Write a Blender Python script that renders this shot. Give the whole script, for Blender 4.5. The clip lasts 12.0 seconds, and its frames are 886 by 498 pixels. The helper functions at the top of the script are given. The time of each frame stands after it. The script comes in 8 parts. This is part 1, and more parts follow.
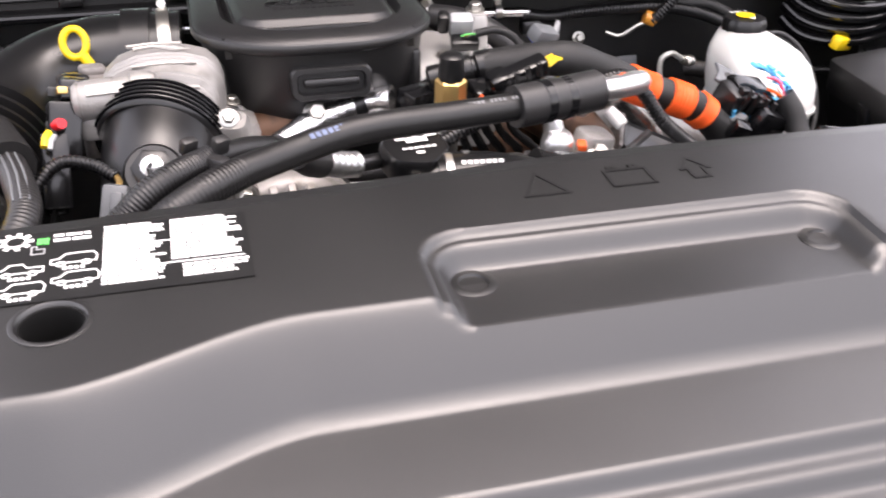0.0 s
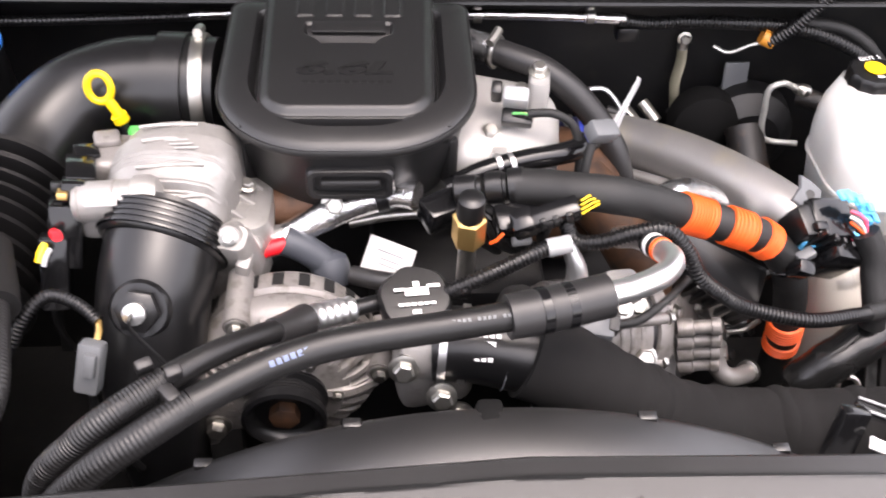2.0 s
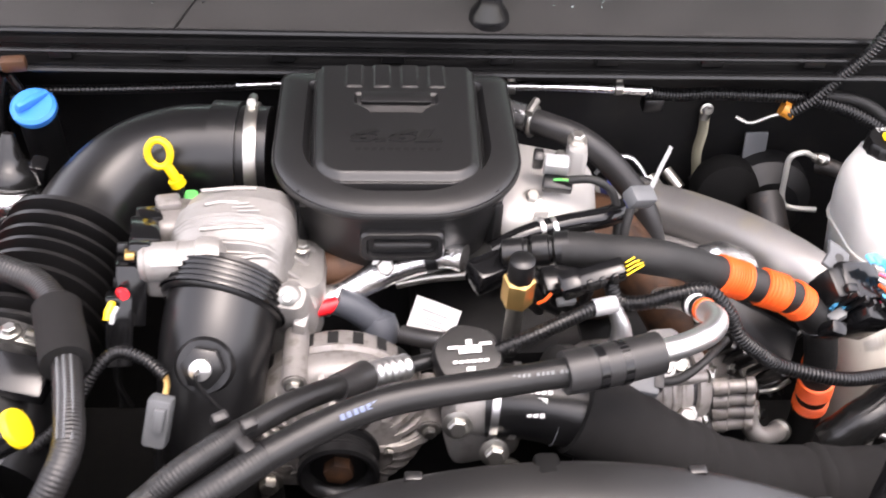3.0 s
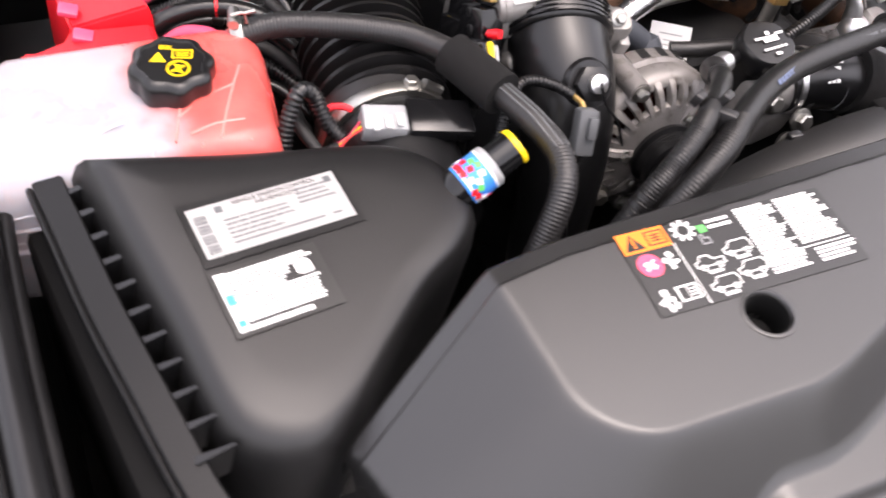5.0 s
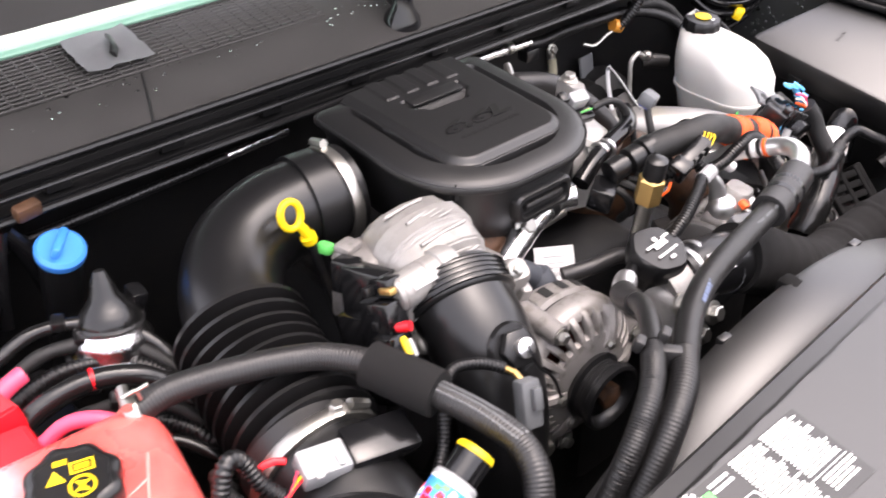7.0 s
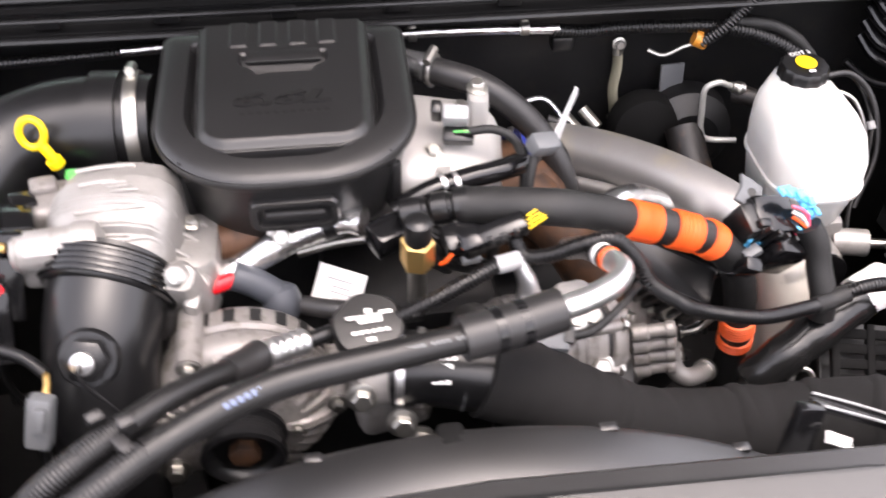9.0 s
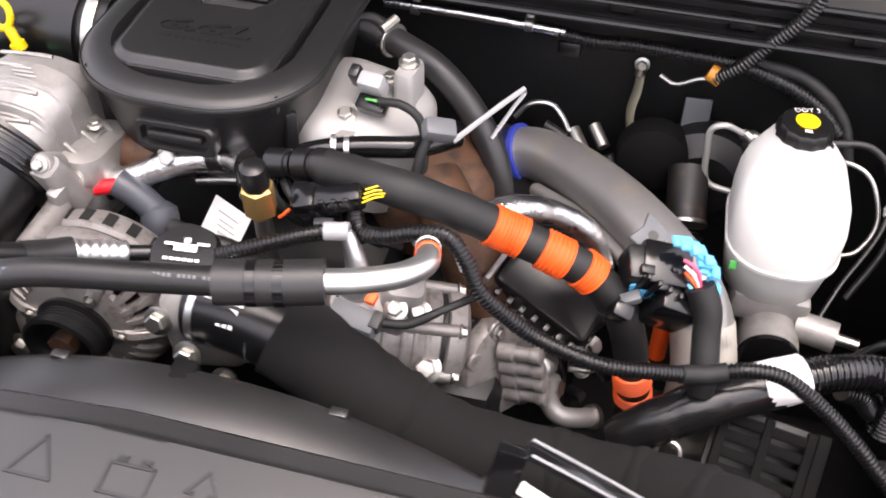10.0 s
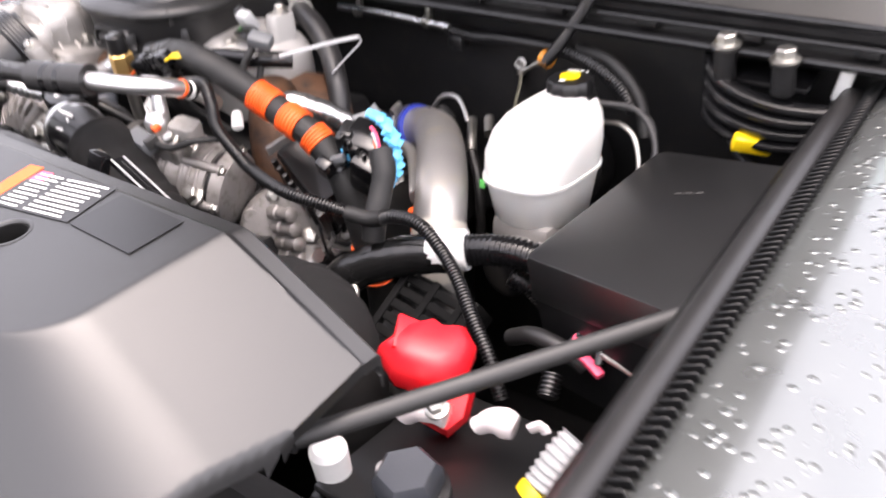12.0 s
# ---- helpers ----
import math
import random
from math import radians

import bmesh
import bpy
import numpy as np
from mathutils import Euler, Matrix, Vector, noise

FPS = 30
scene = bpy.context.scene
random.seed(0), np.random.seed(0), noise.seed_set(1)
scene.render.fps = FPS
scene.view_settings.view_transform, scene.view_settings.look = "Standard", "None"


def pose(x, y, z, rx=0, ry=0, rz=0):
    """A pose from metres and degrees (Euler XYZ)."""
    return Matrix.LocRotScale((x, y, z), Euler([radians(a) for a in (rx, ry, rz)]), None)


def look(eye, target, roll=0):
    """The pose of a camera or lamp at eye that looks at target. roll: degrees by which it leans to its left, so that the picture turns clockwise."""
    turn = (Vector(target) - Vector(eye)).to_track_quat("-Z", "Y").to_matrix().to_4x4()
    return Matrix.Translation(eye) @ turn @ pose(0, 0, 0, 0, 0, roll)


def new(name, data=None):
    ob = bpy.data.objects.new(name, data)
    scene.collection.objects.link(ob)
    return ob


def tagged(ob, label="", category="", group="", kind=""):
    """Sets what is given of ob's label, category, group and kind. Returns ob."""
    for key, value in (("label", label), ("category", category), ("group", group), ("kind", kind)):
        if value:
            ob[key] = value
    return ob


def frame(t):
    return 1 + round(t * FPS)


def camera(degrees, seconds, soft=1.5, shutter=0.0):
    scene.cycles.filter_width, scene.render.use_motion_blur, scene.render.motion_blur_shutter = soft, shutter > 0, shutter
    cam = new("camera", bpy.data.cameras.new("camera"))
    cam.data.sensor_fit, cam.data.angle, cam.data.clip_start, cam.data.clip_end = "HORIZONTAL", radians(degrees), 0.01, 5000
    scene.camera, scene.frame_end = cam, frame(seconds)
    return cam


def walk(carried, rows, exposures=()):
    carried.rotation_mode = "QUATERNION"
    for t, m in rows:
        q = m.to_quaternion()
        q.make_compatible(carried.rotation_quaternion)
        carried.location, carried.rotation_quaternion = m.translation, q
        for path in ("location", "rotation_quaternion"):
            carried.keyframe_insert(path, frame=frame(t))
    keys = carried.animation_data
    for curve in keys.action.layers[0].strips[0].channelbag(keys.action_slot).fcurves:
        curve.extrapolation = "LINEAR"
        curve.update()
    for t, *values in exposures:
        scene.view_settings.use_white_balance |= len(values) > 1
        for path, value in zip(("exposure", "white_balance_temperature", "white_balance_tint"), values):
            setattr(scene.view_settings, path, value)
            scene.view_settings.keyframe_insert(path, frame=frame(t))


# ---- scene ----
cam = camera(49.0, 12.0, soft=1.75, shutter=0.42)
PATH = [
    (0.0, -0.2737, 0.0102, 1.4205, 63.58, 0.31, -14.68),
    (0.5, -0.2410, -0.0327, 1.4487, 61.85, 2.02, -16.32),
    (1.0, -0.1862, 0.0975, 1.6274, 55.63, -0.97, -6.71),
    (1.5, -0.1306, 0.2101, 1.6915, 51.66, -4.30, -5.08),
    (2.0, -0.1007, 0.2639, 1.7377, 46.68, -1.98, -2.77),
    (2.5, -0.1204, 0.2589, 1.7562, 49.21, -1.39, -1.19),
    (2.7, -0.1250, 0.2535, 1.7562, 50.76, -1.92, -1.74),
    (4.3, -0.6092, 0.1279, 1.7272, 46.52, -3.25, -15.11),
    (4.5, -0.6822, 0.1382, 1.7126, 45.47, -4.54, -18.13),
    (5.0, -0.8390, 0.2051, 1.6848, 43.49, -6.03, -23.14),
    (5.5, -0.9524, 0.3077, 1.6796, 44.64, -4.75, -32.21),
    (6.0, -0.9631, 0.3627, 1.6877, 49.72, -1.44, -37.74),
    (6.5, -0.9300, 0.3922, 1.7071, 54.70, -0.73, -41.37),
    (7.0, -0.8436, 0.3706, 1.7229, 54.63, 0.15, -40.89),
    (7.2, -0.7951, 0.3561, 1.7326, 53.95, 0.12, -39.77),
    (8.8, -0.1816, 0.2950, 1.7550, 47.84, -1.01, -10.44),
    (9.0, -0.0939, 0.2751, 1.7454, 47.30, -0.78, -7.47),
    (9.5, 0.1467, 0.2456, 1.7349, 46.92, -0.46, 2.78),
    (10.0, 0.2989, 0.2939, 1.7159, 47.17, -1.81, 13.58),
    (10.5, 0.4640, 0.3121, 1.7087, 48.25, -1.61, 21.71),
    (11.0, 0.6733, 0.3536, 1.6845, 48.01, -0.54, 32.29),
    (11.5, 0.8711, 0.3342, 1.6071, 49.82, 0.01, 35.90),
    (12.0, 1.1448, 0.2082, 1.5051, 61.74, 2.82, 38.05),
]
EXPOSURES = [(0.0, 1.32, 7000, 20), (1.5, 1.50, 7000, 20), (2.5, 1.60, 7000, 20), (4.5, 1.45, 7000, 20), (5.0, 1.08, 7000, 20), (5.5, 0.58, 7000, 20), (6.0, 0.50, 7000, 20), (6.5, 0.90, 7000, 20), (7.0, 1.50, 7000, 20), (9.0, 1.60, 7000, 20), (10.0, 1.30, 7000, 20), (11.0, 1.20, 7000, 20), (11.5, 1.50, 7000, 20), (12.0, 1.52, 7000, 20)]
walk(cam, [(t, pose(x, y, z, rx, ry, rz)) for t, x, y, z, rx, ry, rz in PATH], EXPOSURES)

# ---- light: an overcast day, the hood standing open over the bay ----
world = bpy.data.worlds.new("sky")
scene.world = world
world.use_nodes = True
wn = world.node_tree.nodes
sky = wn.new("ShaderNodeTexSky")
sky.sky_type = "NISHITA"
sky.sun_disc = False
sky.sun_elevation, sky.sun_rotation = radians(80), radians(130)
sky.air_density, sky.dust_density = 1.0, 3.0
wn["Background"].inputs["Strength"].default_value = 0.31
grey = wn.new("ShaderNodeHueSaturation")      # cloud cover takes the blue out
grey.inputs["Saturation"].default_value = 0.35
world.node_tree.links.new(sky.outputs["Color"], grey.inputs["Color"])
world.node_tree.links.new(grey.outputs["Color"], wn["Background"].inputs["Color"])
sun_data = bpy.data.lights.new("sun", "SUN")
sun_data.energy, sun_data.angle, sun_data.color = 0.7, radians(70), (1.0, 0.97, 0.93)
sun = new("sun", sun_data)
sun.matrix_world = look((1.3, -0.4, 7.0), (0, 0.8, 1.0))

# ---- materials ----
def material(name, color, rough=0.5, metal=0.0, vary=0.25, grain=300.0, bump=0.15, blotch=18.0, coat=0.0, spread=0.12,
             dirt=None, dirt_amount=0.0, sss=0.0, ior=1.5, sheen=0.0):
    """Two scales of noise over a principled surface: fine grain in the relief, broad patches in colour and gloss."""
    m = bpy.data.materials.new(name)
    m.use_nodes = True
    n, l = m.node_tree.nodes, m.node_tree.links
    b = n["Principled BSDF"]
    co = n.new("ShaderNodeTexCoord")
    big = n.new("ShaderNodeTexNoise")
    big.inputs["Scale"].default_value, big.inputs["Detail"].default_value = blotch, 6
    fine = n.new("ShaderNodeTexNoise")
    fine.inputs["Scale"].default_value, fine.inputs["Detail"].default_value = grain, 4
    for t in (big, fine):
        l.new(co.outputs["Object"], t.inputs["Vector"])
    mix = n.new("ShaderNodeMix")
    mix.data_type = "RGBA"
    lo = [max(0, c * (1 - vary)) for c in color]
    hi = [min(1, c * (1 + vary)) for c in color]
    mix.inputs[6].default_value, mix.inputs[7].default_value = (*lo, 1), (*hi, 1)
    l.new(big.outputs["Fac"], mix.inputs[0])
    out = mix.outputs[2]
    if dirt:
        d = n.new("ShaderNodeTexNoise")
        d.inputs["Scale"].default_value, d.inputs["Detail"].default_value = blotch * 2.3, 8
        l.new(co.outputs["Object"], d.inputs["Vector"])
        r = n.new("ShaderNodeMapRange")
        r.inputs[1].default_value, r.inputs[2].default_value = 0.62 - dirt_amount * 0.3, 0.72
        l.new(d.outputs["Fac"], r.inputs[0])
        m2 = n.new("ShaderNodeMix")
        m2.data_type = "RGBA"
        m2.inputs[7].default_value = (*dirt, 1)
        l.new(r.outputs[0], m2.inputs[0])
        l.new(out, m2.inputs[6])
        out = m2.outputs[2]
    l.new(out, b.inputs["Base Color"])
    rr = n.new("ShaderNodeMapRange")
    rr.inputs[3].default_value, rr.inputs[4].default_value = max(0.02, rough - spread), min(1, rough + spread)
    l.new(big.outputs["Fac"], rr.inputs[0])
    l.new(rr.outputs[0], b.inputs["Roughness"])
    bp = n.new("ShaderNodeBump")
    bp.inputs["Strength"].default_value, bp.inputs["Distance"].default_value = bump, 0.001
    l.new(fine.outputs["Fac"], bp.inputs["Height"])
    l.new(bp.outputs["Normal"], b.inputs["Normal"])
    b.inputs["Metallic"].default_value = metal
    b.inputs["IOR"].default_value = ior
    b.inputs["Coat Weight"].default_value = coat
    if sss:
        b.inputs["Subsurface Weight"].default_value = sss
        b.inputs["Subsurface Radius"].default_value = (0.02, 0.015, 0.012)
    return m


M_COVER = material("grained_grey_plastic", (0.0065, 0.0064, 0.0066), 0.37, grain=1500, bump=0.12, blotch=7, vary=0.25, spread=0.09, ior=1.72)
M_AIRBOX = material("dark_grained_plastic", (0.0060, 0.0059, 0.0061), 0.40, grain=1500, bump=0.12, blotch=9, vary=0.25, spread=0.07, ior=1.52)
M_BELLOWS = material("black_moulded_rubber", (0.006, 0.0058, 0.006), 0.34, grain=900, bump=0.08, spread=0.06, ior=1.42)
M_BLACK = material("black_plastic", (0.006, 0.006, 0.0064), 0.32, grain=700, bump=0.10, spread=0.08)
M_LID = material("matt_black_lid_plastic", (0.0065, 0.0064, 0.0067), 0.43, grain=1300, bump=0.12, blotch=9, spread=0.07, ior=1.6)
M_SATIN = material("satin_black_plastic", (0.006, 0.006, 0.0064), 0.30, grain=900, bump=0.05, spread=0.05)
M_GLOSS = material("gloss_black_plastic", (0.005, 0.005, 0.0055), 0.16, grain=300, bump=0.04, spread=0.06)
M_RUBBER = material("black_rubber", (0.014, 0.0135, 0.0138), 0.42, grain=900, bump=0.12, spread=0.07)
M_HOSE = material("satin_black_hose", (0.008, 0.0078, 0.008), 0.36, grain=1400, bump=0.25, spread=0.05, ior=1.45)
M_FOAM = material("black_fabric_sleeve", (0.006, 0.0057, 0.0057), 0.9, grain=1600, bump=0.6, ior=1.35)
M_TAPE = material("black_cloth_tape", (0.006, 0.006, 0.006), 0.6, grain=1200, bump=0.4)
M_DARK = material("dark_painted_steel", (0.004, 0.004, 0.0045), 0.5, grain=200, bump=0.1, dirt=(0.010, 0.009, 0.008), dirt_amount=0.3)
M_CAST = material("cast_aluminium", (0.31, 0.298, 0.285), 0.50, metal=0.55, grain=420, bump=0.45, blotch=30, dirt=(0.26, 0.25, 0.235), dirt_amount=0.35)
M_ALU = material("bright_aluminium", (0.78, 0.78, 0.78), 0.36, metal=1.0, grain=250, bump=0.08, spread=0.08)
M_PIPE = material("dull_aluminium_pipe", (0.36, 0.35, 0.34), 0.42, metal=0.7, grain=500, bump=0.15, dirt=(0.40, 0.37, 0.31), dirt_amount=0.35, blotch=9)
M_STEEL = material("zinc_plated_steel", (0.46, 0.45, 0.42), 0.36, metal=1.0, grain=300, bump=0.08)
M_FOIL = material("crumpled_foil", (0.85, 0.85, 0.86), 0.22, metal=1.0, grain=190, bump=1.0, blotch=60)
M_RUST = material("heat_browned_iron", (0.085, 0.040, 0.020), 0.55, metal=0.3, grain=250, bump=0.4, dirt=(0.02, 0.013, 0.01), dirt_amount=0.5)
M_BRASS = material("brass", (0.78, 0.52, 0.20), 0.42, metal=1.0, grain=200, bump=0.08)
M_ORANGE = material("orange_plastic", (0.85, 0.11, 0.015), 0.5, grain=500, bump=0.15, vary=0.12)
M_AMBER = material("amber_label_film", (0.85, 0.20, 0.012), 0.45, vary=0.08, bump=0.03)
M_RED = material("red_plastic", (0.75, 0.012, 0.02), 0.36, grain=400, bump=0.05, vary=0.12)
M_YELLOW = material("yellow_plastic", (0.85, 0.58, 0.01), 0.4, grain=400, bump=0.05, vary=0.1)
M_GREEN = material("green_plastic", (0.10, 0.55, 0.12), 0.4, vary=0.1)
M_BLUE = material("blue_plastic", (0.04, 0.25, 0.75), 0.35, vary=0.1)
M_CYAN = material("light_blue_plastic", (0.10, 0.48, 0.80), 0.4, vary=0.15)
M_DEEPBLUE = material("deep_blue_silicone", (0.03, 0.05, 0.35), 0.35, vary=0.2)
M_NAVY = material("navy_silicone", (0.010, 0.012, 0.05), 0.4, vary=0.2)
M_GREY = material("grey_plastic", (0.10, 0.105, 0.11), 0.45, vary=0.15)
M_LGREY = material("light_grey_plastic", (0.32, 0.325, 0.33), 0.4, vary=0.12)
M_WHITE = material("white_label", (0.80, 0.80, 0.78), 0.45, vary=0.04, grain=300, bump=0.03)
M_INK = material("black_ink", (0.006, 0.006, 0.006), 0.45, vary=0.05, bump=0.0)
M_LABELBLACK = material("black_label_film", (0.0055, 0.0055, 0.0056), 0.36, vary=0.1, grain=1200, bump=0.05, spread=0.04, ior=1.6)
M_SILVERLABEL = material("silver_label", (0.36, 0.355, 0.35), 0.38, metal=0.2, vary=0.05, bump=0.02)
M_RESERVOIR = material("milky_plastic", (0.55, 0.55, 0.53), 0.35, vary=0.05, sss=0.25, grain=200, bump=0.04)
M_TANK = material("milky_tank_plastic", (0.33, 0.32, 0.345), 0.3, vary=0.2, blotch=12, dirt=(0.40, 0.33, 0.34), dirt_amount=0.6, sss=0.6, grain=150, bump=0.05)
M_COOLANT = material("red_coolant_tank_plastic", (0.66, 0.12, 0.10), 0.3, vary=0.25, dirt=(0.70, 0.20, 0.17), dirt_amount=0.9, sss=0.5, grain=150, bump=0.05, blotch=25)
M_STRAP = material("braided_copper_strap", (0.32, 0.30, 0.22), 0.5, metal=0.6, grain=900, bump=0.6)
M_ASPHALT = material("asphalt", (0.05, 0.05, 0.05), 0.85, blotch=3, grain=120, bump=0.6)
M_COPPER = material("copper_winding", (0.05, 0.010, 0.007), 0.4, metal=0.5)
M_HOOD = material("dark_hood_lining", (0.085, 0.083, 0.08), 0.85, metal=0.0, blotch=4)
M_DULL = material("weathered_cast_aluminium", (0.25, 0.235, 0.225), 0.50, metal=0.5, grain=380, bump=0.5, blotch=35, dirt=(0.15, 0.135, 0.12), dirt_amount=0.3)
M_PALE = material("smooth_pale_casting", (0.42, 0.41, 0.395), 0.5, metal=0.45, grain=500, bump=0.2, blotch=14, vary=0.1)
M_GREYDARK = material("dark_grey_plastic", (0.035, 0.034, 0.033), 0.5, vary=0.2)
M_ACC = material("dark_brown_steel", (0.008, 0.0066, 0.006), 0.5, dirt=(0.05, 0.03, 0.02), dirt_amount=0.2)
M_WRAP = material("glossy_black_tape", (0.008, 0.008, 0.008), 0.24, grain=60, bump=0.8, blotch=40, spread=0.1)
M_LINE = material("coated_steel_line", (0.50, 0.50, 0.47), 0.4, metal=0.5, vary=0.1)
M_BOOT = material("blue_grey_rubber", (0.045, 0.05, 0.06), 0.42, vary=0.15)
# tank ribs, paler than the tank wall so their colour carries the highlights
M_PALERIB = material("highlit_moulding", (0.58, 0.56, 0.58), 0.35, vary=0.06, sss=0.3)
M_PINKRIB = material("highlit_pink_moulding", (0.76, 0.27, 0.24), 0.35, vary=0.1)
# crumpled metal coloured white in place of its bright reflections
M_GLINTSTEEL = material("glint_white_steel", (0.75, 0.68, 0.68), 0.4, vary=0.2, grain=90, bump=1.0)
M_ROD = material("grey_painted_rod", (0.02, 0.02, 0.02), 0.5, vary=0.2)
M_PRINT = material("faded_blue_print", (0.10, 0.13, 0.22), 0.6)
# cowl plastic lightened in colour for the light coming in from both sides
M_COWL = material("lightened_cowl_plastic", (0.040, 0.038, 0.036), 0.58, grain=700, bump=0.25, blotch=12, vary=0.3)
M_SEAL = material("matt_black_seal", (0.0045, 0.0045, 0.0047), 0.42, grain=600, bump=0.15, ior=1.35)
M_MATT = material("matt_dark_plastic", (0.003, 0.003, 0.003), 0.8, ior=1.25)
M_SLEEVE = material("pale_pipe_sleeve", (0.42, 0.395, 0.35), 0.45, vary=0.15, blotch=12)
# pale green colour for the reflection along the foot of the windscreen
M_MINT = material("pale_green_glass_reflection", (0.22, 0.42, 0.32), 0.15, vary=0.2)
M_PINK = material("pink_plastic", (0.85, 0.08, 0.16), 0.4, vary=0.1)


def drops_paint():
    """Silver paint with beads of water."""
    m = material("wet_silver_paint", (0.215, 0.226, 0.221), 0.30, metal=0.75, vary=0.06, coat=0.5)
    n, l = m.node_tree.nodes, m.node_tree.links
    co, b = n["Texture Coordinate"], n["Principled BSDF"]
    v = n.new("ShaderNodeTexVoronoi")
    v.inputs["Scale"].default_value = 76
    l.new(co.outputs["Object"], v.inputs["Vector"])
    r = n.new("ShaderNodeMapRange")
    r.interpolation_type = "SMOOTHSTEP"
    r.inputs[1].default_value, r.inputs[2].default_value, r.inputs[3].default_value, r.inputs[4].default_value = 0.12, 0.34, 1, 0
    l.new(v.outputs["Distance"], r.inputs[0])
    bp = n.new("ShaderNodeBump")
    bp.inputs["Strength"].default_value, bp.inputs["Distance"].default_value = 0.75, 0.0025
    l.new(r.outputs[0], bp.inputs["Height"])
    l.new(bp.outputs["Normal"], b.inputs["Normal"])
    l.new(bp.outputs["Normal"], b.inputs["Coat Normal"])
    return m



def stain_tank(m):
    """Red coolant shows through one end of the tank, with an uneven edge."""
    n, l = m.node_tree.nodes, m.node_tree.links
    co, b = n["Texture Coordinate"], n["Principled BSDF"]
    sep = n.new("ShaderNodeSeparateXYZ")
    l.new(co.outputs["Object"], sep.inputs[0])
    wob = n.new("ShaderNodeTexNoise")
    wob.inputs["Scale"].default_value, wob.inputs["Detail"].default_value = 22, 5
    l.new(co.outputs["Object"], wob.inputs["Vector"])
    add = n.new("ShaderNodeMath")
    add.operation = "MULTIPLY_ADD"
    add.inputs[1].default_value = 0.09
    l.new(wob.outputs["Fac"], add.inputs[0])
    l.new(sep.outputs["X"], add.inputs[2])
    ramp = n.new("ShaderNodeMapRange")
    ramp.interpolation_type = "SMOOTHSTEP"
    ramp.inputs[1].default_value, ramp.inputs[2].default_value = -0.729, -0.679
    l.new(add.outputs[0], ramp.inputs[0])
    mix = n.new("ShaderNodeMix")
    mix.data_type = "RGBA"
    old = b.inputs["Base Color"].links[0].from_socket
    red = n.new("ShaderNodeMix")
    red.data_type = "RGBA"
    red.inputs[6].default_value, red.inputs[7].default_value = (0.66, 0.045, 0.04, 1), (0.74, 0.17, 0.15, 1)
    l.new(wob.outputs["Fac"], red.inputs[0])
    l.new(ramp.outputs[0], mix.inputs[0])
    l.new(old, mix.inputs[6])
    l.new(red.outputs[2], mix.inputs[7])
    l.new(mix.outputs[2], b.inputs["Base Color"])


stain_tank(M_TANK)
M_PAINT = drops_paint()


def glass():
    m = bpy.data.materials.new("tinted_windscreen_glass")
    m.use_nodes = True
    b = m.node_tree.nodes["Principled BSDF"]
    b.inputs["Base Color"].default_value = (0.62, 0.85, 0.76, 1)
    b.inputs["Transmission Weight"].default_value = 0.85
    b.inputs["Roughness"].default_value = 0.03
    return m


M_GLASS = glass()
M_DROP = bpy.data.materials.new("rain_water")
M_DROP.use_nodes = True
water = M_DROP.node_tree.nodes["Principled BSDF"]
water.inputs["Transmission Weight"].default_value, water.inputs["Roughness"].default_value, water.inputs["IOR"].default_value = 1.0, 0.18, 1.33


# ---- building helpers ----
def link_mesh(name, bm, mat, parent=None, label="", smooth=True):
    me = bpy.data.meshes.new(name)
    bmesh.ops.recalc_face_normals(bm, faces=bm.faces)
    bm.to_mesh(me)
    bm.free()
    for p in me.polygons:
        p.use_smooth = smooth
    if smooth:
        me.set_sharp_from_angle(angle=radians(38))
    me.materials.append(mat)
    ob = new(name, me)
    if parent:
        ob.parent = parent
        ob.matrix_parent_inverse = Matrix.Translation(-parent.location) if parent.type == "EMPTY" else Matrix()
    if label:
        ob["label"] = label
    return ob


part = link_mesh


def thing(name, at, label, category, group="", kind=""):
    e = new(name)
    e.empty_display_size = 0.02
    e.location = at
    return tagged(e, label, category, group, kind)


def spline(pts, step):
    """Catmull-Rom through the points, sampled every step metres."""
    p = [Vector(q) for q in pts]
    p = [2 * p[0] - p[1]] + p + [2 * p[-1] - p[-2]]
    fine = []
    for i in range(1, len(p) - 2):
        a, b, c, d = p[i - 1:i + 3]
        for k in range(16):
            t = k / 16
            fine.append(0.5 * (2 * b + (c - a) * t + (2 * a - 5 * b + 4 * c - d) * t * t + (3 * b - a - 3 * c + d) * t ** 3))
    fine.append(p[-2])
    dist = [0.0]
    for a, b in zip(fine, fine[1:]):
        dist.append(dist[-1] + (b - a).length)
    n = max(2, int(dist[-1] / step))
    out, j = [], 0
    for i in range(n + 1):
        s = dist[-1] * i / n
        while j < len(dist) - 2 and dist[j + 1] < s:
            j += 1
        f = (s - dist[j]) / max(1e-9, dist[j + 1] - dist[j])
        out.append(fine[j].lerp(fine[j + 1], min(1, f)))
    return out, dist[-1]


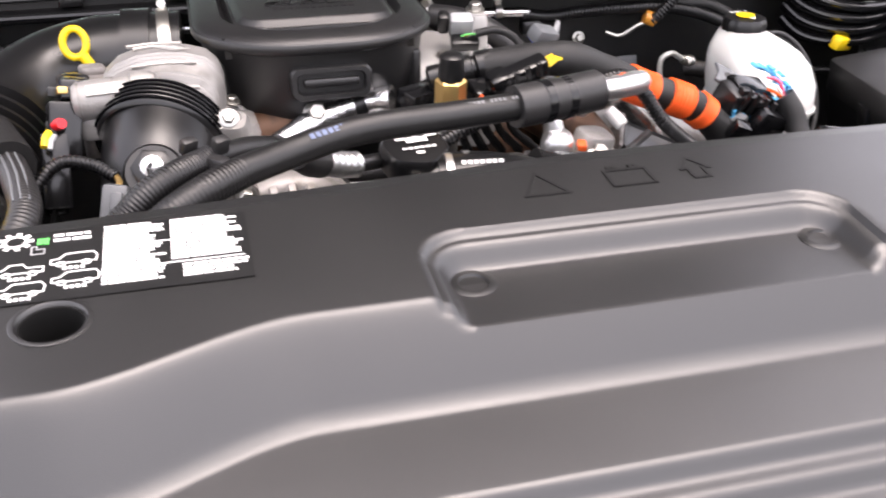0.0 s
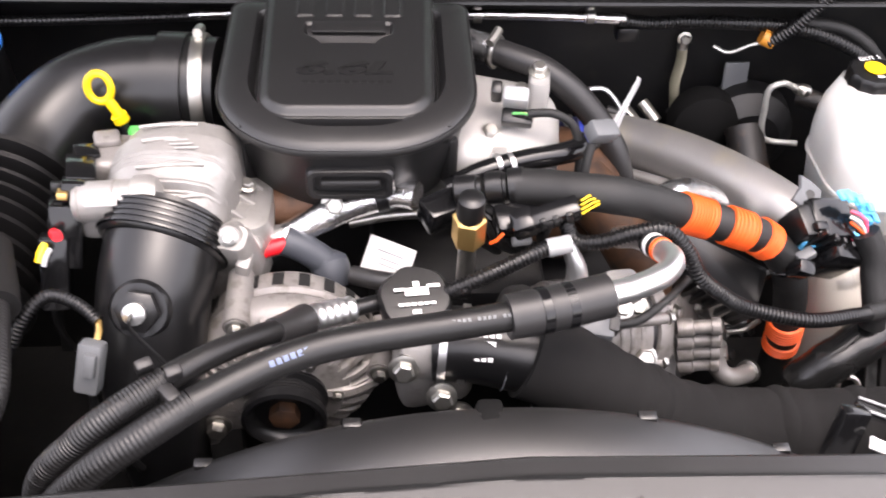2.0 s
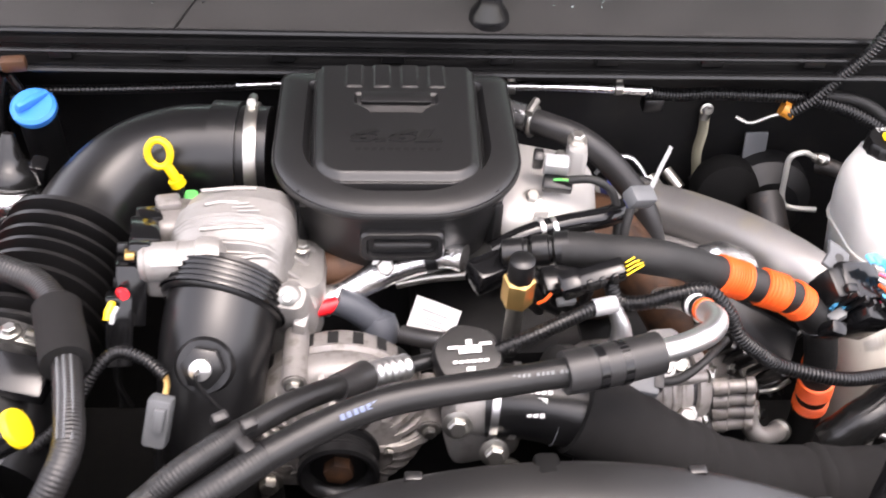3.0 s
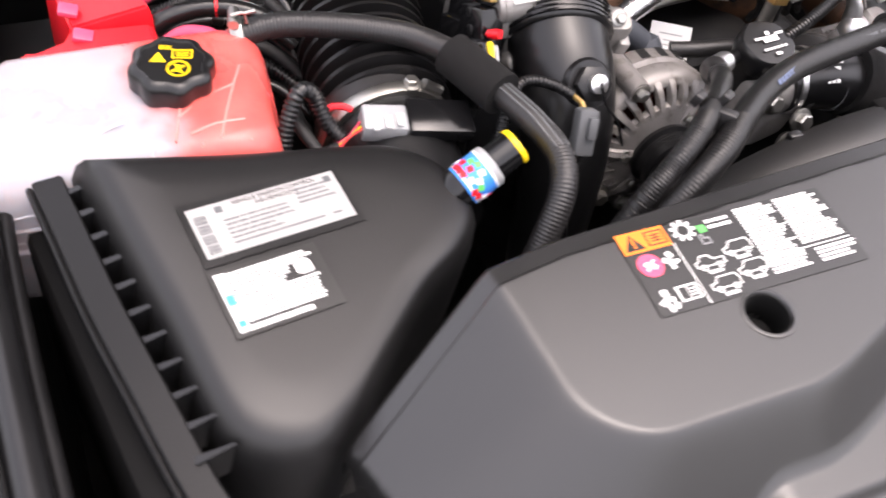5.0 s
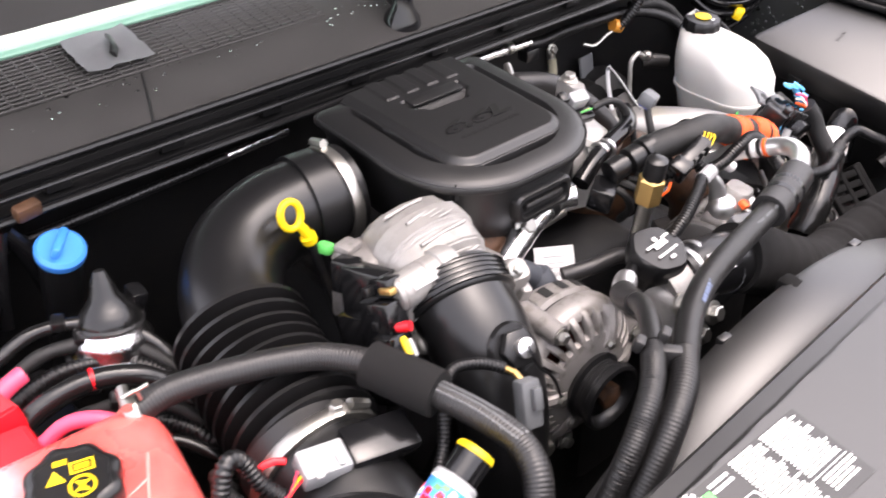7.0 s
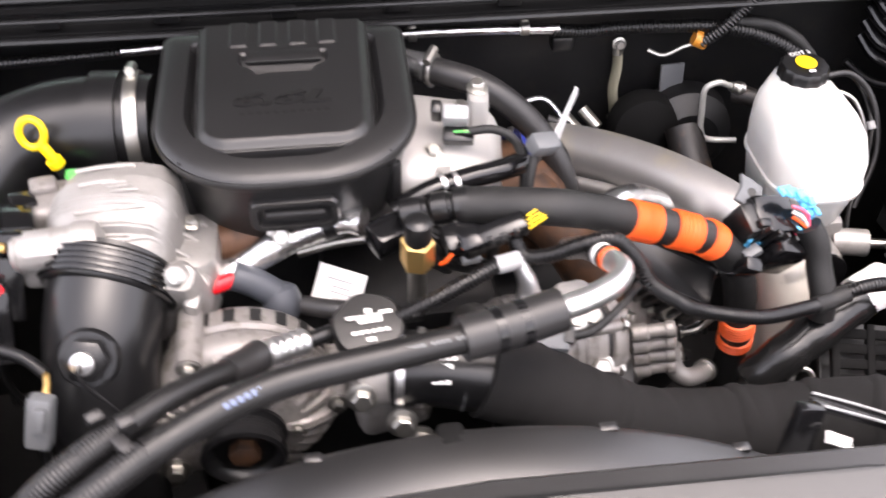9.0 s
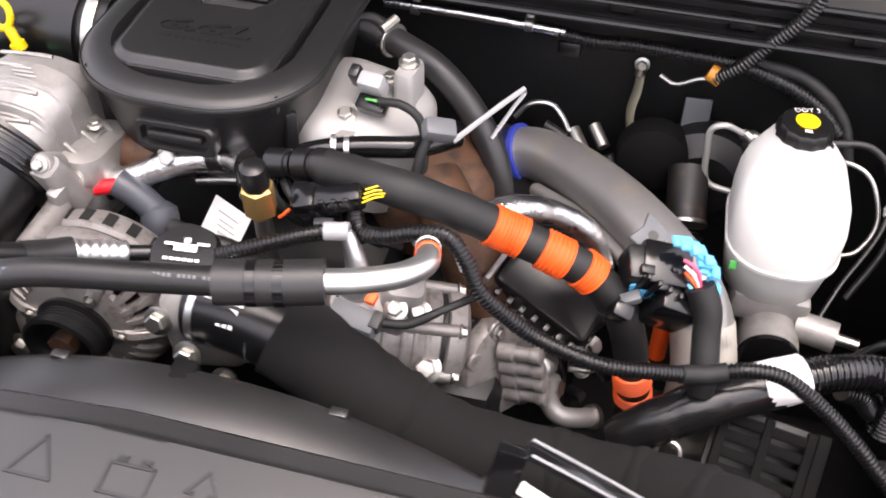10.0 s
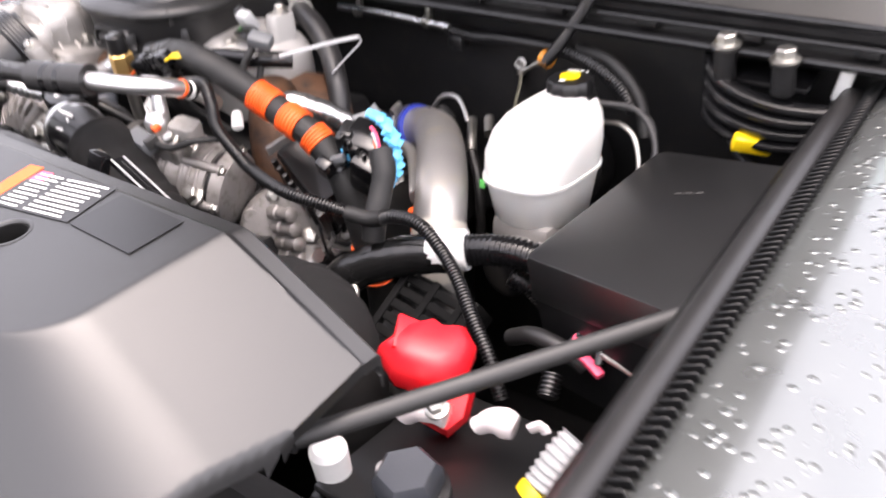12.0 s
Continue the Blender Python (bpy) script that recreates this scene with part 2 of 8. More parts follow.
def tube_into(bm, pts, r, seg=14, step=0.008, rib=0.0, pitch=0.0, flat=1.0, taper=None, wobble=0.0):
    """A swept tube; rib and pitch make it corrugated, taper gives end radii, flat squeezes it."""
    if pitch:
        step = pitch / 4
    path, length = spline(pts, step)
    t0 = (path[1] - path[0]).normalized()
    nrm = t0.orthogonal().normalized()
    rings = []
    for i, p in enumerate(path):
        t = (path[min(i + 1, len(path) - 1)] - path[max(i - 1, 0)]).normalized()
        nrm = (nrm - t * nrm.dot(t)).normalized()
        bi = t.cross(nrm)
        s = i / (len(path) - 1)
        rr = r if taper is None else taper[0] + (taper[1] - taper[0]) * s
        if pitch:
            rr += rib * (0, 1, 1, 0)[i % 4]
        if wobble:
            rr *= 1 + wobble * noise.noise(p * 60)
        rings.append([bm.verts.new(p + (nrm * math.cos(a) * flat + bi * math.sin(a)) * rr)
                      for a in (2 * math.pi * k / seg for k in range(seg))])
    for a, b in zip(rings, rings[1:]):
        for k in range(seg):
            bm.faces.new((a[k], a[(k + 1) % seg], b[(k + 1) % seg], b[k]))
    bm.faces.new(rings[0][::-1])
    bm.faces.new(rings[-1])
    return path


def tube(name, pts, r, mat, parent=None, label="", **kw):
    bm = bmesh.new()
    tube_into(bm, pts, r, **kw)
    return part(name, bm, mat, parent, label)


def axes(axis):
    z = Vector(axis).normalized()
    x = z.orthogonal().normalized()
    return x, z.cross(x), z


def lathe_into(bm, at, axis, profile, seg=28, wave=0, depth=0.0, open_start=False, open_end=False):
    """Revolves (radius, height) pairs round the axis; wave and depth scallop the rim."""
    x, y, z = axes(axis)
    at = Vector(at)
    rings = []
    for r, h in profile:
        ring = []
        for k in range(seg):
            a = 2 * math.pi * k / seg
            rr = r * (1 + depth * math.cos(wave * a)) if wave else r
            ring.append(bm.verts.new(at + z * h + (x * math.cos(a) + y * math.sin(a)) * rr))
        rings.append(ring)
    for a, b in zip(rings, rings[1:]):
        for k in range(seg):
            bm.faces.new((a[k], a[(k + 1) % seg], b[(k + 1) % seg], b[k]))
    if not open_start:
        bm.faces.new(rings[0][::-1])
    if not open_end:
        bm.faces.new(rings[-1])


def lathe(name, at, axis, profile, mat, parent=None, label="", **kw):
    bm = bmesh.new()
    lathe_into(bm, at, axis, profile, **kw)
    return part(name, bm, mat, parent, label)


def box_into(bm, at, size, rot=(0, 0, 0), bevel=0.003, seg=2, taper=1.0):
    b = bmesh.new()
    bmesh.ops.create_cube(b, size=1)
    for v in b.verts:
        k = taper if v.co.z > 0 else 1.0
        v.co = Vector((v.co.x * size[0] * k, v.co.y * size[1] * k, v.co.z * size[2]))
    if bevel:
        bmesh.ops.bevel(b, geom=b.edges[:], offset=min(bevel, 0.45 * min(size)), segments=seg, affect="EDGES", profile=0.5)
    m = pose(*at, *rot)
    off = {}
    for v in b.verts:
        off[v] = bm.verts.new(m @ v.co)
    for f in b.faces:
        bm.faces.new([off[v] for v in f.verts])
    b.free()


def box(name, at, size, mat, parent=None, label="", **kw):
    bm = bmesh.new()
    box_into(bm, at, size, **kw)
    return part(name, bm, mat, parent, label)


def rounded(w, d, r, n=6):
    """Outline of a rounded rectangle, w by d, corner radius r (one value or four, from +x+y counterclockwise)."""
    rs = r if isinstance(r, tuple) else (r,) * 4
    out = []
    for (sx, sy), rr, a0 in zip(((1, 1), (-1, 1), (-1, -1), (1, -1)), rs, (0, 90, 180, 270)):
        cx, cy = sx * (w / 2 - rr), sy * (d / 2 - rr)
        for k in range(n + 1):
            a = radians(a0 + 90 * k / n)
            out.append((cx + rr * math.cos(a), cy + rr * math.sin(a)))
    return out


def stack_into(bm, m, outline, levels):
    """Stacks an outline in levels (height, inset scale x, scale y) under the pose m: a solid with rounded shoulders."""
    rings = [[bm.verts.new(m @ Vector((x * sx, y * sy, h))) for x, y in outline] for h, sx, sy in levels]
    n = len(outline)
    for a, b in zip(rings, rings[1:]):
        for k in range(n):
            bm.faces.new((a[k], a[(k + 1) % n], b[(k + 1) % n], b[k]))
    bm.faces.new(rings[0][::-1])
    bm.faces.new(rings[-1])


def stack(name, m, outline, levels, mat, parent=None, label=""):
    bm = bmesh.new()
    stack_into(bm, m, outline, levels)
    return part(name, bm, mat, parent, label)


def bolt(at, axis, r=0.008, parent=None, mat=None, name="bolt"):
    """A flanged hex bolt head."""
    bm = bmesh.new()
    lathe_into(bm, at, axis, [(r * 1.45, 0), (r * 1.45, r * 0.3), (r * 1.0, r * 0.45)], seg=18)
    lathe_into(bm, at, axis, [(r, r * 0.4), (r, r * 1.2), (r * 0.8, r * 1.35)], seg=6)
    return part(name, bm, mat or M_STEEL, parent)


def text(name, body, m, size, mat, parent=None, depth=0.0004, bold=0.0):
    """Lettering as a thin mesh lying on the surface given by the pose m."""
    c = bpy.data.curves.new(name, "FONT")
    c.body, c.size, c.extrude, c.align_x, c.align_y = body, size, depth, "CENTER", "CENTER"
    c.offset = bold
    tmp = bpy.data.objects.new("tmp", c)
    me = bpy.data.meshes.new_from_object(tmp)
    bpy.data.objects.remove(tmp)
    me.transform(m)
    me.materials.append(mat)
    ob = new(name, me)
    if parent:
        ob.parent = parent
        ob.matrix_parent_inverse = Matrix.Translation(-parent.location) if parent.type == "EMPTY" else Matrix()
    return ob


def hose_clamp(name, at, axis, r, width, parent=None, mat=None, screw=(0, -0.3, 1)):
    c = lathe(name, at, axis, [(r - 0.002, -width / 2), (r + 0.0015, -width / 2), (r + 0.0025, -width / 4), (r + 0.0025, width / 4),
                               (r + 0.0015, width / 2), (r - 0.002, width / 2)], mat or M_STEEL, parent, seg=36)
    z = Vector(axis).normalized()
    s = Vector(screw)
    s = (s - z * s.dot(z)).normalized()
    t = z.cross(s)
    p = Vector(at) + s * (r + 0.006)
    bm = bmesh.new()
    tube_into(bm, [p - t * 0.012, p, p + t * 0.012], 0.0055, seg=8, step=0.01)
    part("worm_screw", bm, mat or M_STEEL, c)
    return c


# ---- the ground far below, and the dark shell of the engine bay ----
def smooth(a, b, x):
    t = min(1, max(0, (x - a) / (b - a)))
    return t * t * (3 - 2 * t)


bm = bmesh.new()
bmesh.ops.create_grid(bm, x_segments=8, y_segments=8, size=400)
tagged(part("ground", bm, M_ASPHALT), "wet dark asphalt under the parked truck", "ground", kind="structure")


def sheet(name, corners, thick, mat, label, category):
    """A flat panel of some thickness on four corners."""
    bm = bmesh.new()
    c = [Vector(p) for p in corners]
    nn = (c[1] - c[0]).cross(c[3] - c[0]).normalized() * thick
    lo, hi = [bm.verts.new(p - nn) for p in c], [bm.verts.new(p) for p in c]
    bm.faces.new(hi)
    bm.faces.new(lo[::-1])
    for k in range(4):
        bm.faces.new((lo[k], lo[(k + 1) % 4], hi[(k + 1) % 4], hi[k]))
    return tagged(part(name, bm, mat, smooth=False), label, category, kind="structure")


sheet("firewall", [(-0.95, 1.47, 0.35), (0.95, 1.47, 0.35), (0.95, 1.43, 1.13), (-0.95, 1.43, 1.13)], 0.01, M_DARK,
      "black insulated firewall behind the engine", "firewall")
sheet("inner_fender_left", [(-0.90, 0.1, 0.35), (-0.90, 1.47, 0.35), (-0.90, 1.47, 1.05), (-0.90, 0.1, 1.05)], 0.006, M_DARK,
      "black inner fender panel", "inner fender")
sheet("inner_fender_right", [(0.90, 1.47, 0.35), (0.90, 0.1, 0.35), (0.90, 0.1, 1.05), (0.90, 1.47, 1.05)], 0.006, M_DARK,
      "black inner fender panel", "inner fender")
sheet("undertray", [(-0.95, 0.1, 0.36), (0.95, 0.1, 0.36), (0.95, 1.5, 0.36), (-0.95, 1.5, 0.36)], 0.01, M_DARK,
      "dark tray and frame under the engine", "undertray")
sheet("radiator_support", [(-0.95, 0.62, 0.36), (0.95, 0.62, 0.36), (0.95, 0.62, 0.88), (-0.95, 0.62, 0.88)], 0.03, M_DARK,
      "black radiator support under the cover", "radiator support")
sheet("hood", [(-0.80, 1.58, 1.245), (0.80, 1.58, 1.245), (0.78, 1.05, 2.40), (-0.78, 1.05, 2.40)], 0.03, M_HOOD,
      "open hood standing up behind the engine, its underside dull grey", "hood")


# ---- radiator cover ----
COVER_EDGE = 0.655


def cover_front(x):
    """Front edge of the raised deck: set back in the middle, forward at both ends."""
    return 0.499 - 0.038 * smooth(0.225, 0.375, abs(x))


def fold(d, r=0.005):
    """Distance past a fold, with a small radius on it."""
    return math.sqrt(d * d + r * r) - r if d > 0 else 0.0


def inset(a, y, w, back, r):
    """Distance to the outline of a pocket of half width w, open to the front, with round back corners."""
    u, v = a - w + r, y - back + r
    return math.hypot(max(u, 0.0), max(v, 0.0)) + min(max(u, v), 0.0) - r


def cover_z(x, y):
    a = abs(x)
    top = 1.158 - 0.12 * (COVER_EDGE - y)
    f = cover_front(x)
    # distance outside the deck's outline, which turns a round corner at each end
    r = 0.055
    u, v = a - (0.548 + 0.10 * (y - 0.5)) + r, (f - y) + r
    out = math.hypot(u, v) - r if u > 0 and v > 0 else max(u, v) - r
    lean = v * v / (u * u + v * v) if u > 0 and v > 0 else (1.0 if v > u else 0.0)
    slope = top - (0.73 + 0.67 * lean) * fold(out)
    # stepped panels ahead of the slope, across the middle
    panel = 1.087 - 0.16 * (0.463 - y) - 0.09 * smooth(0.40, 0.52, a)
    panel -= 0.010 * smooth(0.396, 0.386, y) + 0.010 * smooth(0.378, 0.368, y) + 0.02 * smooth(0.26, 0.24, y)
    z = max(slope, panel)
    if out > 0.02:
        z += 0.0022 * math.exp(-((slope - panel) / 0.0035) ** 2)
    # pocket with the two push pins
    k = smooth(0.006, -0.008, inset(abs(x - 0.004), y, 0.143, 0.553, 0.022))
    if y > f - 0.030:
        z = z * (1 - k) + min(z, 1.127 - 0.05 * (0.57 - y)) * k
    z -= 0.005 * smooth(0.002, -0.003, inset(abs(x - 0.004), y, 0.154, 0.566, 0.032)) * (1 - k) * smooth(0.488, 0.496, y)
    for hx, hy in ((-0.369, 0.522), (0.385, 0.547)):
        z -= 0.045 * smooth(0.0205, 0.0175, math.hypot(x - hx, y - hy))
    # the latch opening in the middle of the nose
    z -= 0.05 * smooth(0.085, 0.08, abs(x - 0.055)) * smooth(0.335, 0.330, y) * smooth(0.24, 0.246, y)
    # crease along the rear edge, with a strip falling away behind it
    behind = y - cover_back(x) + 0.017
    z -= 0.0022 * smooth(-0.0015, 0.0015, behind) + 0.16 * max(0.0, behind)
    return z - 2.5 * max(0.0, cover_over(x, y))


def cover_over(x, y):
    """How far a place lies past the turned-down edge at either end."""
    return abs(x) - 0.690 + 0.26 * max(0.0, 0.573 - y) + 0.5 * max(0.0, 0.46 - y)


def cover_back(x):
    a = abs(x)
    if x < 0:                                              # swept forward, and cut away beside the airbox
        return COVER_EDGE + 0.008 - 0.062 * a - 0.10 * max(0, a - 0.50) - 0.27 * max(0, a - 0.560)
    return COVER_EDGE + 0.008 - 0.014 * a + 0.12 * max(0, a - 0.562)



def radiator_cover():
    t = thing("radiator_cover", (0, 0.45, 1.05), "grey grained plastic radiator cover with stepped folds", "cover")
    bm = bmesh.new()
    nx, ny, x0, y0 = 460, 280, 0.690, 0.08
    grid = []
    for i in range(nx + 1):
        x = -x0 + 2 * x0 * i / nx
        yb = cover_back(x)
        mid = min(0.60, yb - 0.02)
        row = []
        for j in range(ny + 1):
            y = y0 + (0.44 - y0) * j / 170 if j < 170 else 0.44 + (mid - 0.44) * (j - 170) / 80 if j < 250 else mid + (yb - mid) * (j - 250) / (ny - 250)
            row.append(bm.verts.new((x, y, cover_z(x, y))))
        yv, zv = yb + 0.004, cover_z(x, yb)
        row.append(bm.verts.new((x, yv, zv - 0.004)))
        row.append(bm.verts.new((x, yv, zv - 0.022)))
        row.append(bm.verts.new((x, yv - 0.003, zv - 0.022)))
        grid.append(row)
    for a, b in zip(grid, grid[1:]):
        for j in range(len(a) - 1):
            if min(cover_over(v.co.x, v.co.y) for v in (a[j], b[j + 1])) < 0.005:
                bm.faces.new((a[j], b[j], b[j + 1], a[j + 1]))
    for v in bm.verts:                                     # trim to a clean edge
        over = cover_over(v.co.x, v.co.y) - 0.005
        if over > 0 and v.link_faces and abs(v.co.x) < x0 - 0.001:
            v.co.x -= math.copysign(over, v.co.x)
            v.co.z = cover_z(v.co.x, v.co.y)
    bmesh.ops.delete(bm, geom=[v for v in bm.verts if not v.link_faces and abs(v.co.x) < x0 - 0.001], context="VERTS")
    for sx, row in ((-1, grid[0]), (1, grid[-1])):         # turned-down end flanges
        low = [bm.verts.new(v.co + Vector((sx * 0.001, 0, -0.010))) for v in row]
        for j in range(len(row) - 1):
            if row[j].co.y > 0.56:
                bm.faces.new((row[j], low[j], low[j + 1], row[j + 1]))
    bmesh.ops.delete(bm, geom=[v for v in bm.verts if not v.link_faces], context="VERTS")
    deck = part("panel", bm, M_COVER, t)
    for sx in (-1, 1):
        x, y = 0.007 + sx * 0.126, 0.532
        lathe("push_pin", (x, y, cover_z(x, y) - 0.001), (0, -0.1, 1),
              [(0.0155, 0), (0.0155, 0.0016), (0.0125, 0.0026), (0.010, 0.0026), (0.009, 0.001)], M_LABELBLACK, t, seg=24)
    for hx, hy in ((-0.369, 0.522), (0.385, 0.547)):
        top = 1.158 - 0.12 * (COVER_EDGE - hy)
        lathe("hole_rim", (hx, hy, top), (0, -0.1, 1), [(0.0232, -0.0010), (0.0230, 0.0003), (0.0222, 0.0006), (0.0200, 0.0005), (0.0188, -0.0006), (0.0182, -0.0030)], M_COVER, t, seg=48, open_start=True, open_end=True)
        lathe("hole_sleeve", (hx, hy, top), (0, -0.1, 1), [(0.0186, -0.0022), (0.0176, -0.0026), (0.0170, -0.004), (0.0162, -0.030), (0.010, -0.030), (0.010, -0.024), (0.005, -0.022)], M_MATT, t, seg=40, open_start=True)
    return t


COVER = radiator_cover()


def on_cover(x, y, lift=0.0008):
    """Pose lying on the cover at x, y."""
    z = cover_z(x, y)
    n = Vector((cover_z(x - 0.006, y) - cover_z(x + 0.006, y), cover_z(x, y - 0.006) - cover_z(x, y + 0.006), 0.012)).normalized()
    xa = Vector((1, 0, 0))
    xa = (xa - n * xa.dot(n)).normalized()
    ya = n.cross(xa)
    return Matrix.Translation(Vector((x, y, z)) + n * lift) @ Matrix((xa, ya, n)).transposed().to_4x4()


def plate_into(bm, m, x, y, w, d, h=0.0004):
    vs = [bm.verts.new(m @ Vector(p)) for p in ((x - w / 2, y - d / 2, h), (x + w / 2, y - d / 2, h), (x + w / 2, y + d / 2, h), (x - w / 2, y + d / 2, h),
                                               (x - w / 2, y - d / 2, 0), (x + w / 2, y - d / 2, 0), (x + w / 2, y + d / 2, 0), (x - w / 2, y + d / 2, 0))]
    for f in ((0, 1, 2, 3), (4, 7, 6, 5), (0, 4, 5, 1), (1, 5, 6, 2), (2, 6, 7, 3), (3, 7, 4, 0)):
        bm.faces.new([vs[k] for k in f])


def plates(name, m, rects, mat, parent, label="", h=0.0004):
    bm = bmesh.new()
    for r in rects:
        plate_into(bm, m, *r, h=h)
    return part(name, bm, mat, parent, label, smooth=False)


def text_rows(rng, x0, x1, y0, y1, pitch, fill=0.6, ragged=0.35):
    """Unreadable print: rows of short bars."""
    out, y = [], y1
    while y > y0:
        x, end = x0, x1 - rng.random() * ragged * (x1 - x0)
        while x < end:
            w = min(end - x, (0.8 + 2.2 * rng.random()) * pitch)
            out.append((x + w / 2, y, w, pitch * fill))
            x += w + 0.22 * pitch
        y -= pitch
    return out


def loop_into(bm, m, outline, w=0.0007, h=0.0004):
    """A drawn line of width w along a closed outline."""
    for (ax, ay), (bx, by) in zip(outline, outline[1:] + outline[:1]):
        L = math.hypot(bx - ax, by - ay)
        if L < 1e-6:
            continue
        q = m @ pose((ax + bx) / 2, (ay + by) / 2, 0, 0, 0, math.degrees(math.atan2(by - ay, bx - ax)))
        plate_into(bm, q, 0, 0, L + w, w, h)


def cover_labels():
    rng = random.Random(4)
    t = thing("refrigerant_label", (-0.35, 0.58, 1.15), "black label with white print and drawn trucks on the radiator cover", "label")
    m = on_cover(-0.354, 0.580) @ Matrix.Diagonal((0.95, 0.90, 1, 1))
    plates("backing", m, [(0, 0, 0.212, 0.086)], M_LABELBLACK, t, h=0.0002)
    patch = plates("warning_patch", m @ pose(0, 0, 0.0004), [(-0.083, 0.033, 0.046, 0.022)], M_AMBER, t, "orange warning patch")
    q = m @ pose(0, 0, 0.0009)
    bm = bmesh.new()
    bm.faces.new([bm.verts.new(q @ Vector(p)) for p in ((-0.1035, 0.0245, 0.0002), (-0.0845, 0.0245, 0.0002), (-0.094, 0.0415, 0.0002))])
    part("warning_triangle", bm, M_INK, patch, smooth=False)
    bm = bmesh.new()
    loop_into(bm, q, [(-0.080, 0.026), (-0.063, 0.026), (-0.063, 0.040), (-0.080, 0.040)], 0.0012)
    for k in range(3):
        plate_into(bm, q, -0.0715, 0.030 + 0.003 * k, 0.010, 0.0010)
    plate_into(bm, q, -0.0715, 0.033, 0.0012, 0.009)
    part("book_sign", bm, M_INK, patch, smooth=False)
    plates("warning_stroke", m @ pose(0, 0, 0.0014), [(-0.094, 0.0335, 0.0022, 0.007), (-0.094, 0.0275, 0.0022, 0.0020)], M_AMBER, patch)
    up = (m.to_3x3() @ Vector((0, 0, 1))).normalized()
    lathe("prohibition_sign", m @ Vector((-0.090, 0.007, 0.0004)), up, [(0.0068, 0), (0.0068, 0.0004), (0.0108, 0.0004), (0.0108, 0)], M_PINK, t, seg=28, open_start=True)
    q = m @ pose(0, 0, 0.0005)
    for name, strokes in (("flame_symbol", ((-0.0925, 0.0085, 0.0050, 0.0042, 30), (-0.0870, 0.0050, 0.0050, 0.0042, 30), (-0.090, 0.007, 0.0018, 0.014, -45))),
                          ("hand_symbol", ((-0.069, 0.013, 0.005, 0.006, 15), (-0.073, 0.007, 0.009, 0.005, -25), (-0.067, 0.0045, 0.008, 0.0035, 20), (-0.071, 0.001, 0.004, 0.006, 0))),
                          ("fan_symbol", ((-0.093, -0.022, 0.006, 0.006, 0), (-0.096, -0.030, 0.010, 0.005, 30), (-0.090, -0.029, 0.007, 0.0045, -20), (-0.094, -0.037, 0.004, 0.008, 10), (-0.088, -0.036, 0.004, 0.006, -20)))):
        bm = bmesh.new()
        for dx, dy, w, d, a in strokes:
            plate_into(bm, q @ pose(dx, dy, 0, 0, 0, a), 0, 0, w, d)
        part(name, bm, M_WHITE, t, smooth=False)
    bm = bmesh.new()
    for x in (-0.081, -0.072):
        loop_into(bm, q, [(x, -0.034), (x + 0.009, -0.034), (x + 0.009, -0.020), (x, -0.020)], 0.0016)
    for k in range(3):
        plate_into(bm, q, -0.0675, -0.030 + 0.003 * k, 0.006, 0.0010)
    part("handbook_symbol", bm, M_WHITE, t, smooth=False)
    plates("divider", q, [(-0.0590, -0.010, 0.0009, 0.066)], M_WHITE, t)
    bm = bmesh.new()
    loop_into(bm, q, [(-0.044 + 0.0068 * math.cos(a), 0.033 + 0.0068 * math.sin(a)) for a in (math.pi * k / 10 for k in range(20))], 0.0022)
    for k in range(9):
        a = 2 * math.pi * k / 9
        plate_into(bm, q @ pose(-0.044 + 0.0094 * math.cos(a), 0.033 + 0.0094 * math.sin(a), 0, 0, 0, math.degrees(a)), 0, 0, 0.0040, 0.0034)
    part("sun_symbol", bm, M_WHITE, t, smooth=False)
    plates("green_mark", q, [(-0.0285, 0.030, 0.0034, 0.008), (-0.0245, 0.030, 0.0034, 0.008), (-0.0265, 0.031, 0.004, 0.003)], M_GREEN, t)
    bm = bmesh.new()
    loop_into(bm, q, [(-0.033, 0.014), (-0.025, 0.014), (-0.025, 0.020), (-0.030, 0.020), (-0.030, 0.024), (-0.033, 0.024)], 0.0010)
    part("flask_symbol", bm, M_LGREY, t, smooth=False)
    pickup = [(-0.014, -0.004), (0.014, -0.004), (0.014, 0.002), (0.004, 0.002), (0.001, 0.007), (-0.007, 0.007), (-0.010, 0.002), (-0.014, 0.001)]
    wagon = [(-0.014, -0.004), (0.014, -0.004), (0.0145, 0.003), (0.012, 0.0075), (-0.005, 0.0075), (-0.009, 0.002), (-0.014, 0.001)]
    for cx, cy, o in ((-0.038, -0.004, pickup), (-0.006, 0.003, wagon), (-0.036, -0.028, wagon), (-0.004, -0.020, wagon)):
        bm = bmesh.new()
        c = q @ pose(cx, cy, 0)
        loop_into(bm, c, o, 0.0010)
        for wx in (-0.008, 0.008):
            loop_into(bm, c @ pose(wx, -0.005, 0), [(0.0027 * math.cos(a), 0.0027 * math.sin(a)) for a in (k * math.pi / 4 for k in range(8))], 0.0010)
        plates("size_note", c, [(k * 0.0036 - 0.005, -0.0105, 0.0026, 0.0034) for k in range(4)], M_WHITE, part("truck_drawing", bm, M_WHITE, t, smooth=False))
    rows = text_rows(rng, -0.020, 0.004, 0.026, 0.036, 0.0062, 0.5, 0.1)
    rows += text_rows(rng, 0.012, 0.052, -0.034, 0.040, 0.0036, 0.64, 0.30)
    rows += text_rows(rng, 0.055, 0.102, -0.012, 0.040, 0.0036, 0.64, 0.25)
    rows += text_rows(rng, 0.062, 0.104, -0.034, -0.020, 0.0042, 0.6, 0.4)
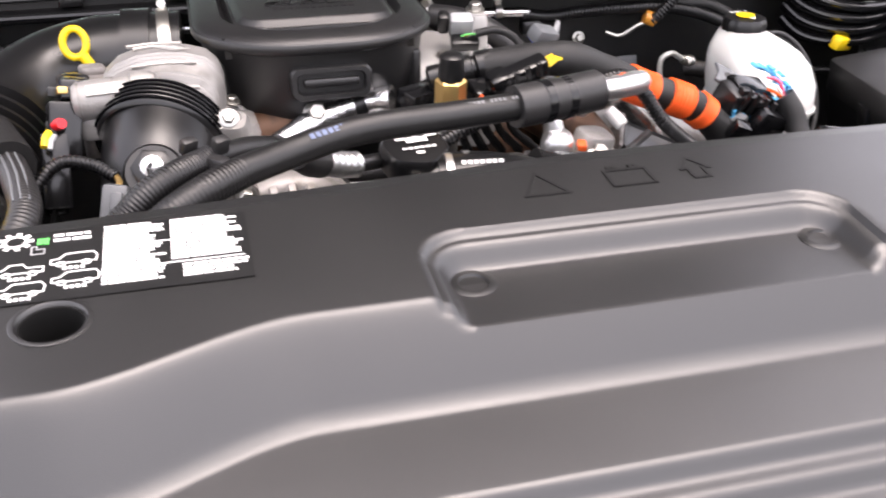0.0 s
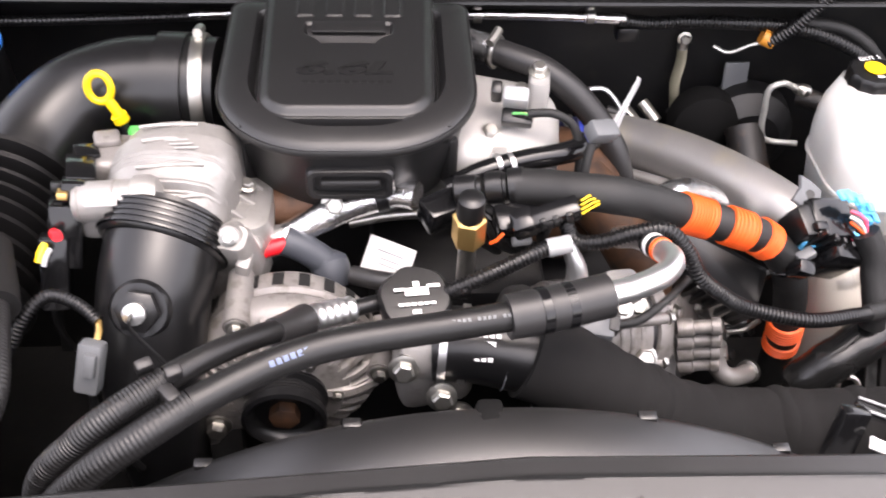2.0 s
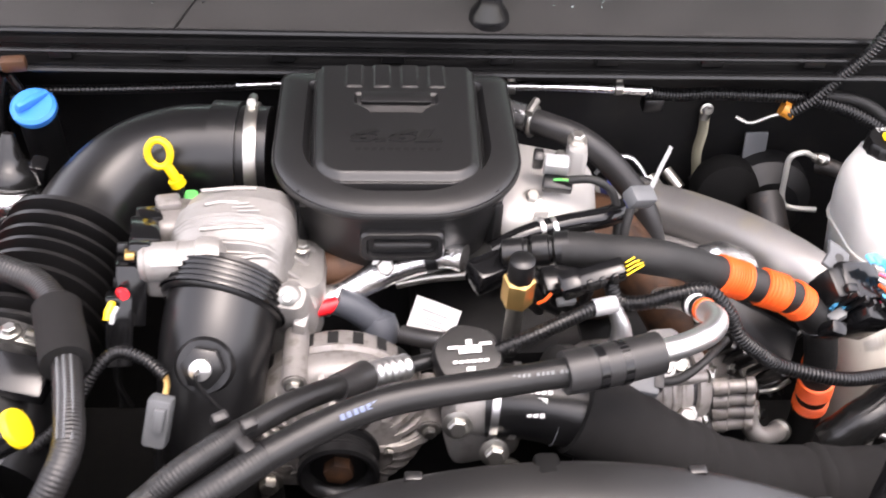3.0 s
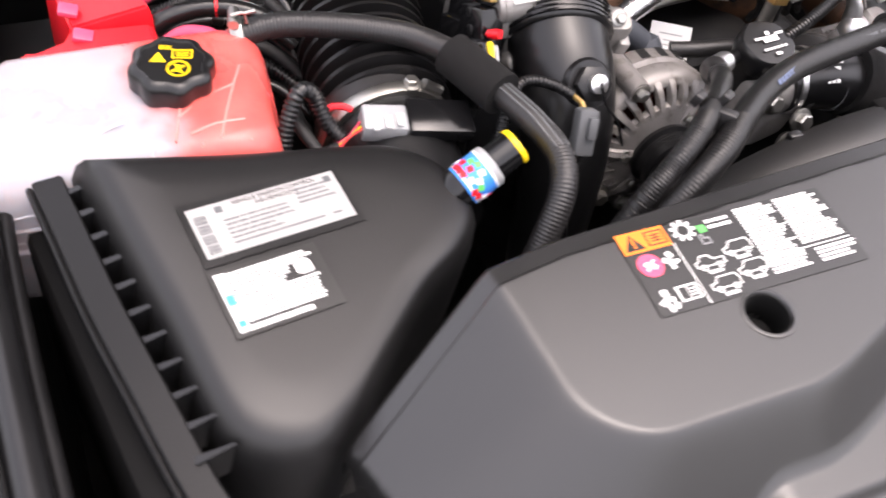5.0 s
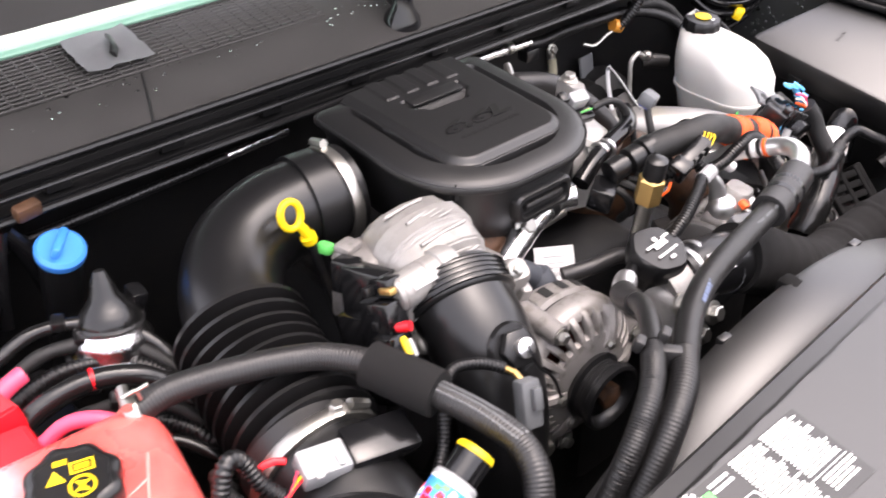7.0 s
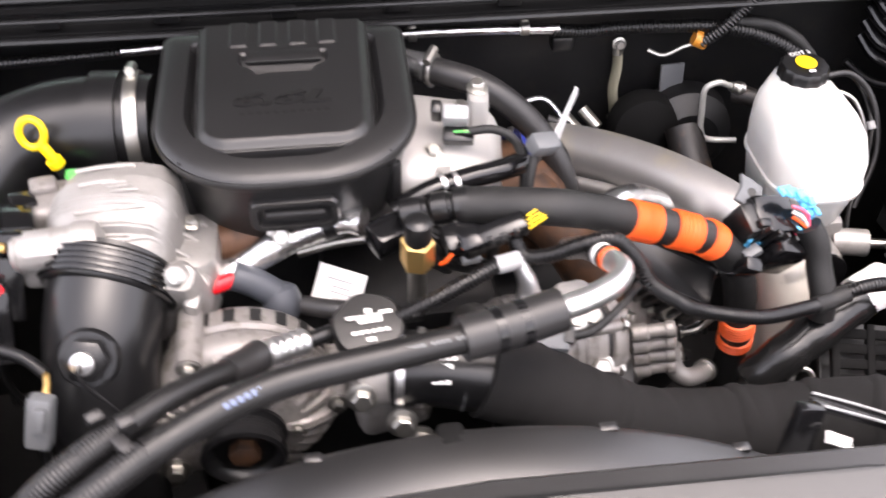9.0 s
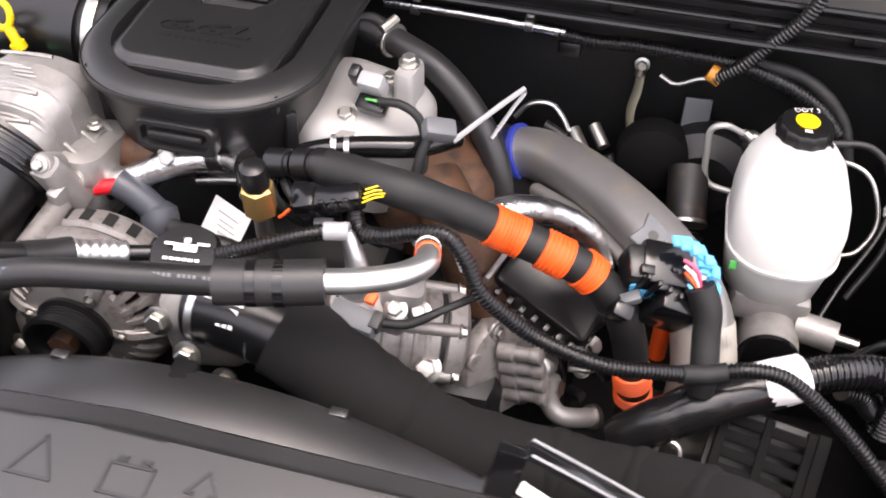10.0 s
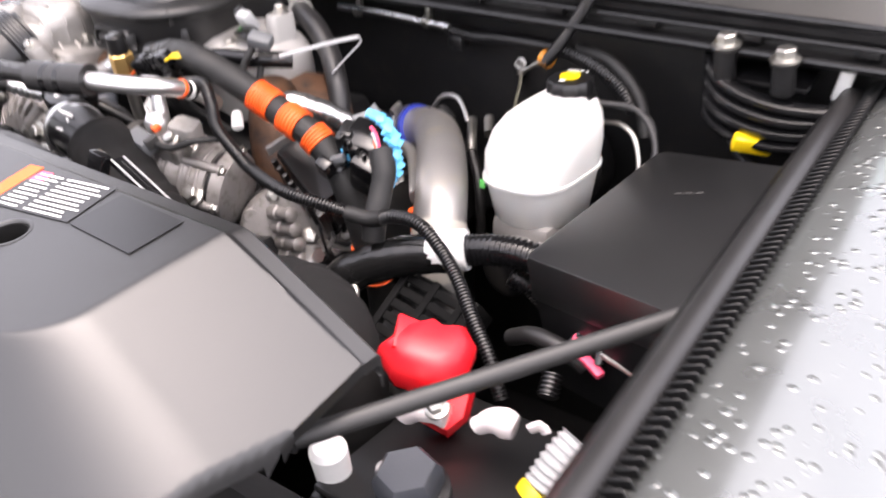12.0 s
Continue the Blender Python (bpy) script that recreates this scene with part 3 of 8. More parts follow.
    rows += [(0.057, -0.0155, 0.09, 0.0009), (0.040, 0.014, 0.05, 0.0009)]
    plates("print", q, rows, M_WHITE, t)
    # the second label, at the far end of the cover
    t = thing("warning_label", (0.35, 0.60, 1.15), "white and orange printed warning label on the radiator cover", "label")
    m = on_cover(0.352, 0.604)
    plates("warning_patch", m @ pose(-0.046, -0.002, 0, 0, 0, 8), [(0, 0, 0.019, 0.058)], M_ORANGE, t, "orange warning patch")
    plates("backing", m @ pose(0.016, 0.0, 0, 0, 0, 8), [(0, 0, 0.104, 0.060)], M_LABELBLACK, t, h=0.0002)
    plates("red_patch", m @ pose(-0.026, 0.016, 0.0004, 0, 0, 8), [(0, 0, 0.016, 0.016)], M_PINK, t)
    rows = []
    for k in range(9):
        y = -0.026 + 0.0064 * k
        rows += text_rows(rng, -0.044, -0.013, y - 0.001, y, 0.0042, 0.58, 0.2) + text_rows(rng, -0.008, 0.050, y - 0.001, y, 0.0042, 0.56, 0.25)
    plates("print", m @ pose(0.016, 0.0, 0.0004, 0, 0, 8), rows, M_WHITE, t)
    t = thing("dark_sticker", (0.47, 0.60, 1.15), "plain dark grey square sticker on the radiator cover", "sticker")
    plates("sheet", on_cover(0.474, 0.606) @ pose(0, 0, 0, 0, 0, -3), [(0, 0, 0.090, 0.054)], M_SATIN, t)
    # moulded signs in the middle of the deck
    t = thing("moulded_signs", (0, 0.61, 1.15), "dark moulded battery, warning and arrow signs on the cover", "emblem")
    for name, cx, lines in (("warning_triangle", -0.045, [[(-0.016, -0.014), (0.016, -0.014), (0, 0.016)]]),
                            ("battery_sign", 0.022, [[(-0.016, -0.013), (0.016, -0.013), (0.016, 0.009), (-0.016, 0.009)], [(-0.011, 0.011), (-0.006, 0.011), (-0.006, 0.014), (-0.011, 0.014)],
                                                     [(0.006, 0.011), (0.011, 0.011), (0.011, 0.014), (0.006, 0.014)]]),
                            ("arrow_sign", 0.075, [[(-0.011, 0.0), (0, 0.016), (0.011, 0.0), (0.006, 0.0), (0.006, -0.013), (-0.006, -0.013), (-0.006, 0.0)]])):
        bm = bmesh.new()
        for o in lines:
            loop_into(bm, on_cover(cx, 0.612, 0.0002), o, 0.0026, 0.0007)
        part(name, bm, M_LABELBLACK, t, smooth=False)


cover_labels()


# ---- fan shroud behind the cover ----
def fan_shroud():
    t = thing("fan_shroud", (0, 0.71, 0.9), "grey plastic fan shroud arching behind the radiator cover", "shroud")
    bm = bmesh.new()
    rows = []
    n = 60
    for i in range(n + 1):
        x = -0.40 + 0.80 * i / n
        z = 1.089 - 1.05 * x * x
        rows.append([bm.verts.new(p) for p in ((x, 0.668, z - 0.044), (x, 0.677, z - 0.024), (x, 0.688, z - 0.012), (x, 0.710, z - 0.005), (x, 0.752, z + 0.001), (x, 0.760, z - 0.003), (x, 0.761, z - 0.03), (x, 0.755, 0.6), (x, 0.672, 0.6))])
    for a, b in zip(rows, rows[1:]):
        for k in range(9):
            bm.faces.new((a[k], b[k], b[(k + 1) % 9], a[(k + 1) % 9]))
    bm.faces.new(rows[0])
    bm.faces.new(rows[-1][::-1])
    part("rim", bm, M_COVER, t)
    box("clip_block", (-0.015, 0.756, 1.078), (0.024, 0.026, 0.024), M_MATT, t, bevel=0.006)
    for x in (-0.26, -0.13, 0.12, 0.25):
        box("seam_tab", (x, 0.757, 1.087 - 1.05 * x * x), (0.016, 0.010, 0.010), M_COVER, t, bevel=0.002)


fan_shroud()


# ---- cowl, windscreen and fenders ----
def cowl():
    t = thing("cowl_panel", (0, 1.45, 1.16), "black plastic cowl panel with a louvred grille and beads of rain", "cowl", kind="structure")
    prof = [(1.362, 1.118), (1.355, 1.122), (1.356, 1.132), (1.372, 1.135), (1.374, 1.150), (1.366, 1.155), (1.366, 1.163), (1.378, 1.169), (1.388, 1.163),
            (1.395, 1.160), (1.44, 1.172), (1.52, 1.186), (1.58, 1.194), (1.63, 1.198), (1.63, 1.17), (1.40, 1.11)]
    bm = bmesh.new()
    rows = []
    for i in range(61):
        x = -0.95 + 1.9 * i / 60
        bow = 0.02 * (1 - (x / 0.95) ** 2)
        rows.append([bm.verts.new((x, y - bow + 0.015, z + 0.4 * bow)) for y, z in prof])
    m = len(prof)
    for a, b in zip(rows, rows[1:]):
        for k in range(8, m):
            bm.faces.new((a[k], b[k], b[(k + 1) % m], a[(k + 1) % m]))
    part("panel", bm, M_COWL, t)
    bm = bmesh.new()
    rows = [[bm.verts.new((-0.95 + 1.9 * i / 60, y - 0.02 * (1 - (i / 30 - 1) ** 2) + 0.015, z + 0.008 * (1 - (i / 30 - 1) ** 2))) for y, z in [(1.40, 1.11)] + prof[:9]] for i in range(61)]
    for a, b in zip(rows, rows[1:]):
        for k in range(9):
            bm.faces.new((a[k], b[k], b[k + 1], a[k + 1]))
    # seal apart from the panel, its darker colour also standing for shade in front
    part("hood_seal", bm, M_SEAL, t, "black rubber hood seal")
    rng = random.Random(2)
    for k in range(13):
        x = -0.84 + 0.14 * k
        bow = 0.02 * (1 - (x / 0.95) ** 2)
        box("seal_clip", (x, 1.364 - bow + 0.015, 1.143 + 0.4 * bow), (0.030, 0.012, 0.012), M_BLACK, t, bevel=0.002)
    # grille slats by the windscreen
    for k in range(14):
        y = 1.492 + 0.0092 * k
        bm = bmesh.new()
        box_into(bm, (-0.50, y, 1.192 + 0.13 * (y - 1.52)), (0.80, 0.0035, 0.007), bevel=0.001, rot=(25, 0, 0), seg=1)
        part("slat", bm, M_COWL, t)
    for k in range(40):
        bm = bmesh.new()
        box_into(bm, (-0.89 + 0.02 * k, 1.552, 1.1965), (0.003, 0.125, 0.006), bevel=0.0008, rot=(7, 0, 0), seg=1)
        part("cross_bar", bm, M_COWL, t)
    tape = thing("torn_tape", (-0.405, 1.54, 1.205), "torn piece of silver tape on the cowl grille", "tape")
    bm = bmesh.new()
    rng2 = random.Random(6)
    grid = [[bm.verts.new((-0.450 + 0.013 * i + 0.003 * rng2.uniform(-1, 1) * (j in (0, 6)), 1.500 + 0.015 * j + 0.008 * (i in (0, 7)) * rng2.uniform(-1, 1), 1.2035 + 0.13 * (0.015 * j - 0.02) + 0.004 * rng2.random())) for j in range(7)] for i in range(8)]
    for p, w in zip(grid, grid[1:]):
        for j in range(6):
            bm.faces.new((p[j], w[j], w[j + 1], p[j + 1]))
    bmesh.ops.solidify(bm, geom=bm.faces[:], thickness=0.0012)
    part("sheet", bm, M_LGREY, tape)
    tube("tear", [(-0.408, 1.515, 1.211), (-0.398, 1.535, 1.214), (-0.392, 1.562, 1.216)], 0.006, M_INK, tape, "dark tear", seg=8, flat=0.4)
    drops = bmesh.new()
    for k in range(110):
        x, y = rng.uniform(-0.9, 0.15), 1.475 + abs(rng.gauss(0, 0.018)) - 0.03 * (rng.random() < 0.25)
        bow = 0.02 * (1 - (x / 0.95) ** 2)
        z = 1.172 + 0.175 * (min(y + bow - 0.015, 1.52) - 1.44) + 0.4 * bow
        rr = 0.0012 + 0.0018 * rng.random()
        lathe_into(drops, (x, y, z), (0, -0.15, 1), [(rr, 0), (rr * 0.85, rr * 0.4), (rr * 0.4, rr * 0.65)], seg=7)
    d = link_mesh("rain_drops", drops, M_DROP)
    tagged(d, "beads of rain along the edge of the cowl grille", "rain drops", "", "stuff")
    w = thing("wiper_pivot", (-0.01, 1.42, 1.20), "black wiper pivot with a folded rubber cover", "wiper pivot")
    lathe("post", (-0.012, 1.425, 1.165), (0, -0.1, 1), [(0.030, 0), (0.026, 0.02), (0.016, 0.035), (0.012, 0.06)], M_GLOSS, w, seg=20)
    box("arm", (0.0, 1.47, 1.212), (0.030, 0.10, 0.018), M_BLACK, w, rot=(8, 0, -14), bevel=0.006)
    tube("seam", [(-0.381, 1.505, 1.1895), (-0.405, 1.440, 1.1785), (-0.424, 1.390, 1.1655)], 0.0018, M_INK, t, seg=6, step=0.02)
    for y, z, rad in ((1.368, 1.172, 0.0045), (1.356, 1.150, 0.0030), (1.346, 1.129, 0.0045)):
        tube("seal_ridge", [(x, y - 0.02 * (1 - (x / 0.95) ** 2) + 0.015, z + 0.008 * (1 - (x / 0.95) ** 2)) for x in [-0.93 + 0.155 * k for k in range(13)]], rad, M_BLACK, t, seg=8, step=0.05)
    # strip whose colour imitates the reflection at the bottom of the glass
    box("glass_reflection", (-0.30, 1.606, 1.212), (1.1, 0.016, 0.008), M_MINT, t, rot=(35, 0, 0), bevel=0.003, label="pale green reflection painted along the wet glass edge")
    sheet("windscreen", [(-0.85, 1.615, 1.204), (0.85, 1.615, 1.204), (0.75, 2.10, 1.60), (-0.75, 2.10, 1.60)], 0.006, M_GLASS,
          "green-tinted windscreen glass above the cowl", "windscreen")


cowl()


def fender(sx):
    def edge(y):
        """Where the painted edge runs, measured out from the middle of the truck."""
        return 0.925 - 0.10 * (y - 0.6) if sx > 0 else 0.932 - 0.10 * max(0.0, y - 1.0) - 0.05 * max(0.0, 0.7 - y)

    def rise(y):
        return 0.03 * smooth(0.2, 1.4, y)

    t = thing("fender", (sx * 1.05, 0.8, 1.0), "wet silver painted fender with beads of rain", "fender", "fenders")
    bm = bmesh.new()
    rows = []
    for i in range(41):
        y = -0.05 + 1.6 * i / 40
        prof = [(0.0, 1.045), (0.012, 1.060), (0.027, 1.068), (0.082, 1.066), (0.142, 1.045), (0.182, 1.0), (0.212, 0.9), (0.222, 0.6), (0.007, 0.6)]
        rows.append([bm.verts.new((sx * (edge(y) + x), y, z + rise(y))) for x, z in prof])
    for a, b in zip(rows, rows[1:]):
        for k in range(9):
            bm.faces.new((a[k], b[k], b[(k + 1) % 9], a[(k + 1) % 9]))
    part("panel", bm, M_PAINT, t)
    tube("inner_flange", [(sx * (edge(y) - 0.003), y, 1.040 + rise(y)) for y in [0.0 + 0.15 * k for k in range(11)]], 0.010, M_PAINT, t, seg=8, step=0.04, flat=0.4)
    for k in range(4):
        y = 0.35 + 0.3 * k
        bolt((sx * (edge(y) - 0.001), y, 1.045 + rise(y)), (-sx * 0.5, 0, 1), 0.007, t)
    s = thing("fender_seal", (sx * 0.91, 0.8, 1.05), "ribbed black rubber seal along the fender edge", "seal", "fender seals")
    ys = [-0.05 + 0.16 * k for k in range(10)]
    pts = [(sx * (edge(y) - 0.021), y, 1.052 + rise(y)) for y in ys]
    tube("bulb", pts, 0.0145, M_SATIN if sx < 0 else M_RUBBER, s, seg=14, step=0.03)
    tube("outer_lip", [(sx * (edge(y) - 0.003), y, 1.056 + rise(y)) for y in ys], 0.0045, M_SEAL, s, seg=8, step=0.03)
    if sx > 0:                                            # short ribs under the bulb
        bm = bmesh.new()
        box_into(bm, (0, 0, 0), (0.018, 0.0028, 0.010), rot=(0, -20, 12), bevel=0.001, seg=1)
        first = part("rib", bm, M_SEAL, s)
        for k in range(110):
            y = 0.25 + 0.0112 * k
            ob = first if k == 0 else new("rib", first.data)
            ob.parent = s
            ob.matrix_parent_inverse = Matrix.Translation(-s.location)
            ob.location = (edge(y) + 0.002, y, 1.062 + rise(y))
    tube("lip", [(x - sx * 0.018, y, z - 0.012) for x, y, z in pts], 0.007, M_SEAL, s, seg=10, step=0.03)


fender(-1)
fender(1)


# ---- intake silencer box with its lid ----
def intake_box():
    t = thing("intake_box", (-0.139, 1.144, 1.02), "black plastic intake box lid with raised panel and engine size lettering", "intake box")
    m = pose(-0.139, 1.144, 1.1675, 2.0, 0, 0)
    o = rounded(0.268, 0.268, (0.014, 0.014, 0.108, 0.108), 14)
    stack("lower_body", m, o, [(-0.120, 0.70, 0.72), (-0.095, 0.83, 0.84), (-0.05, 0.905, 0.905), (-0.018, 0.94, 0.94), (-0.014, 0.945, 0.945), (-0.012, 0.965, 0.97), (-0.009, 0.975, 0.98)], M_LID, t)
    lid = stack("lid", m, o, [(-0.0095, 0.965, 0.97), (-0.010, 1.0, 1.0), (-0.0075, 1.010, 1.010), (-0.003, 1.010, 1.010), (-0.0008, 1.002, 1.002), (-0.0012, 0.988, 0.988), (0.0015, 0.970, 0.972), (0.0045, 0.92, 0.925),
                              (0.0068, 0.84, 0.85), (0.0078, 0.765, 0.785), (-0.004, 0.72, 0.745), (-0.012, 0.5, 0.5)], M_LID, t)
    # raised panel, running out at the back, with a hand scoop and four ridges behind it
    def press(x, y):
        w = 0.086 * (1 + 0.35 * (y - 0.02))
        u, v = abs(x) - w + 0.028, -0.086 - y + 0.028
        d = math.hypot(max(u, 0), max(v, 0)) + min(max(u, v), 0) - 0.028
        h = 0.0088 + 0.0060 * smooth(0.003, -0.006, d) - 0.0014 * math.exp(-((d - 0.0035) / 0.0022) ** 2)
        u, v = abs(x) - 0.047 + 0.018 * smooth(0.052, 0.030, y), 0.029 - y
        scoop = smooth(0.0015, -0.0025, max(u, v, y - 0.0685))
        h -= scoop * (0.0030 + 0.0085 * smooth(0.062, 0.034, y))
        for k in range(4):
            h += 0.0022 * smooth(0.0105, 0.0085, abs(x + 0.048 - 0.032 * k)) * smooth(0.078, 0.082, y)
        return h - 0.030 * smooth(0.005, 0.012, d)

    bm = bmesh.new()
    nx, ny = 130, 150
    grid = [[bm.verts.new(m @ Vector((-0.104 + 0.208 * i / nx, -0.098 + 0.226 * j / ny, press(-0.104 + 0.208 * i / nx, -0.098 + 0.226 * j / ny) if 0 < i < nx and 0 < j < ny else 0.002))) for j in range(ny + 1)] for i in range(nx + 1)]
    for p, w in zip(grid, grid[1:]):
        for j in range(ny):
            bm.faces.new((p[j], w[j], w[j + 1], p[j + 1]))
    part("raised_panel", bm, M_LID, lid)
    box("scoop_blade", m @ Vector((0, 0.060, 0.0142)), (0.080, 0.020, 0.0030), M_LID, lid, rot=(5, 0, 0), bevel=0.0012)
    box("scoop_slot", m @ Vector((0, 0.0365, 0.0040)), (0.046, 0.012, 0.003), M_INK, lid, rot=(4, 0, 0), bevel=0.001)
    slant = Matrix(((1, 0.25, 0, 0), (0, 1, 0, 0), (0, 0, 1, 0), (0, 0, 0, 1)))
    text("engine_size", "6.6L", m @ pose(0.000, -0.020, 0.0152) @ Matrix.Diagonal((1.62, 0.80, 1, 1)) @ slant, 0.036, M_INK, lid, 0.0016, 0.0017)
    plates("small_print", m @ pose(0.000, -0.042, 0.0146), [(k * 0.0085 - 0.042, 0, 0.0055, 0.0045) for k in range(11)], M_INK, lid, h=0.0006)
    q = m @ pose(0.004, -0.1275, -0.044, 84, 0, 0)
    latch = stack("latch", q, rounded(0.088, 0.036, 0.010, 5), [(-0.006, 1, 1), (0.005, 1, 1), (0.008, 0.95, 0.90), (0.008, 0.84, 0.66), (0.001, 0.80, 0.58)], M_LID, t)
    box("bar", q @ Vector((0.000, 0.001, 0.004)), (0.060, 0.009, 0.010), M_LID, latch, rot=(84, 0, 0), bevel=0.003)
    for sx in (-1, 1):
        box("side_step", m @ Vector((sx * 0.096, -0.062, -0.060)), (0.014, 0.050, 0.060), M_LID, t, rot=(0, 0, sx * 36), bevel=0.005)


intake_box()


# ---- air intake: elbow, bellows and airbox ----
def intake_duct():
    t = thing("intake_elbow", (-0.42, 1.19, 1.05), "smooth black plastic intake elbow with a bellows section", "intake pipe")
    tube("elbow", [(-0.285, 1.199, 1.108), (-0.33, 1.201, 1.108), (-0.387, 1.202, 1.106), (-0.441, 1.186, 1.094), (-0.478, 1.143, 1.076), (-0.496, 1.088, 1.061)], 0.056, M_SATIN, t, seg=36, step=0.01)
    tube("bellows", [(-0.495, 1.102, 1.065), (-0.505, 1.045, 1.051), (-0.512, 0.985, 1.042), (-0.518, 0.93, 1.034)], 0.058, M_BELLOWS, t, seg=48, rib=0.015, pitch=0.0195)
    tube("collar", [(-0.318, 1.200, 1.108), (-0.350, 1.202, 1.108)], 0.061, M_BLACK, t, seg=36, step=0.01)
    hose_clamp("band_clamp", (-0.304, 1.200, 1.107), (1, 0, 0), 0.059, 0.014, t, screw=(0, 0.3, 1))
    tube("cuff", [(-0.524, 0.945, 1.036), (-0.525, 0.915, 1.031)], 0.068, M_RUBBER, t, seg=36, step=0.01)
    hose_clamp("band_clamp", (-0.525, 0.918, 1.031), (-0.02, -1, -0.12), 0.069, 0.014, t, screw=(0.7, 0, 1))
    tube("airbox_neck", [(-0.525, 0.93, 1.033), (-0.527, 0.86, 1.022), (-0.53, 0.80, 1.01)], 0.064, M_BLACK, t, seg=32, step=0.02)


intake_duct()


def airbox():
    t = thing("airbox", (-0.68, 0.72, 0.9), "matt black plastic air filter box with a ribbed seam", "airbox")
    pts = [(-0.835, 0.870), (-0.70, 0.853), (-0.60, 0.845), (-0.545, 0.835), (-0.505, 0.800), (-0.497, 0.745), (-0.525, 0.705), (-0.575, 0.668), (-0.625, 0.618), (-0.675, 0.572), (-0.72, 0.552), (-0.775, 0.585), (-0.80, 0.70)]
    ring, _ = spline([(*p, 0) for p in pts] + [(*pts[0], 0)], 0.012)
    ring = [(v.x + 0.66, v.y - 0.715) for v in ring[:-1]]
    m = Matrix.Translation((-0.66, 0.715, 1.098)) @ pose(0, 0, 0, 10, 4, 0)
    stack("lid", m, ring, [(-0.22, 1.03, 1.03), (-0.09, 1.0, 1.0), (-0.045, 0.985, 0.985), (-0.024, 0.962, 0.962), (-0.011, 0.925, 0.925), (-0.003, 0.87, 0.87), (0.0, 0.80, 0.80), (0.001, 0.6, 0.6)], M_AIRBOX, t)
    # seam flange with triangular ribs
    rim = [(-0.856, 0.895, 1.084), (-0.845, 0.82, 1.082), (-0.832, 0.73, 1.076), (-0.816, 0.65, 1.066), (-0.800, 0.575, 1.050), (-0.785, 0.53, 1.036)]
    for name, section in (("seam_flange", ((0.013, 0.009), (0.011, 0.011), (-0.010, 0.006), (-0.012, 0.004), (-0.012, -0.012), (0.013, -0.012))),
                          ("seam_lip", ((-0.0125, 0.001), (-0.0155, 0.002), (-0.0175, 0.000), (-0.0175, -0.010), (-0.0125, -0.010)))):
        path, _ = spline(rim, 0.02)
        bm = bmesh.new()
        rows = [[bm.verts.new(v + Vector((dx, 0.1 * dx, dz))) for dx, dz in section] for v in path]
        for a, b in zip(rows, rows[1:]):
            for k in range(len(section)):
                bm.faces.new((a[k], a[(k + 1) % len(section)], b[(k + 1) % len(section)], b[k]))
        bm.faces.new(rows[0][::-1])
        bm.faces.new(rows[-1])
        bmesh.ops.recalc_face_normals(bm, faces=bm.faces)
        part(name, bm, M_SEAL, t, smooth=False)
    for k in range(11):
        f = k / 10
        x, y, z = -0.838 + 0.040 * f, 0.856 - 0.270 * f, 1.086 - 0.030 * f
        bm = bmesh.new()
        a = [bm.verts.new(Vector((x, y, z)) + Vector(d)) for d in ((0, -0.0035, 0.008), (0, 0.0035, 0.008), (0.030, 0.0012, 0.016), (0.030, -0.0012, 0.016), (0, 0, -0.03), (0.024, 0, -0.02))]
        for q in ((0, 3, 2, 1), (0, 4, 5, 3), (1, 2, 5, 4), (0, 1, 4), (2, 3, 5)):
            bm.faces.new([a[i] for i in q])
        part("rib", bm, M_BLACK, t, smooth=False)
    box("lower_tray", (-0.835, 0.72, 0.93), (0.05, 0.33, 0.22), M_MATT, t, bevel=0.01, rot=(0, 0, 8))
    rng = random.Random(8)
    n = (m.to_3x3() @ Vector((0, 0, 1)))
    u = Vector((0.129, 0.018, 0)).normalized()

    def face(cx, cy):
        z = 1.1005 - (n.x * (cx + 0.66) + n.y * (cy - 0.715)) / n.z
        xa = (Vector((u.x, u.y, 0)) - n * Vector((u.x, u.y, 0)).dot(n)).normalized()
        return Matrix.Translation((cx, cy, z)) @ Matrix((xa, n.cross(xa), n)).transposed().to_4x4()

    e = thing("emission_label", (-0.695, 0.745, 1.1), "silver emission information label with faint print on the airbox", "label")
    q = face(-0.688, 0.764)
    plates("backing", q, [(0, 0, 0.142, 0.064)], M_BLACK, e, h=0.0003)
    plates("sheet", q @ pose(0, 0, 0.0005), [(0, 0, 0.132, 0.050)], M_SILVERLABEL, e)
    plates("print", q @ pose(0, 0, 0.001), text_rows(rng, -0.040, 0.020, -0.012, 0.006, 0.0045, 0.30) + text_rows(rng, 0.026, 0.060, 0.002, 0.016, 0.0045, 0.30), M_GREY, e)
    plates("long_row", q @ pose(0, 0, 0.001), [(0.0, -0.017, 0.080, 0.0014), (0.052, -0.017, 0.008, 0.0014)], M_GREY, e)
    for k, y in enumerate((-0.018, -0.008, 0.002, 0.012)):
        plates("code_block", q @ pose(-0.0575, y, 0.001), [(0, 0.0022 * j - 0.0032, 0.010, 0.0010 + 0.0004 * ((j + k) % 2)) for j in range(4)], M_GREY, e)
    for x in (-0.040, 0.058):
        plates("small_square", q @ pose(x, 0.018, 0.001), [(0, 0, 0.0062, 0.0062)], M_GREY, e)
    text("heading", "VEHICLE EMISSION CONTROL\nINFORMATION", q @ pose(0.010, 0.018, 0.001), 0.0056, M_INK, e, 0.0002)
    e = thing("instruction_label", (-0.70, 0.69, 1.1), "black instruction label with dense white print and a pale edge", "label")
    q = face(-0.705, 0.694)
    plates("backing", q, [(0, 0, 0.092, 0.062)], M_LABELBLACK, e, h=0.0003)
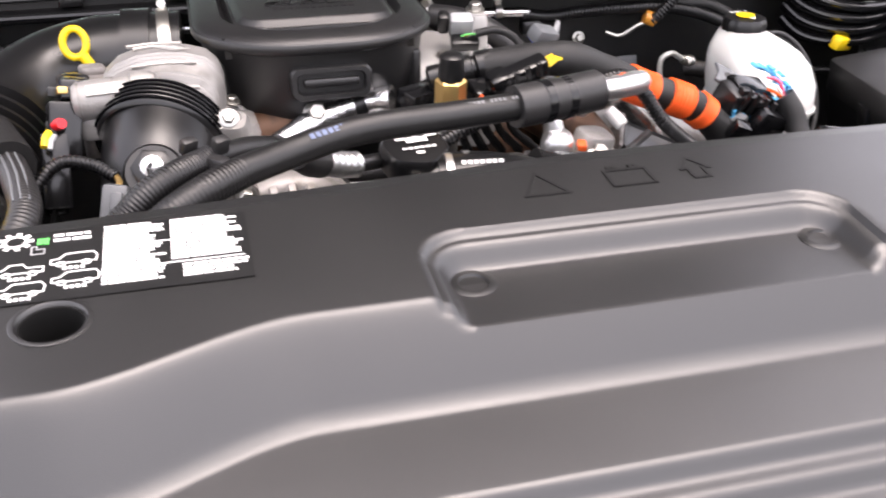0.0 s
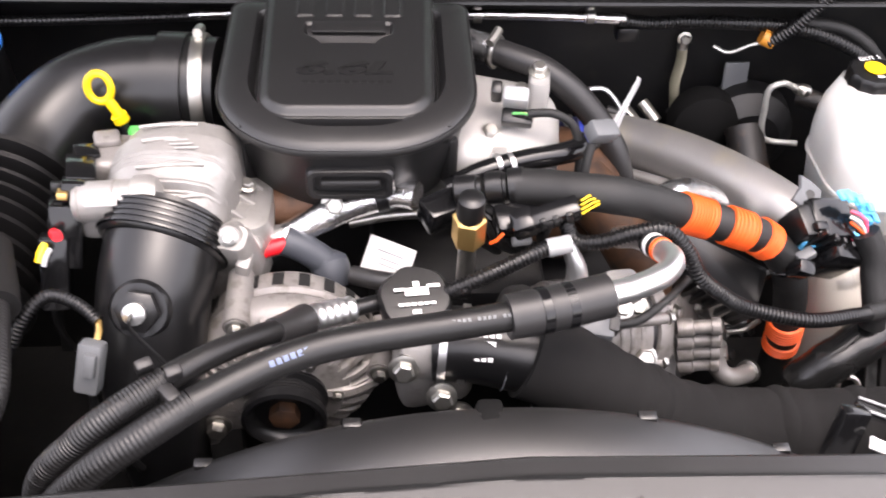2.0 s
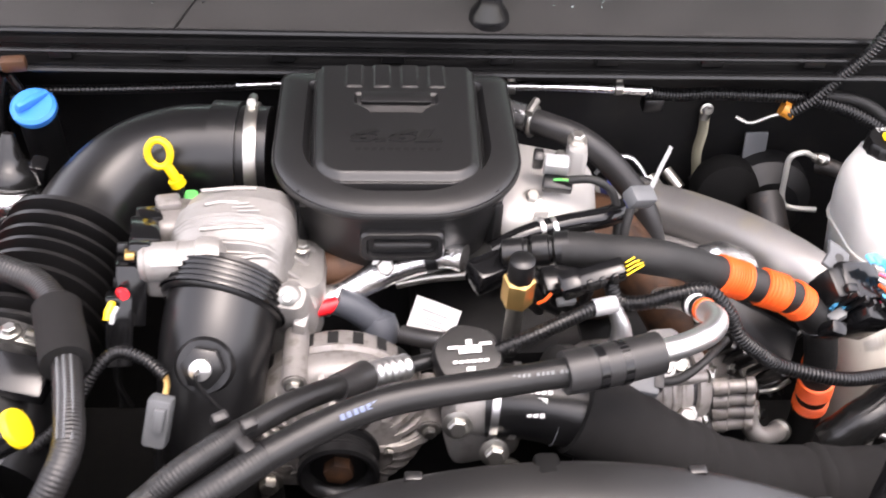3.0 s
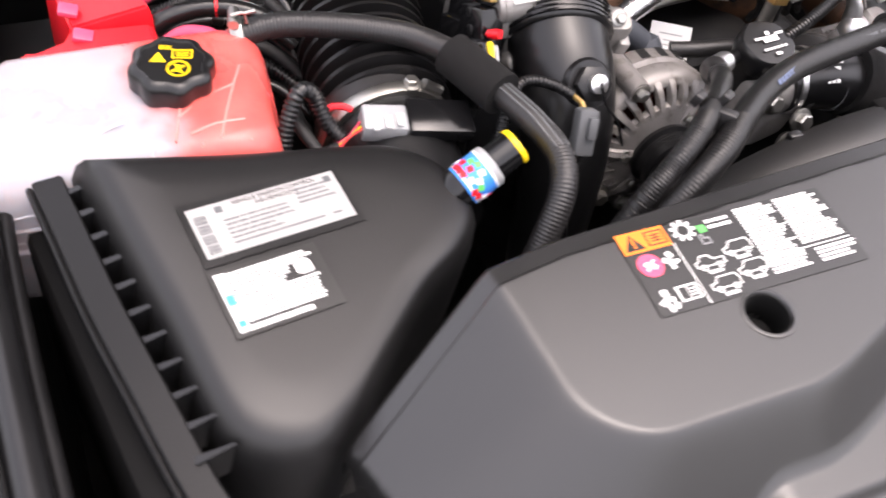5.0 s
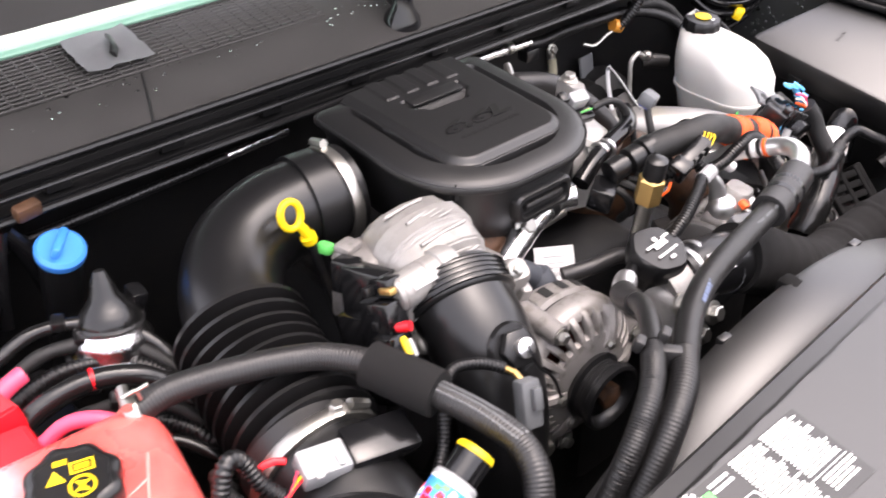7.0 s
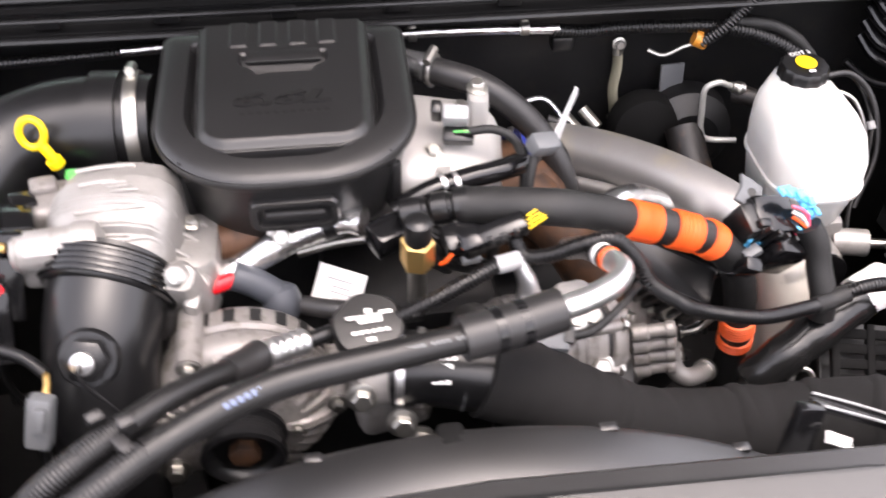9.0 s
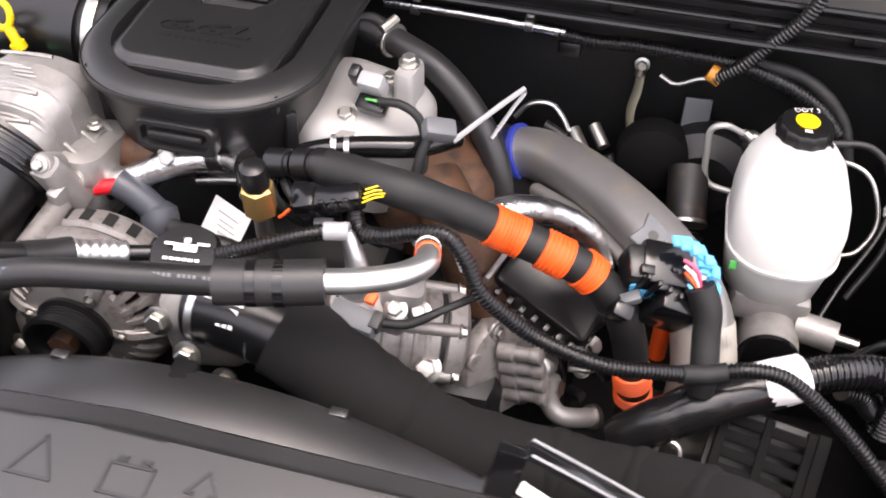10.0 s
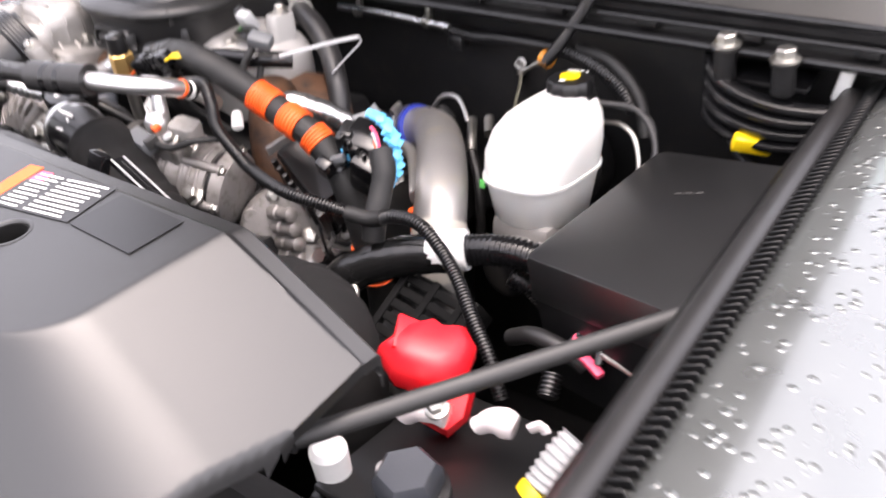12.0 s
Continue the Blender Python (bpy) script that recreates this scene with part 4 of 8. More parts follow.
    plates("pale_edge", q @ pose(0, 0, 0.0005), [(-0.0375, 0.0, 0.009, 0.055), (-0.010, -0.0255, 0.060, 0.004)], M_WHITE, e, "white printed edge")
    plates("blue_mark", q @ pose(0, 0, 0.001), [(-0.0375, 0.002, 0.007, 0.010), (-0.0375, -0.020, 0.006, 0.006)], M_BLUE, e)
    rows = text_rows(rng, -0.032, 0.041, -0.022, 0.025, 0.0034, 0.60, 0.12)
    plates("print", q @ pose(0, 0, 0.0006), [p for p in rows if not (p[0] > 0.012 and 0.004 < p[1] < 0.018)], M_WHITE, e)
    plates("white_sign", q @ pose(0.028, 0.011, 0.0006), [(0, 0, 0.014, 0.009), (0.001, 0, 0.010, 0.012)], M_WHITE, e)


airbox()


def filter_gauge():
    t = thing("filter_gauge", (-0.49, 0.773, 1.1), "small black air filter gauge with a blue and red label", "gauge")
    a, d = Vector((-0.522, 0.767, 1.084)), Vector((0.062, 0.010, 0.033)).normalized()
    lathe("body", a, d, [(0.012, -0.01), (0.016, 0), (0.019, 0.006), (0.019, 0.046), (0.017, 0.047), (0.017, 0.072), (0.014, 0.075)], M_GLOSS, t)
    lathe("label_band", a, d, [(0.0192, 0.012), (0.0202, 0.013), (0.0202, 0.040), (0.0192, 0.041)], M_BLUE, t, "blue label band")
    for r, mat in ((0.016, M_WHITE), (0.039, M_WHITE)):
        lathe("stripe", a + d * r, d, [(0.0198, -0.0015), (0.0206, -0.001), (0.0206, 0.001), (0.0198, 0.0015)], mat, t)
    x, y, z = axes(d)
    face = Vector((-0.5, -0.45, 0.75))
    th0 = max((2 * math.pi * k / 72 for k in range(72)), key=lambda w: (x * math.cos(w) + y * math.sin(w)).dot(face))
    for off, along, mat in ((-0.75, 0.018, M_RED), (-0.75, 0.025, M_RED), (-0.45, 0.018, M_RED), (-0.15, 0.018, M_RED), (-0.15, 0.026, M_RED), (-0.45, 0.031, M_GREEN), (-0.10, 0.034, M_GREEN), (0.30, 0.020, M_WHITE), (0.55, 0.026, M_WHITE),
                            (0.30, 0.032, M_WHITE), (0.85, 0.017, M_RED), (0.85, 0.024, M_GREEN), (1.15, 0.018, M_RED), (1.5, 0.022, M_WHITE), (1.9, 0.027, M_RED), (-1.3, 0.022, M_WHITE), (-1.7, 0.027, M_RED), (2.6, 0.022, M_WHITE), (-2.6, 0.024, M_GREEN)):
        th = th0 + off
        up = x * math.cos(th) + y * math.sin(th)
        bm = bmesh.new()
        lathe_into(bm, a + d * along + up * 0.0196, up, [(0.0042, 0), (0.0042, 0.0012)], seg=4)
        part("print_patch", bm, mat, t)
    lathe("silver_ring", a + d * 0.043, d, [(0.0190, -0.004), (0.0204, -0.003), (0.0204, 0.002), (0.0185, 0.004)], M_LGREY, t)
    lathe("yellow_end", a + d * 0.070, d, [(0.0165, 0), (0.0178, 0.001), (0.0178, 0.004), (0.0165, 0.0062), (0.004, 0.0068)], M_YELLOW, t, "yellow end cap")


filter_gauge()


def air_sensor():
    t = thing("air_flow_sensor", (-0.52, 0.865, 1.08), "black air flow sensor with a grey plug", "sensor")
    box("housing", (-0.492, 0.866, 1.086), (0.066, 0.040, 0.018), M_GLOSS, t, rot=(14, 6, -10), bevel=0.003)
    box("plug", (-0.548, 0.872, 1.090), (0.044, 0.030, 0.022), M_LGREY, t, rot=(14, 6, -10), bevel=0.003, label="light grey plug")
    for k in range(3):
        box("rib", (-0.560 + 0.012 * k, 0.860, 1.101), (0.006, 0.014, 0.004), M_WHITE, t, rot=(14, 6, -10), bevel=0.001)
    bolt((-0.505, 0.910, 1.098), (0, 0, 1), 0.007, t, M_STEEL, "screw")
    for k, mat in enumerate((M_RED, M_YELLOW, M_BLACK, M_PINK)):
        tube("wire", [(-0.565, 0.870 + 0.004 * k, 1.092), (-0.585, 0.866, 1.086), (-0.60, 0.858 + 0.003 * k, 1.078)], 0.0016, mat, t, seg=6)
    tube("loom", [(-0.595, 0.862, 1.080), (-0.625, 0.862, 1.066), (-0.652, 0.85, 1.05)], 0.006, M_TAPE, t, step=0.006, wobble=0.2)
    tube("loop", [(-0.652, 0.862, 1.055), (-0.642, 0.880, 1.095), (-0.626, 0.893, 1.126), (-0.610, 0.898, 1.118), (-0.600, 0.885, 1.092), (-0.590, 0.872, 1.080)], 0.0068, M_BLACK, t, seg=12, rib=0.0012, pitch=0.005)
    tube("red_wire", [(-0.575, 0.888, 1.100), (-0.588, 0.893, 1.104), (-0.600, 0.895, 1.098)], 0.0034, M_RED, t, seg=8)
    tube("loom", [(-0.612, 0.862, 1.072), (-0.625, 0.90, 1.085), (-0.618, 0.935, 1.075), (-0.60, 0.95, 1.03)], 0.006, M_TAPE, t, step=0.006, wobble=0.2)


air_sensor()


# ---- coolant tank, battery cover ----
def coolant_tank():
    t = thing("coolant_tank", (-0.76, 0.95, 0.95), "milky translucent coolant tank, partly stained red by coolant", "coolant tank")
    m = pose(-0.777, 0.952, 1.045, 6, -1, -8)
    o = rounded(0.288, 0.184, 0.034, 10)

    def drop(x, h):
        """The top steps down towards the blind end."""
        k = max(0.0, (h + 0.02) / 0.09)
        return -k * (0.014 * smooth(0.012, -0.045, x) + 0.014 * smooth(-0.090, -0.118, x))

    lv = [(-0.10, 0.95, 0.93), (-0.085, 0.99, 0.985), (-0.030, 1.0, 1.0), (-0.027, 1.022, 1.034), (-0.021, 1.022, 1.034), (-0.018, 1.0, 1.0), (0.010, 0.992, 0.985), (0.012, 1.006, 1.004), (0.016, 1.006, 1.004), (0.018, 0.990, 0.98),
          (0.044, 0.975, 0.955), (0.060, 0.945, 0.91), (0.072, 0.89, 0.84), (0.077, 0.80, 0.72), (0.079, 0.5, 0.45)]
    bm = bmesh.new()
    rings = [[bm.verts.new(m @ Vector((x * sx, y * sy, h + drop(x * sx, h)))) for x, y in o] for h, sx, sy in lv]
    for a, b in zip(rings, rings[1:]):
        for k in range(len(o)):
            bm.faces.new((a[k], a[(k + 1) % len(o)], b[(k + 1) % len(o)], b[k]))
    bm.faces.new(rings[0][::-1])
    bm.faces.new(rings[-1])
    part("body", bm, M_TANK, t)

    def on(x, y, h, lift=0.0):
        return m @ Vector((x, y, h + drop(x, h) + lift))

    for k in range(6):                                    # moulded ribs over the top and down the front, highlights in their colour
        x = -0.108 + 0.042 * k
        tube("moulded_rib", [on(x, -0.0905, -0.015), on(x, -0.0895, 0.006), on(x + 0.001, -0.0885, 0.03), on(x + 0.004, -0.0835, 0.055), on(x + 0.009, -0.071, 0.0735)], 0.0011, M_PINKRIB if k > 3 else M_PALERIB, t, seg=6)
        tube("lower_rib", [on(x, -0.0905, -0.032), on(x, -0.0900, -0.06), on(x, -0.089, -0.088)], 0.0011, M_PINKRIB if k > 3 else M_PALERIB, t, seg=6)
    for x0, x1, mat in ((-0.118, 0.022, M_PALERIB), (0.022, 0.112, M_PINKRIB)):
        for h, y in ((-0.006, -0.0905), (0.036, -0.0880), (0.057, -0.0820)):
            tube("cross_rib", [on(x0, y, h), on((x0 + x1) / 2, y - 0.0004, h), on(x1, y, h)], 0.0012, mat, t, seg=6)
    for a, b in (((0.052, -0.040), (0.104, -0.004)), ((0.060, -0.062), (0.108, -0.050)), ((0.085, -0.070), (0.112, 0.020)), ((0.046, -0.070), (0.062, 0.010)), ((-0.030, -0.052), (0.004, -0.040))):
        c = ((a[0] + b[0]) / 2, (a[1] + b[1]) / 2 + 0.004)
        tube("top_rib", [on(*p, 0.0775) for p in (a, c, b)], 0.0011, M_PINKRIB if a[0] > 0 else M_PALERIB, t, seg=6)
    lathe("neck", (-0.728, 0.945, 1.105), (0, -0.10, 1), [(0.027, 0), (0.027, 0.026)], M_TANK, t)
    cap = lathe("cap", (-0.728, 0.946, 1.120), (0, -0.10, 1), [(0.036, 0), (0.0375, 0.003), (0.0375, 0.018), (0.0365, 0.022), (0.032, 0.026), (0.029, 0.0265), (0.028, 0.0245)], M_BLACK, t, "scalloped black cap", seg=72, wave=8, depth=0.050)
    q = pose(-0.7275, 0.9435, 1.1448, 6, 0, -16)
    bm = bmesh.new()
    for r0 in (0.0095,):
        loop_into(bm, q, [(0.006 + r0 * math.cos(a), -0.009 + r0 * math.sin(a)) for a in (2 * math.pi * k / 20 for k in range(20))], 0.0022)
    plate_into(bm, q @ pose(0.006, -0.009, 0, 0, 0, 35), 0, 0, 0.014, 0.0022)
    plate_into(bm, q @ pose(0.006, -0.009, 0, 0, 0, 125), 0, 0, 0.014, 0.0022)
    plate_into(bm, q @ pose(0.006, -0.009, 0, 0, 0, 80), 0, 0, 0.009, 0.005)
    tri = [bm.verts.new(q @ Vector(p)) for p in ((-0.020, -0.001, 0.0003), (-0.005, -0.001, 0.0003), (-0.0125, 0.012, 0.0003))]
    bm.faces.new(tri)
    loop_into(bm, q, [(0.000, 0.005), (0.017, 0.005), (0.017, 0.015), (0.000, 0.015)], 0.0016)
    for k in range(3):
        plate_into(bm, q, 0.0085, 0.008 + 0.002 * k, 0.012, 0.0009)
        plate_into(bm, q, -0.007, 0.0165 + 0.002 * k, 0.011, 0.0010)
    part("yellow_sign", bm, M_YELLOW, cap, "yellow printed signs", smooth=False)
    tube("spout", [(-0.690, 0.990, 1.090), (-0.668, 1.006, 1.108), (-0.648, 1.012, 1.116)], 0.010, M_COOLANT, t)


coolant_tank()


def overflow_hose():
    t = thing("coolant_hose", (-0.5, 0.85, 1.12), "black braided coolant hose with a foam sleeve", "hose")
    pts = [(-0.655, 1.006, 1.118), (-0.615, 1.001, 1.127), (-0.562, 0.983, 1.130), (-0.516, 0.967, 1.127), (-0.484, 0.951, 1.123), (-0.458, 0.915, 1.122), (-0.438, 0.859, 1.118), (-0.424, 0.808, 1.116), (-0.416, 0.765, 1.109), (-0.426, 0.733, 1.092), (-0.452, 0.710, 1.050), (-0.485, 0.692, 0.98)]
    tube("hose", pts, 0.0128, M_RUBBER, t, seg=16, rib=0.0004, pitch=0.0036)
    tube("foam_sleeve", [(-0.460, 0.918, 1.122), (-0.448, 0.885, 1.120), (-0.436, 0.850, 1.118)], 0.0225, M_FOAM, t, seg=20, step=0.006, wobble=0.04)
    for i in range(3):
        tube("braid_line", [(x + 0.006 * (i - 1), y - 0.002, z + 0.0128 - 0.0014 * abs(i - 1)) for x, y, z in pts[6:9]], 0.0012, M_GREY, t, seg=5)
    hose_clamp("spring_clamp", (-0.650, 1.005, 1.120), (1, -0.3, 0.3), 0.0145, 0.012, t, screw=(-0.3, 0, 1))
    for dx in (-0.006, 0.006):
        tube("clamp_ear", [(-0.650 + dx, 1.0, 1.135), (-0.652 + dx, 1.0, 1.147), (-0.642 + dx, 0.998, 1.149)], 0.002, M_STEEL, t, seg=6)


overflow_hose()


def battery_left():
    t = thing("battery", (-0.77, 1.16, 0.9), "dark car battery under a bright red terminal cover", "battery", "batteries")
    box("case", (-0.77, 1.17, 0.90), (0.24, 0.20, 0.18), M_BLACK, t, bevel=0.008)
    box("lid", (-0.77, 1.17, 0.993), (0.23, 0.19, 0.008), M_BLACK, t, bevel=0.003)
    c = thing("terminal_cover", (-0.77, 1.13, 1.0), "bright red plastic battery terminal cover", "terminal cover", "terminal covers")
    m = Matrix.Translation((-0.768, 1.125, 1.09))

    def shell(name, plan, levels, shear):
        """A moulded hood on a plan outline; shear tilts its top."""
        bm = bmesh.new()
        cx, cy = sum(p[0] for p in plan) / len(plan), sum(p[1] for p in plan) / len(plan)
        rings = [[bm.verts.new(m @ Vector((cx + (x - cx) * k, cy + (y - cy) * k, h + shear[0] * (x - cx) + shear[1] * (y - cy)))) for x, y in plan] for h, k in levels]
        for a, b in zip(rings, rings[1:]):
            for i in range(len(plan)):
                bm.faces.new((a[i], a[(i + 1) % len(plan)], b[(i + 1) % len(plan)], b[i]))
        bm.faces.new(rings[0][::-1])
        bm.faces.new(rings[-1])
        bmesh.ops.bevel(bm, geom=bm.edges[:], offset=0.0025, segments=2, affect="EDGES")
        return part(name, bm, M_RED, c)

    shell("hood", [(-0.046, 0.092), (0.030, 0.066), (0.050, -0.032), (-0.034, -0.022)], [(-0.090, 1.04), (-0.008, 1.0), (0.006, 0.93)], (0.25, 0.05))
    shell("front_step", [(-0.034, -0.018), (0.050, -0.030), (0.052, -0.086), (-0.050, -0.094), (-0.082, -0.080), (-0.084, -0.046), (-0.040, -0.038)], [(-0.085, 1.0), (-0.018, 1.0), (-0.010, 0.94)], (0.06, 0.10))
    shell("side_tab", [(-0.084, -0.040), (-0.046, -0.046), (-0.048, -0.094), (-0.092, -0.088)], [(-0.075, 1.0), (-0.016, 1.0), (-0.010, 0.9)], (0.05, 0.0))
    for x, y, h in ((-0.030, 0.000, 0.004), (-0.022, -0.034, -0.006)):
        box("latch", m @ Vector((x, y, h)), (0.020, 0.016, 0.007), M_PINK, c, rot=(12, 14, -12), bevel=0.002)
    tube("moulded_line", [m @ Vector((-0.020, 0.052, 0.004)), m @ Vector((0.004, 0.046, 0.010)), m @ Vector((0.022, 0.040, 0.014))], 0.0018, M_PINK, c, seg=6)
    tube("red_cable", [(-0.718, 1.070, 1.072), (-0.695, 1.060, 1.092), (-0.672, 1.042, 1.098), (-0.655, 1.026, 1.090)], 0.0075, M_PINK, c)
    tube("red_tail", [(-0.728, 1.148, 1.080), (-0.712, 1.152, 1.086), (-0.698, 1.155, 1.088)], 0.0095, M_PINK, c)
    for k in range(7):
        z = 1.064 - 0.013 * k
        w = thing("wiring_loom", (-0.6, 1.2, z), "black corrugated wiring loom beside the battery", "wiring loom", "looms by the battery")
        tube("conduit", [(-0.715, 1.215 - 0.02 * k, z), (-0.66, 1.218 - 0.022 * k, z + 0.016), (-0.60, 1.196 - 0.02 * k, z + 0.008), (-0.565, 1.155 - 0.02 * k, z - 0.012), (-0.548, 1.11 - 0.01 * k, z - 0.055)], 0.0078, (M_WRAP, M_TAPE, M_BLACK)[k % 3], w, seg=12,
             **(dict(rib=0.0012, pitch=0.005) if k % 3 == 2 else dict(wobble=0.12)))
        box("clip", (-0.64 + 0.012 * (k % 3), 1.213 - 0.022 * k, z + 0.020), (0.014, 0.020, 0.012), M_BLACK, w, rot=(0, 10, -20), bevel=0.003)
    r = thing("cable_joint", (-0.67, 1.09, 1.08), "black taped cable with a thin red mark", "cable")
    tube("cable", [(-0.735, 1.108, 1.060), (-0.700, 1.112, 1.078), (-0.655, 1.108, 1.086), (-0.610, 1.090, 1.080), (-0.575, 1.07, 1.05)], 0.0105, M_WRAP, r, seg=14, wobble=0.08)
    lathe("red_mark", (-0.650, 1.1075, 1.0862), (1, -0.2, 0.0), [(0.0106, -0.002), (0.0113, -0.0015), (0.0113, 0.0015), (0.0106, 0.002)], M_RED, r)
    y = thing("yellow_strap", (-0.76, 1.30, 1.05), "short yellow strap behind the battery", "strap")
    box("strap", (-0.760, 1.285, 1.040), (0.012, 0.050, 0.004), M_YELLOW, y, rot=(10, 10, 35), bevel=0.001)


battery_left()


# ---- throttle body and charge duct ----
def throttle_body():
    t = thing("throttle_body", (-0.30, 1.0, 1.05), "ribbed cast aluminium throttle body with a black actuator plug", "throttle body")
    # main casting: a low arch in section, stepped along its length and tapering towards the back
    sec = [(-0.056, -0.075), (-0.056, 0.006), (-0.050, 0.022), (-0.038, 0.034), (-0.020, 0.041), (0.0, 0.043), (0.020, 0.041), (0.038, 0.035), (0.048, 0.024), (0.052, 0.008), (0.053, -0.075)]
    st = [(0.962, 0.86, -0.026), (0.966, 0.93, -0.020), (0.982, 0.95, -0.016), (0.985, 0.97, -0.005), (1.008, 1.0, 0.0), (1.011, 1.02, 0.006), (1.038, 1.02, 0.009), (1.041, 0.99, 0.005), (1.068, 0.95, 0.004), (1.072, 0.90, -0.002), (1.092, 0.76, -0.010), (1.100, 0.62, -0.024)]
    bm = bmesh.new()
    rows = [[bm.verts.new((-0.311 + 1.12 * x * k + 0.10 * (y - 0.97), y - 0.10 * z, 1.116 + (z * k if z > 0 else z) + dz)) for x, z in sec] for y, k, dz in st]
    n = len(sec)
    for a, b in zip(rows, rows[1:]):
        for k in range(n):
            bm.faces.new((a[k], b[k], b[(k + 1) % n], a[(k + 1) % n]))
    bm.faces.new(rows[0])
    bm.faces.new(rows[-1][::-1])
    bmesh.ops.recalc_face_normals(bm, faces=bm.faces)
    bmesh.ops.bevel(bm, geom=[e for e in bm.edges if e.is_manifold and e.calc_face_angle(0) > 0.5], offset=0.0022, segments=2, affect="EDGES")
    body = part("main_casting", bm, M_CAST, t)
    for x0, x1, y, z in ((-0.335, -0.272, 0.997, 1.1565), (-0.340, -0.285, 1.052, 1.1630), (-0.332, -0.300, 1.024, 1.1670), (-0.296, -0.272, 0.974, 1.1375)):
        tube("casting_rib", [(x0, y - 0.003, z), ((x0 + x1) / 2, y, z + 0.0008), (x1, y + 0.003, z - 0.001)], 0.0022, M_CAST, body, seg=6, step=0.006)
    for k in range(3):
        box("cast_mark", (-0.300 + 0.006 * k, 1.022 - 0.006 * k, 1.1678), (0.022, 0.0016, 0.0014), M_PALE, body, rot=(0, 3, 8), bevel=0.0004, seg=1)
    stack("lower_casting", pose(-0.285, 1.018, 1.03, -6, 4, 0), rounded(0.134, 0.100, 0.025), [(-0.02, 0.9, 0.9), (0, 1, 1), (0.05, 1, 1), (0.060, 0.95, 0.94), (0.064, 0.8, 0.8)], M_CAST, t)
    # flange with gussets on the engine side
    stack("side_block", pose(-0.257, 1.010, 1.066, 0, 10, -8), rounded(0.034, 0.096, 0.010), [(-0.06, 1, 1), (0.020, 1, 1), (0.028, 0.92, 0.95), (0.030, 0.78, 0.86)], M_CAST, t)
    stack("gasket", pose(-0.2385, 1.008, 1.048, 0, 10, -8), rounded(0.005, 0.104, 0.002), [(-0.05, 1, 1), (0.036, 1, 1)], M_DARK, t)
    stack("outer_flange", pose(-0.2320, 1.006, 1.040, 0, 10, -8), rounded(0.010, 0.110, 0.004), [(-0.055, 1, 1), (0.036, 1, 1), (0.041, 0.8, 0.94)], M_DULL, t)
    for k in range(4):
        box("gusset", (-0.256 + 0.003 * k, 0.968 + 0.026 * k, 1.086), (0.032, 0.006, 0.030), M_CAST, t, rot=(0, 36, -8), bevel=0.002)
    lathe("motor", (-0.392, 0.972, 1.132), (1, 0.02, 0.06), [(0.010, 0), (0.0175, 0.002), (0.0195, 0.006), (0.0195, 0.056), (0.0225, 0.058), (0.0225, 0.072), (0.019, 0.080), (0.010, 0.084)], M_CAST, t, seg=36)
    box("motor_cradle", (-0.352, 0.980, 1.110), (0.074, 0.038, 0.032), M_CAST, t, bevel=0.006)
    box("motor_plate", (-0.362, 0.9575, 1.1475), (0.030, 0.012, 0.002), M_PALE, t, rot=(42, -3, 0), bevel=0.0008)
    for dx in (0.008, 0.040):
        lathe("motor_seam", (-0.392 + dx, 0.972, 1.132 + 0.06 * dx), (1, 0.02, 0.06), [(0.018, -0.0012), (0.0203, -0.0008), (0.0203, 0.0008), (0.018, 0.0012)], M_DULL, t, seg=36)
    stack("gear_case", pose(-0.372, 1.050, 1.085, 0, 4, 6), rounded(0.046, 0.056, 0.010), [(-0.03, 1, 1), (0.040, 1, 1), (0.048, 0.93, 0.93), (0.051, 0.78, 0.8)], M_DULL, t)
    box("gear_knob", (-0.378, 1.062, 1.139), (0.026, 0.022, 0.010), M_DULL, t, rot=(0, 4, 16), bevel=0.004)
    stack("front_ledge", pose(-0.252, 0.955, 1.095, 24, 0, -14), rounded(0.050, 0.030, 0.010), [(-0.05, 1, 1), (0.010, 1, 1), (0.016, 0.9, 0.85)], M_CAST, t)
    box("web", (-0.240, 0.952, 1.055), (0.014, 0.022, 0.070), M_CAST, t, rot=(16, 12, -12), bevel=0.004)
    for p in ((-0.248, 0.944, 1.112), (-0.236, 0.940, 1.040), (-0.362, 0.952, 1.072), (-0.234, 0.970, 1.076)):
        lathe("boss", p, (0, -0.7, 0.5), [(0.013, -0.03), (0.013, -0.004), (0.011, 0.0)], M_CAST, t, seg=20)
        bolt(p, (0, -0.7, 0.5), 0.0062, t)
    bolt((-0.240, 1.034, 1.100), (0.1, -0.2, 1), 0.006, t)
    box("green_cap", (-0.367, 1.122, 1.100), (0.016, 0.020, 0.014), M_GREEN, t, rot=(0, 15, 20), bevel=0.005, label="green cap")
    for at, size, rot in (((-0.396, 1.004, 1.118), (0.028, 0.050, 0.060), (-10, 12, 12)), ((-0.404, 0.966, 1.102), (0.030, 0.040, 0.064), (-20, 10, 10)), ((-0.414, 0.938, 1.076), (0.026, 0.028, 0.072), (-24, 8, 10)),
                          ((-0.392, 0.980, 1.142), (0.022, 0.026, 0.020), (-20, 10, 10)), ((-0.412, 0.990, 1.084), (0.020, 0.056, 0.044), (-14, 10, 14)), ((-0.396, 1.040, 1.124), (0.024, 0.026, 0.036), (-6, 10, 20)), ((-0.420, 0.958, 1.050), (0.020, 0.040, 0.050), (-24, 8, 10))):
        box("plug_block", at, size, M_GLOSS, t, rot=rot, bevel=0.003)
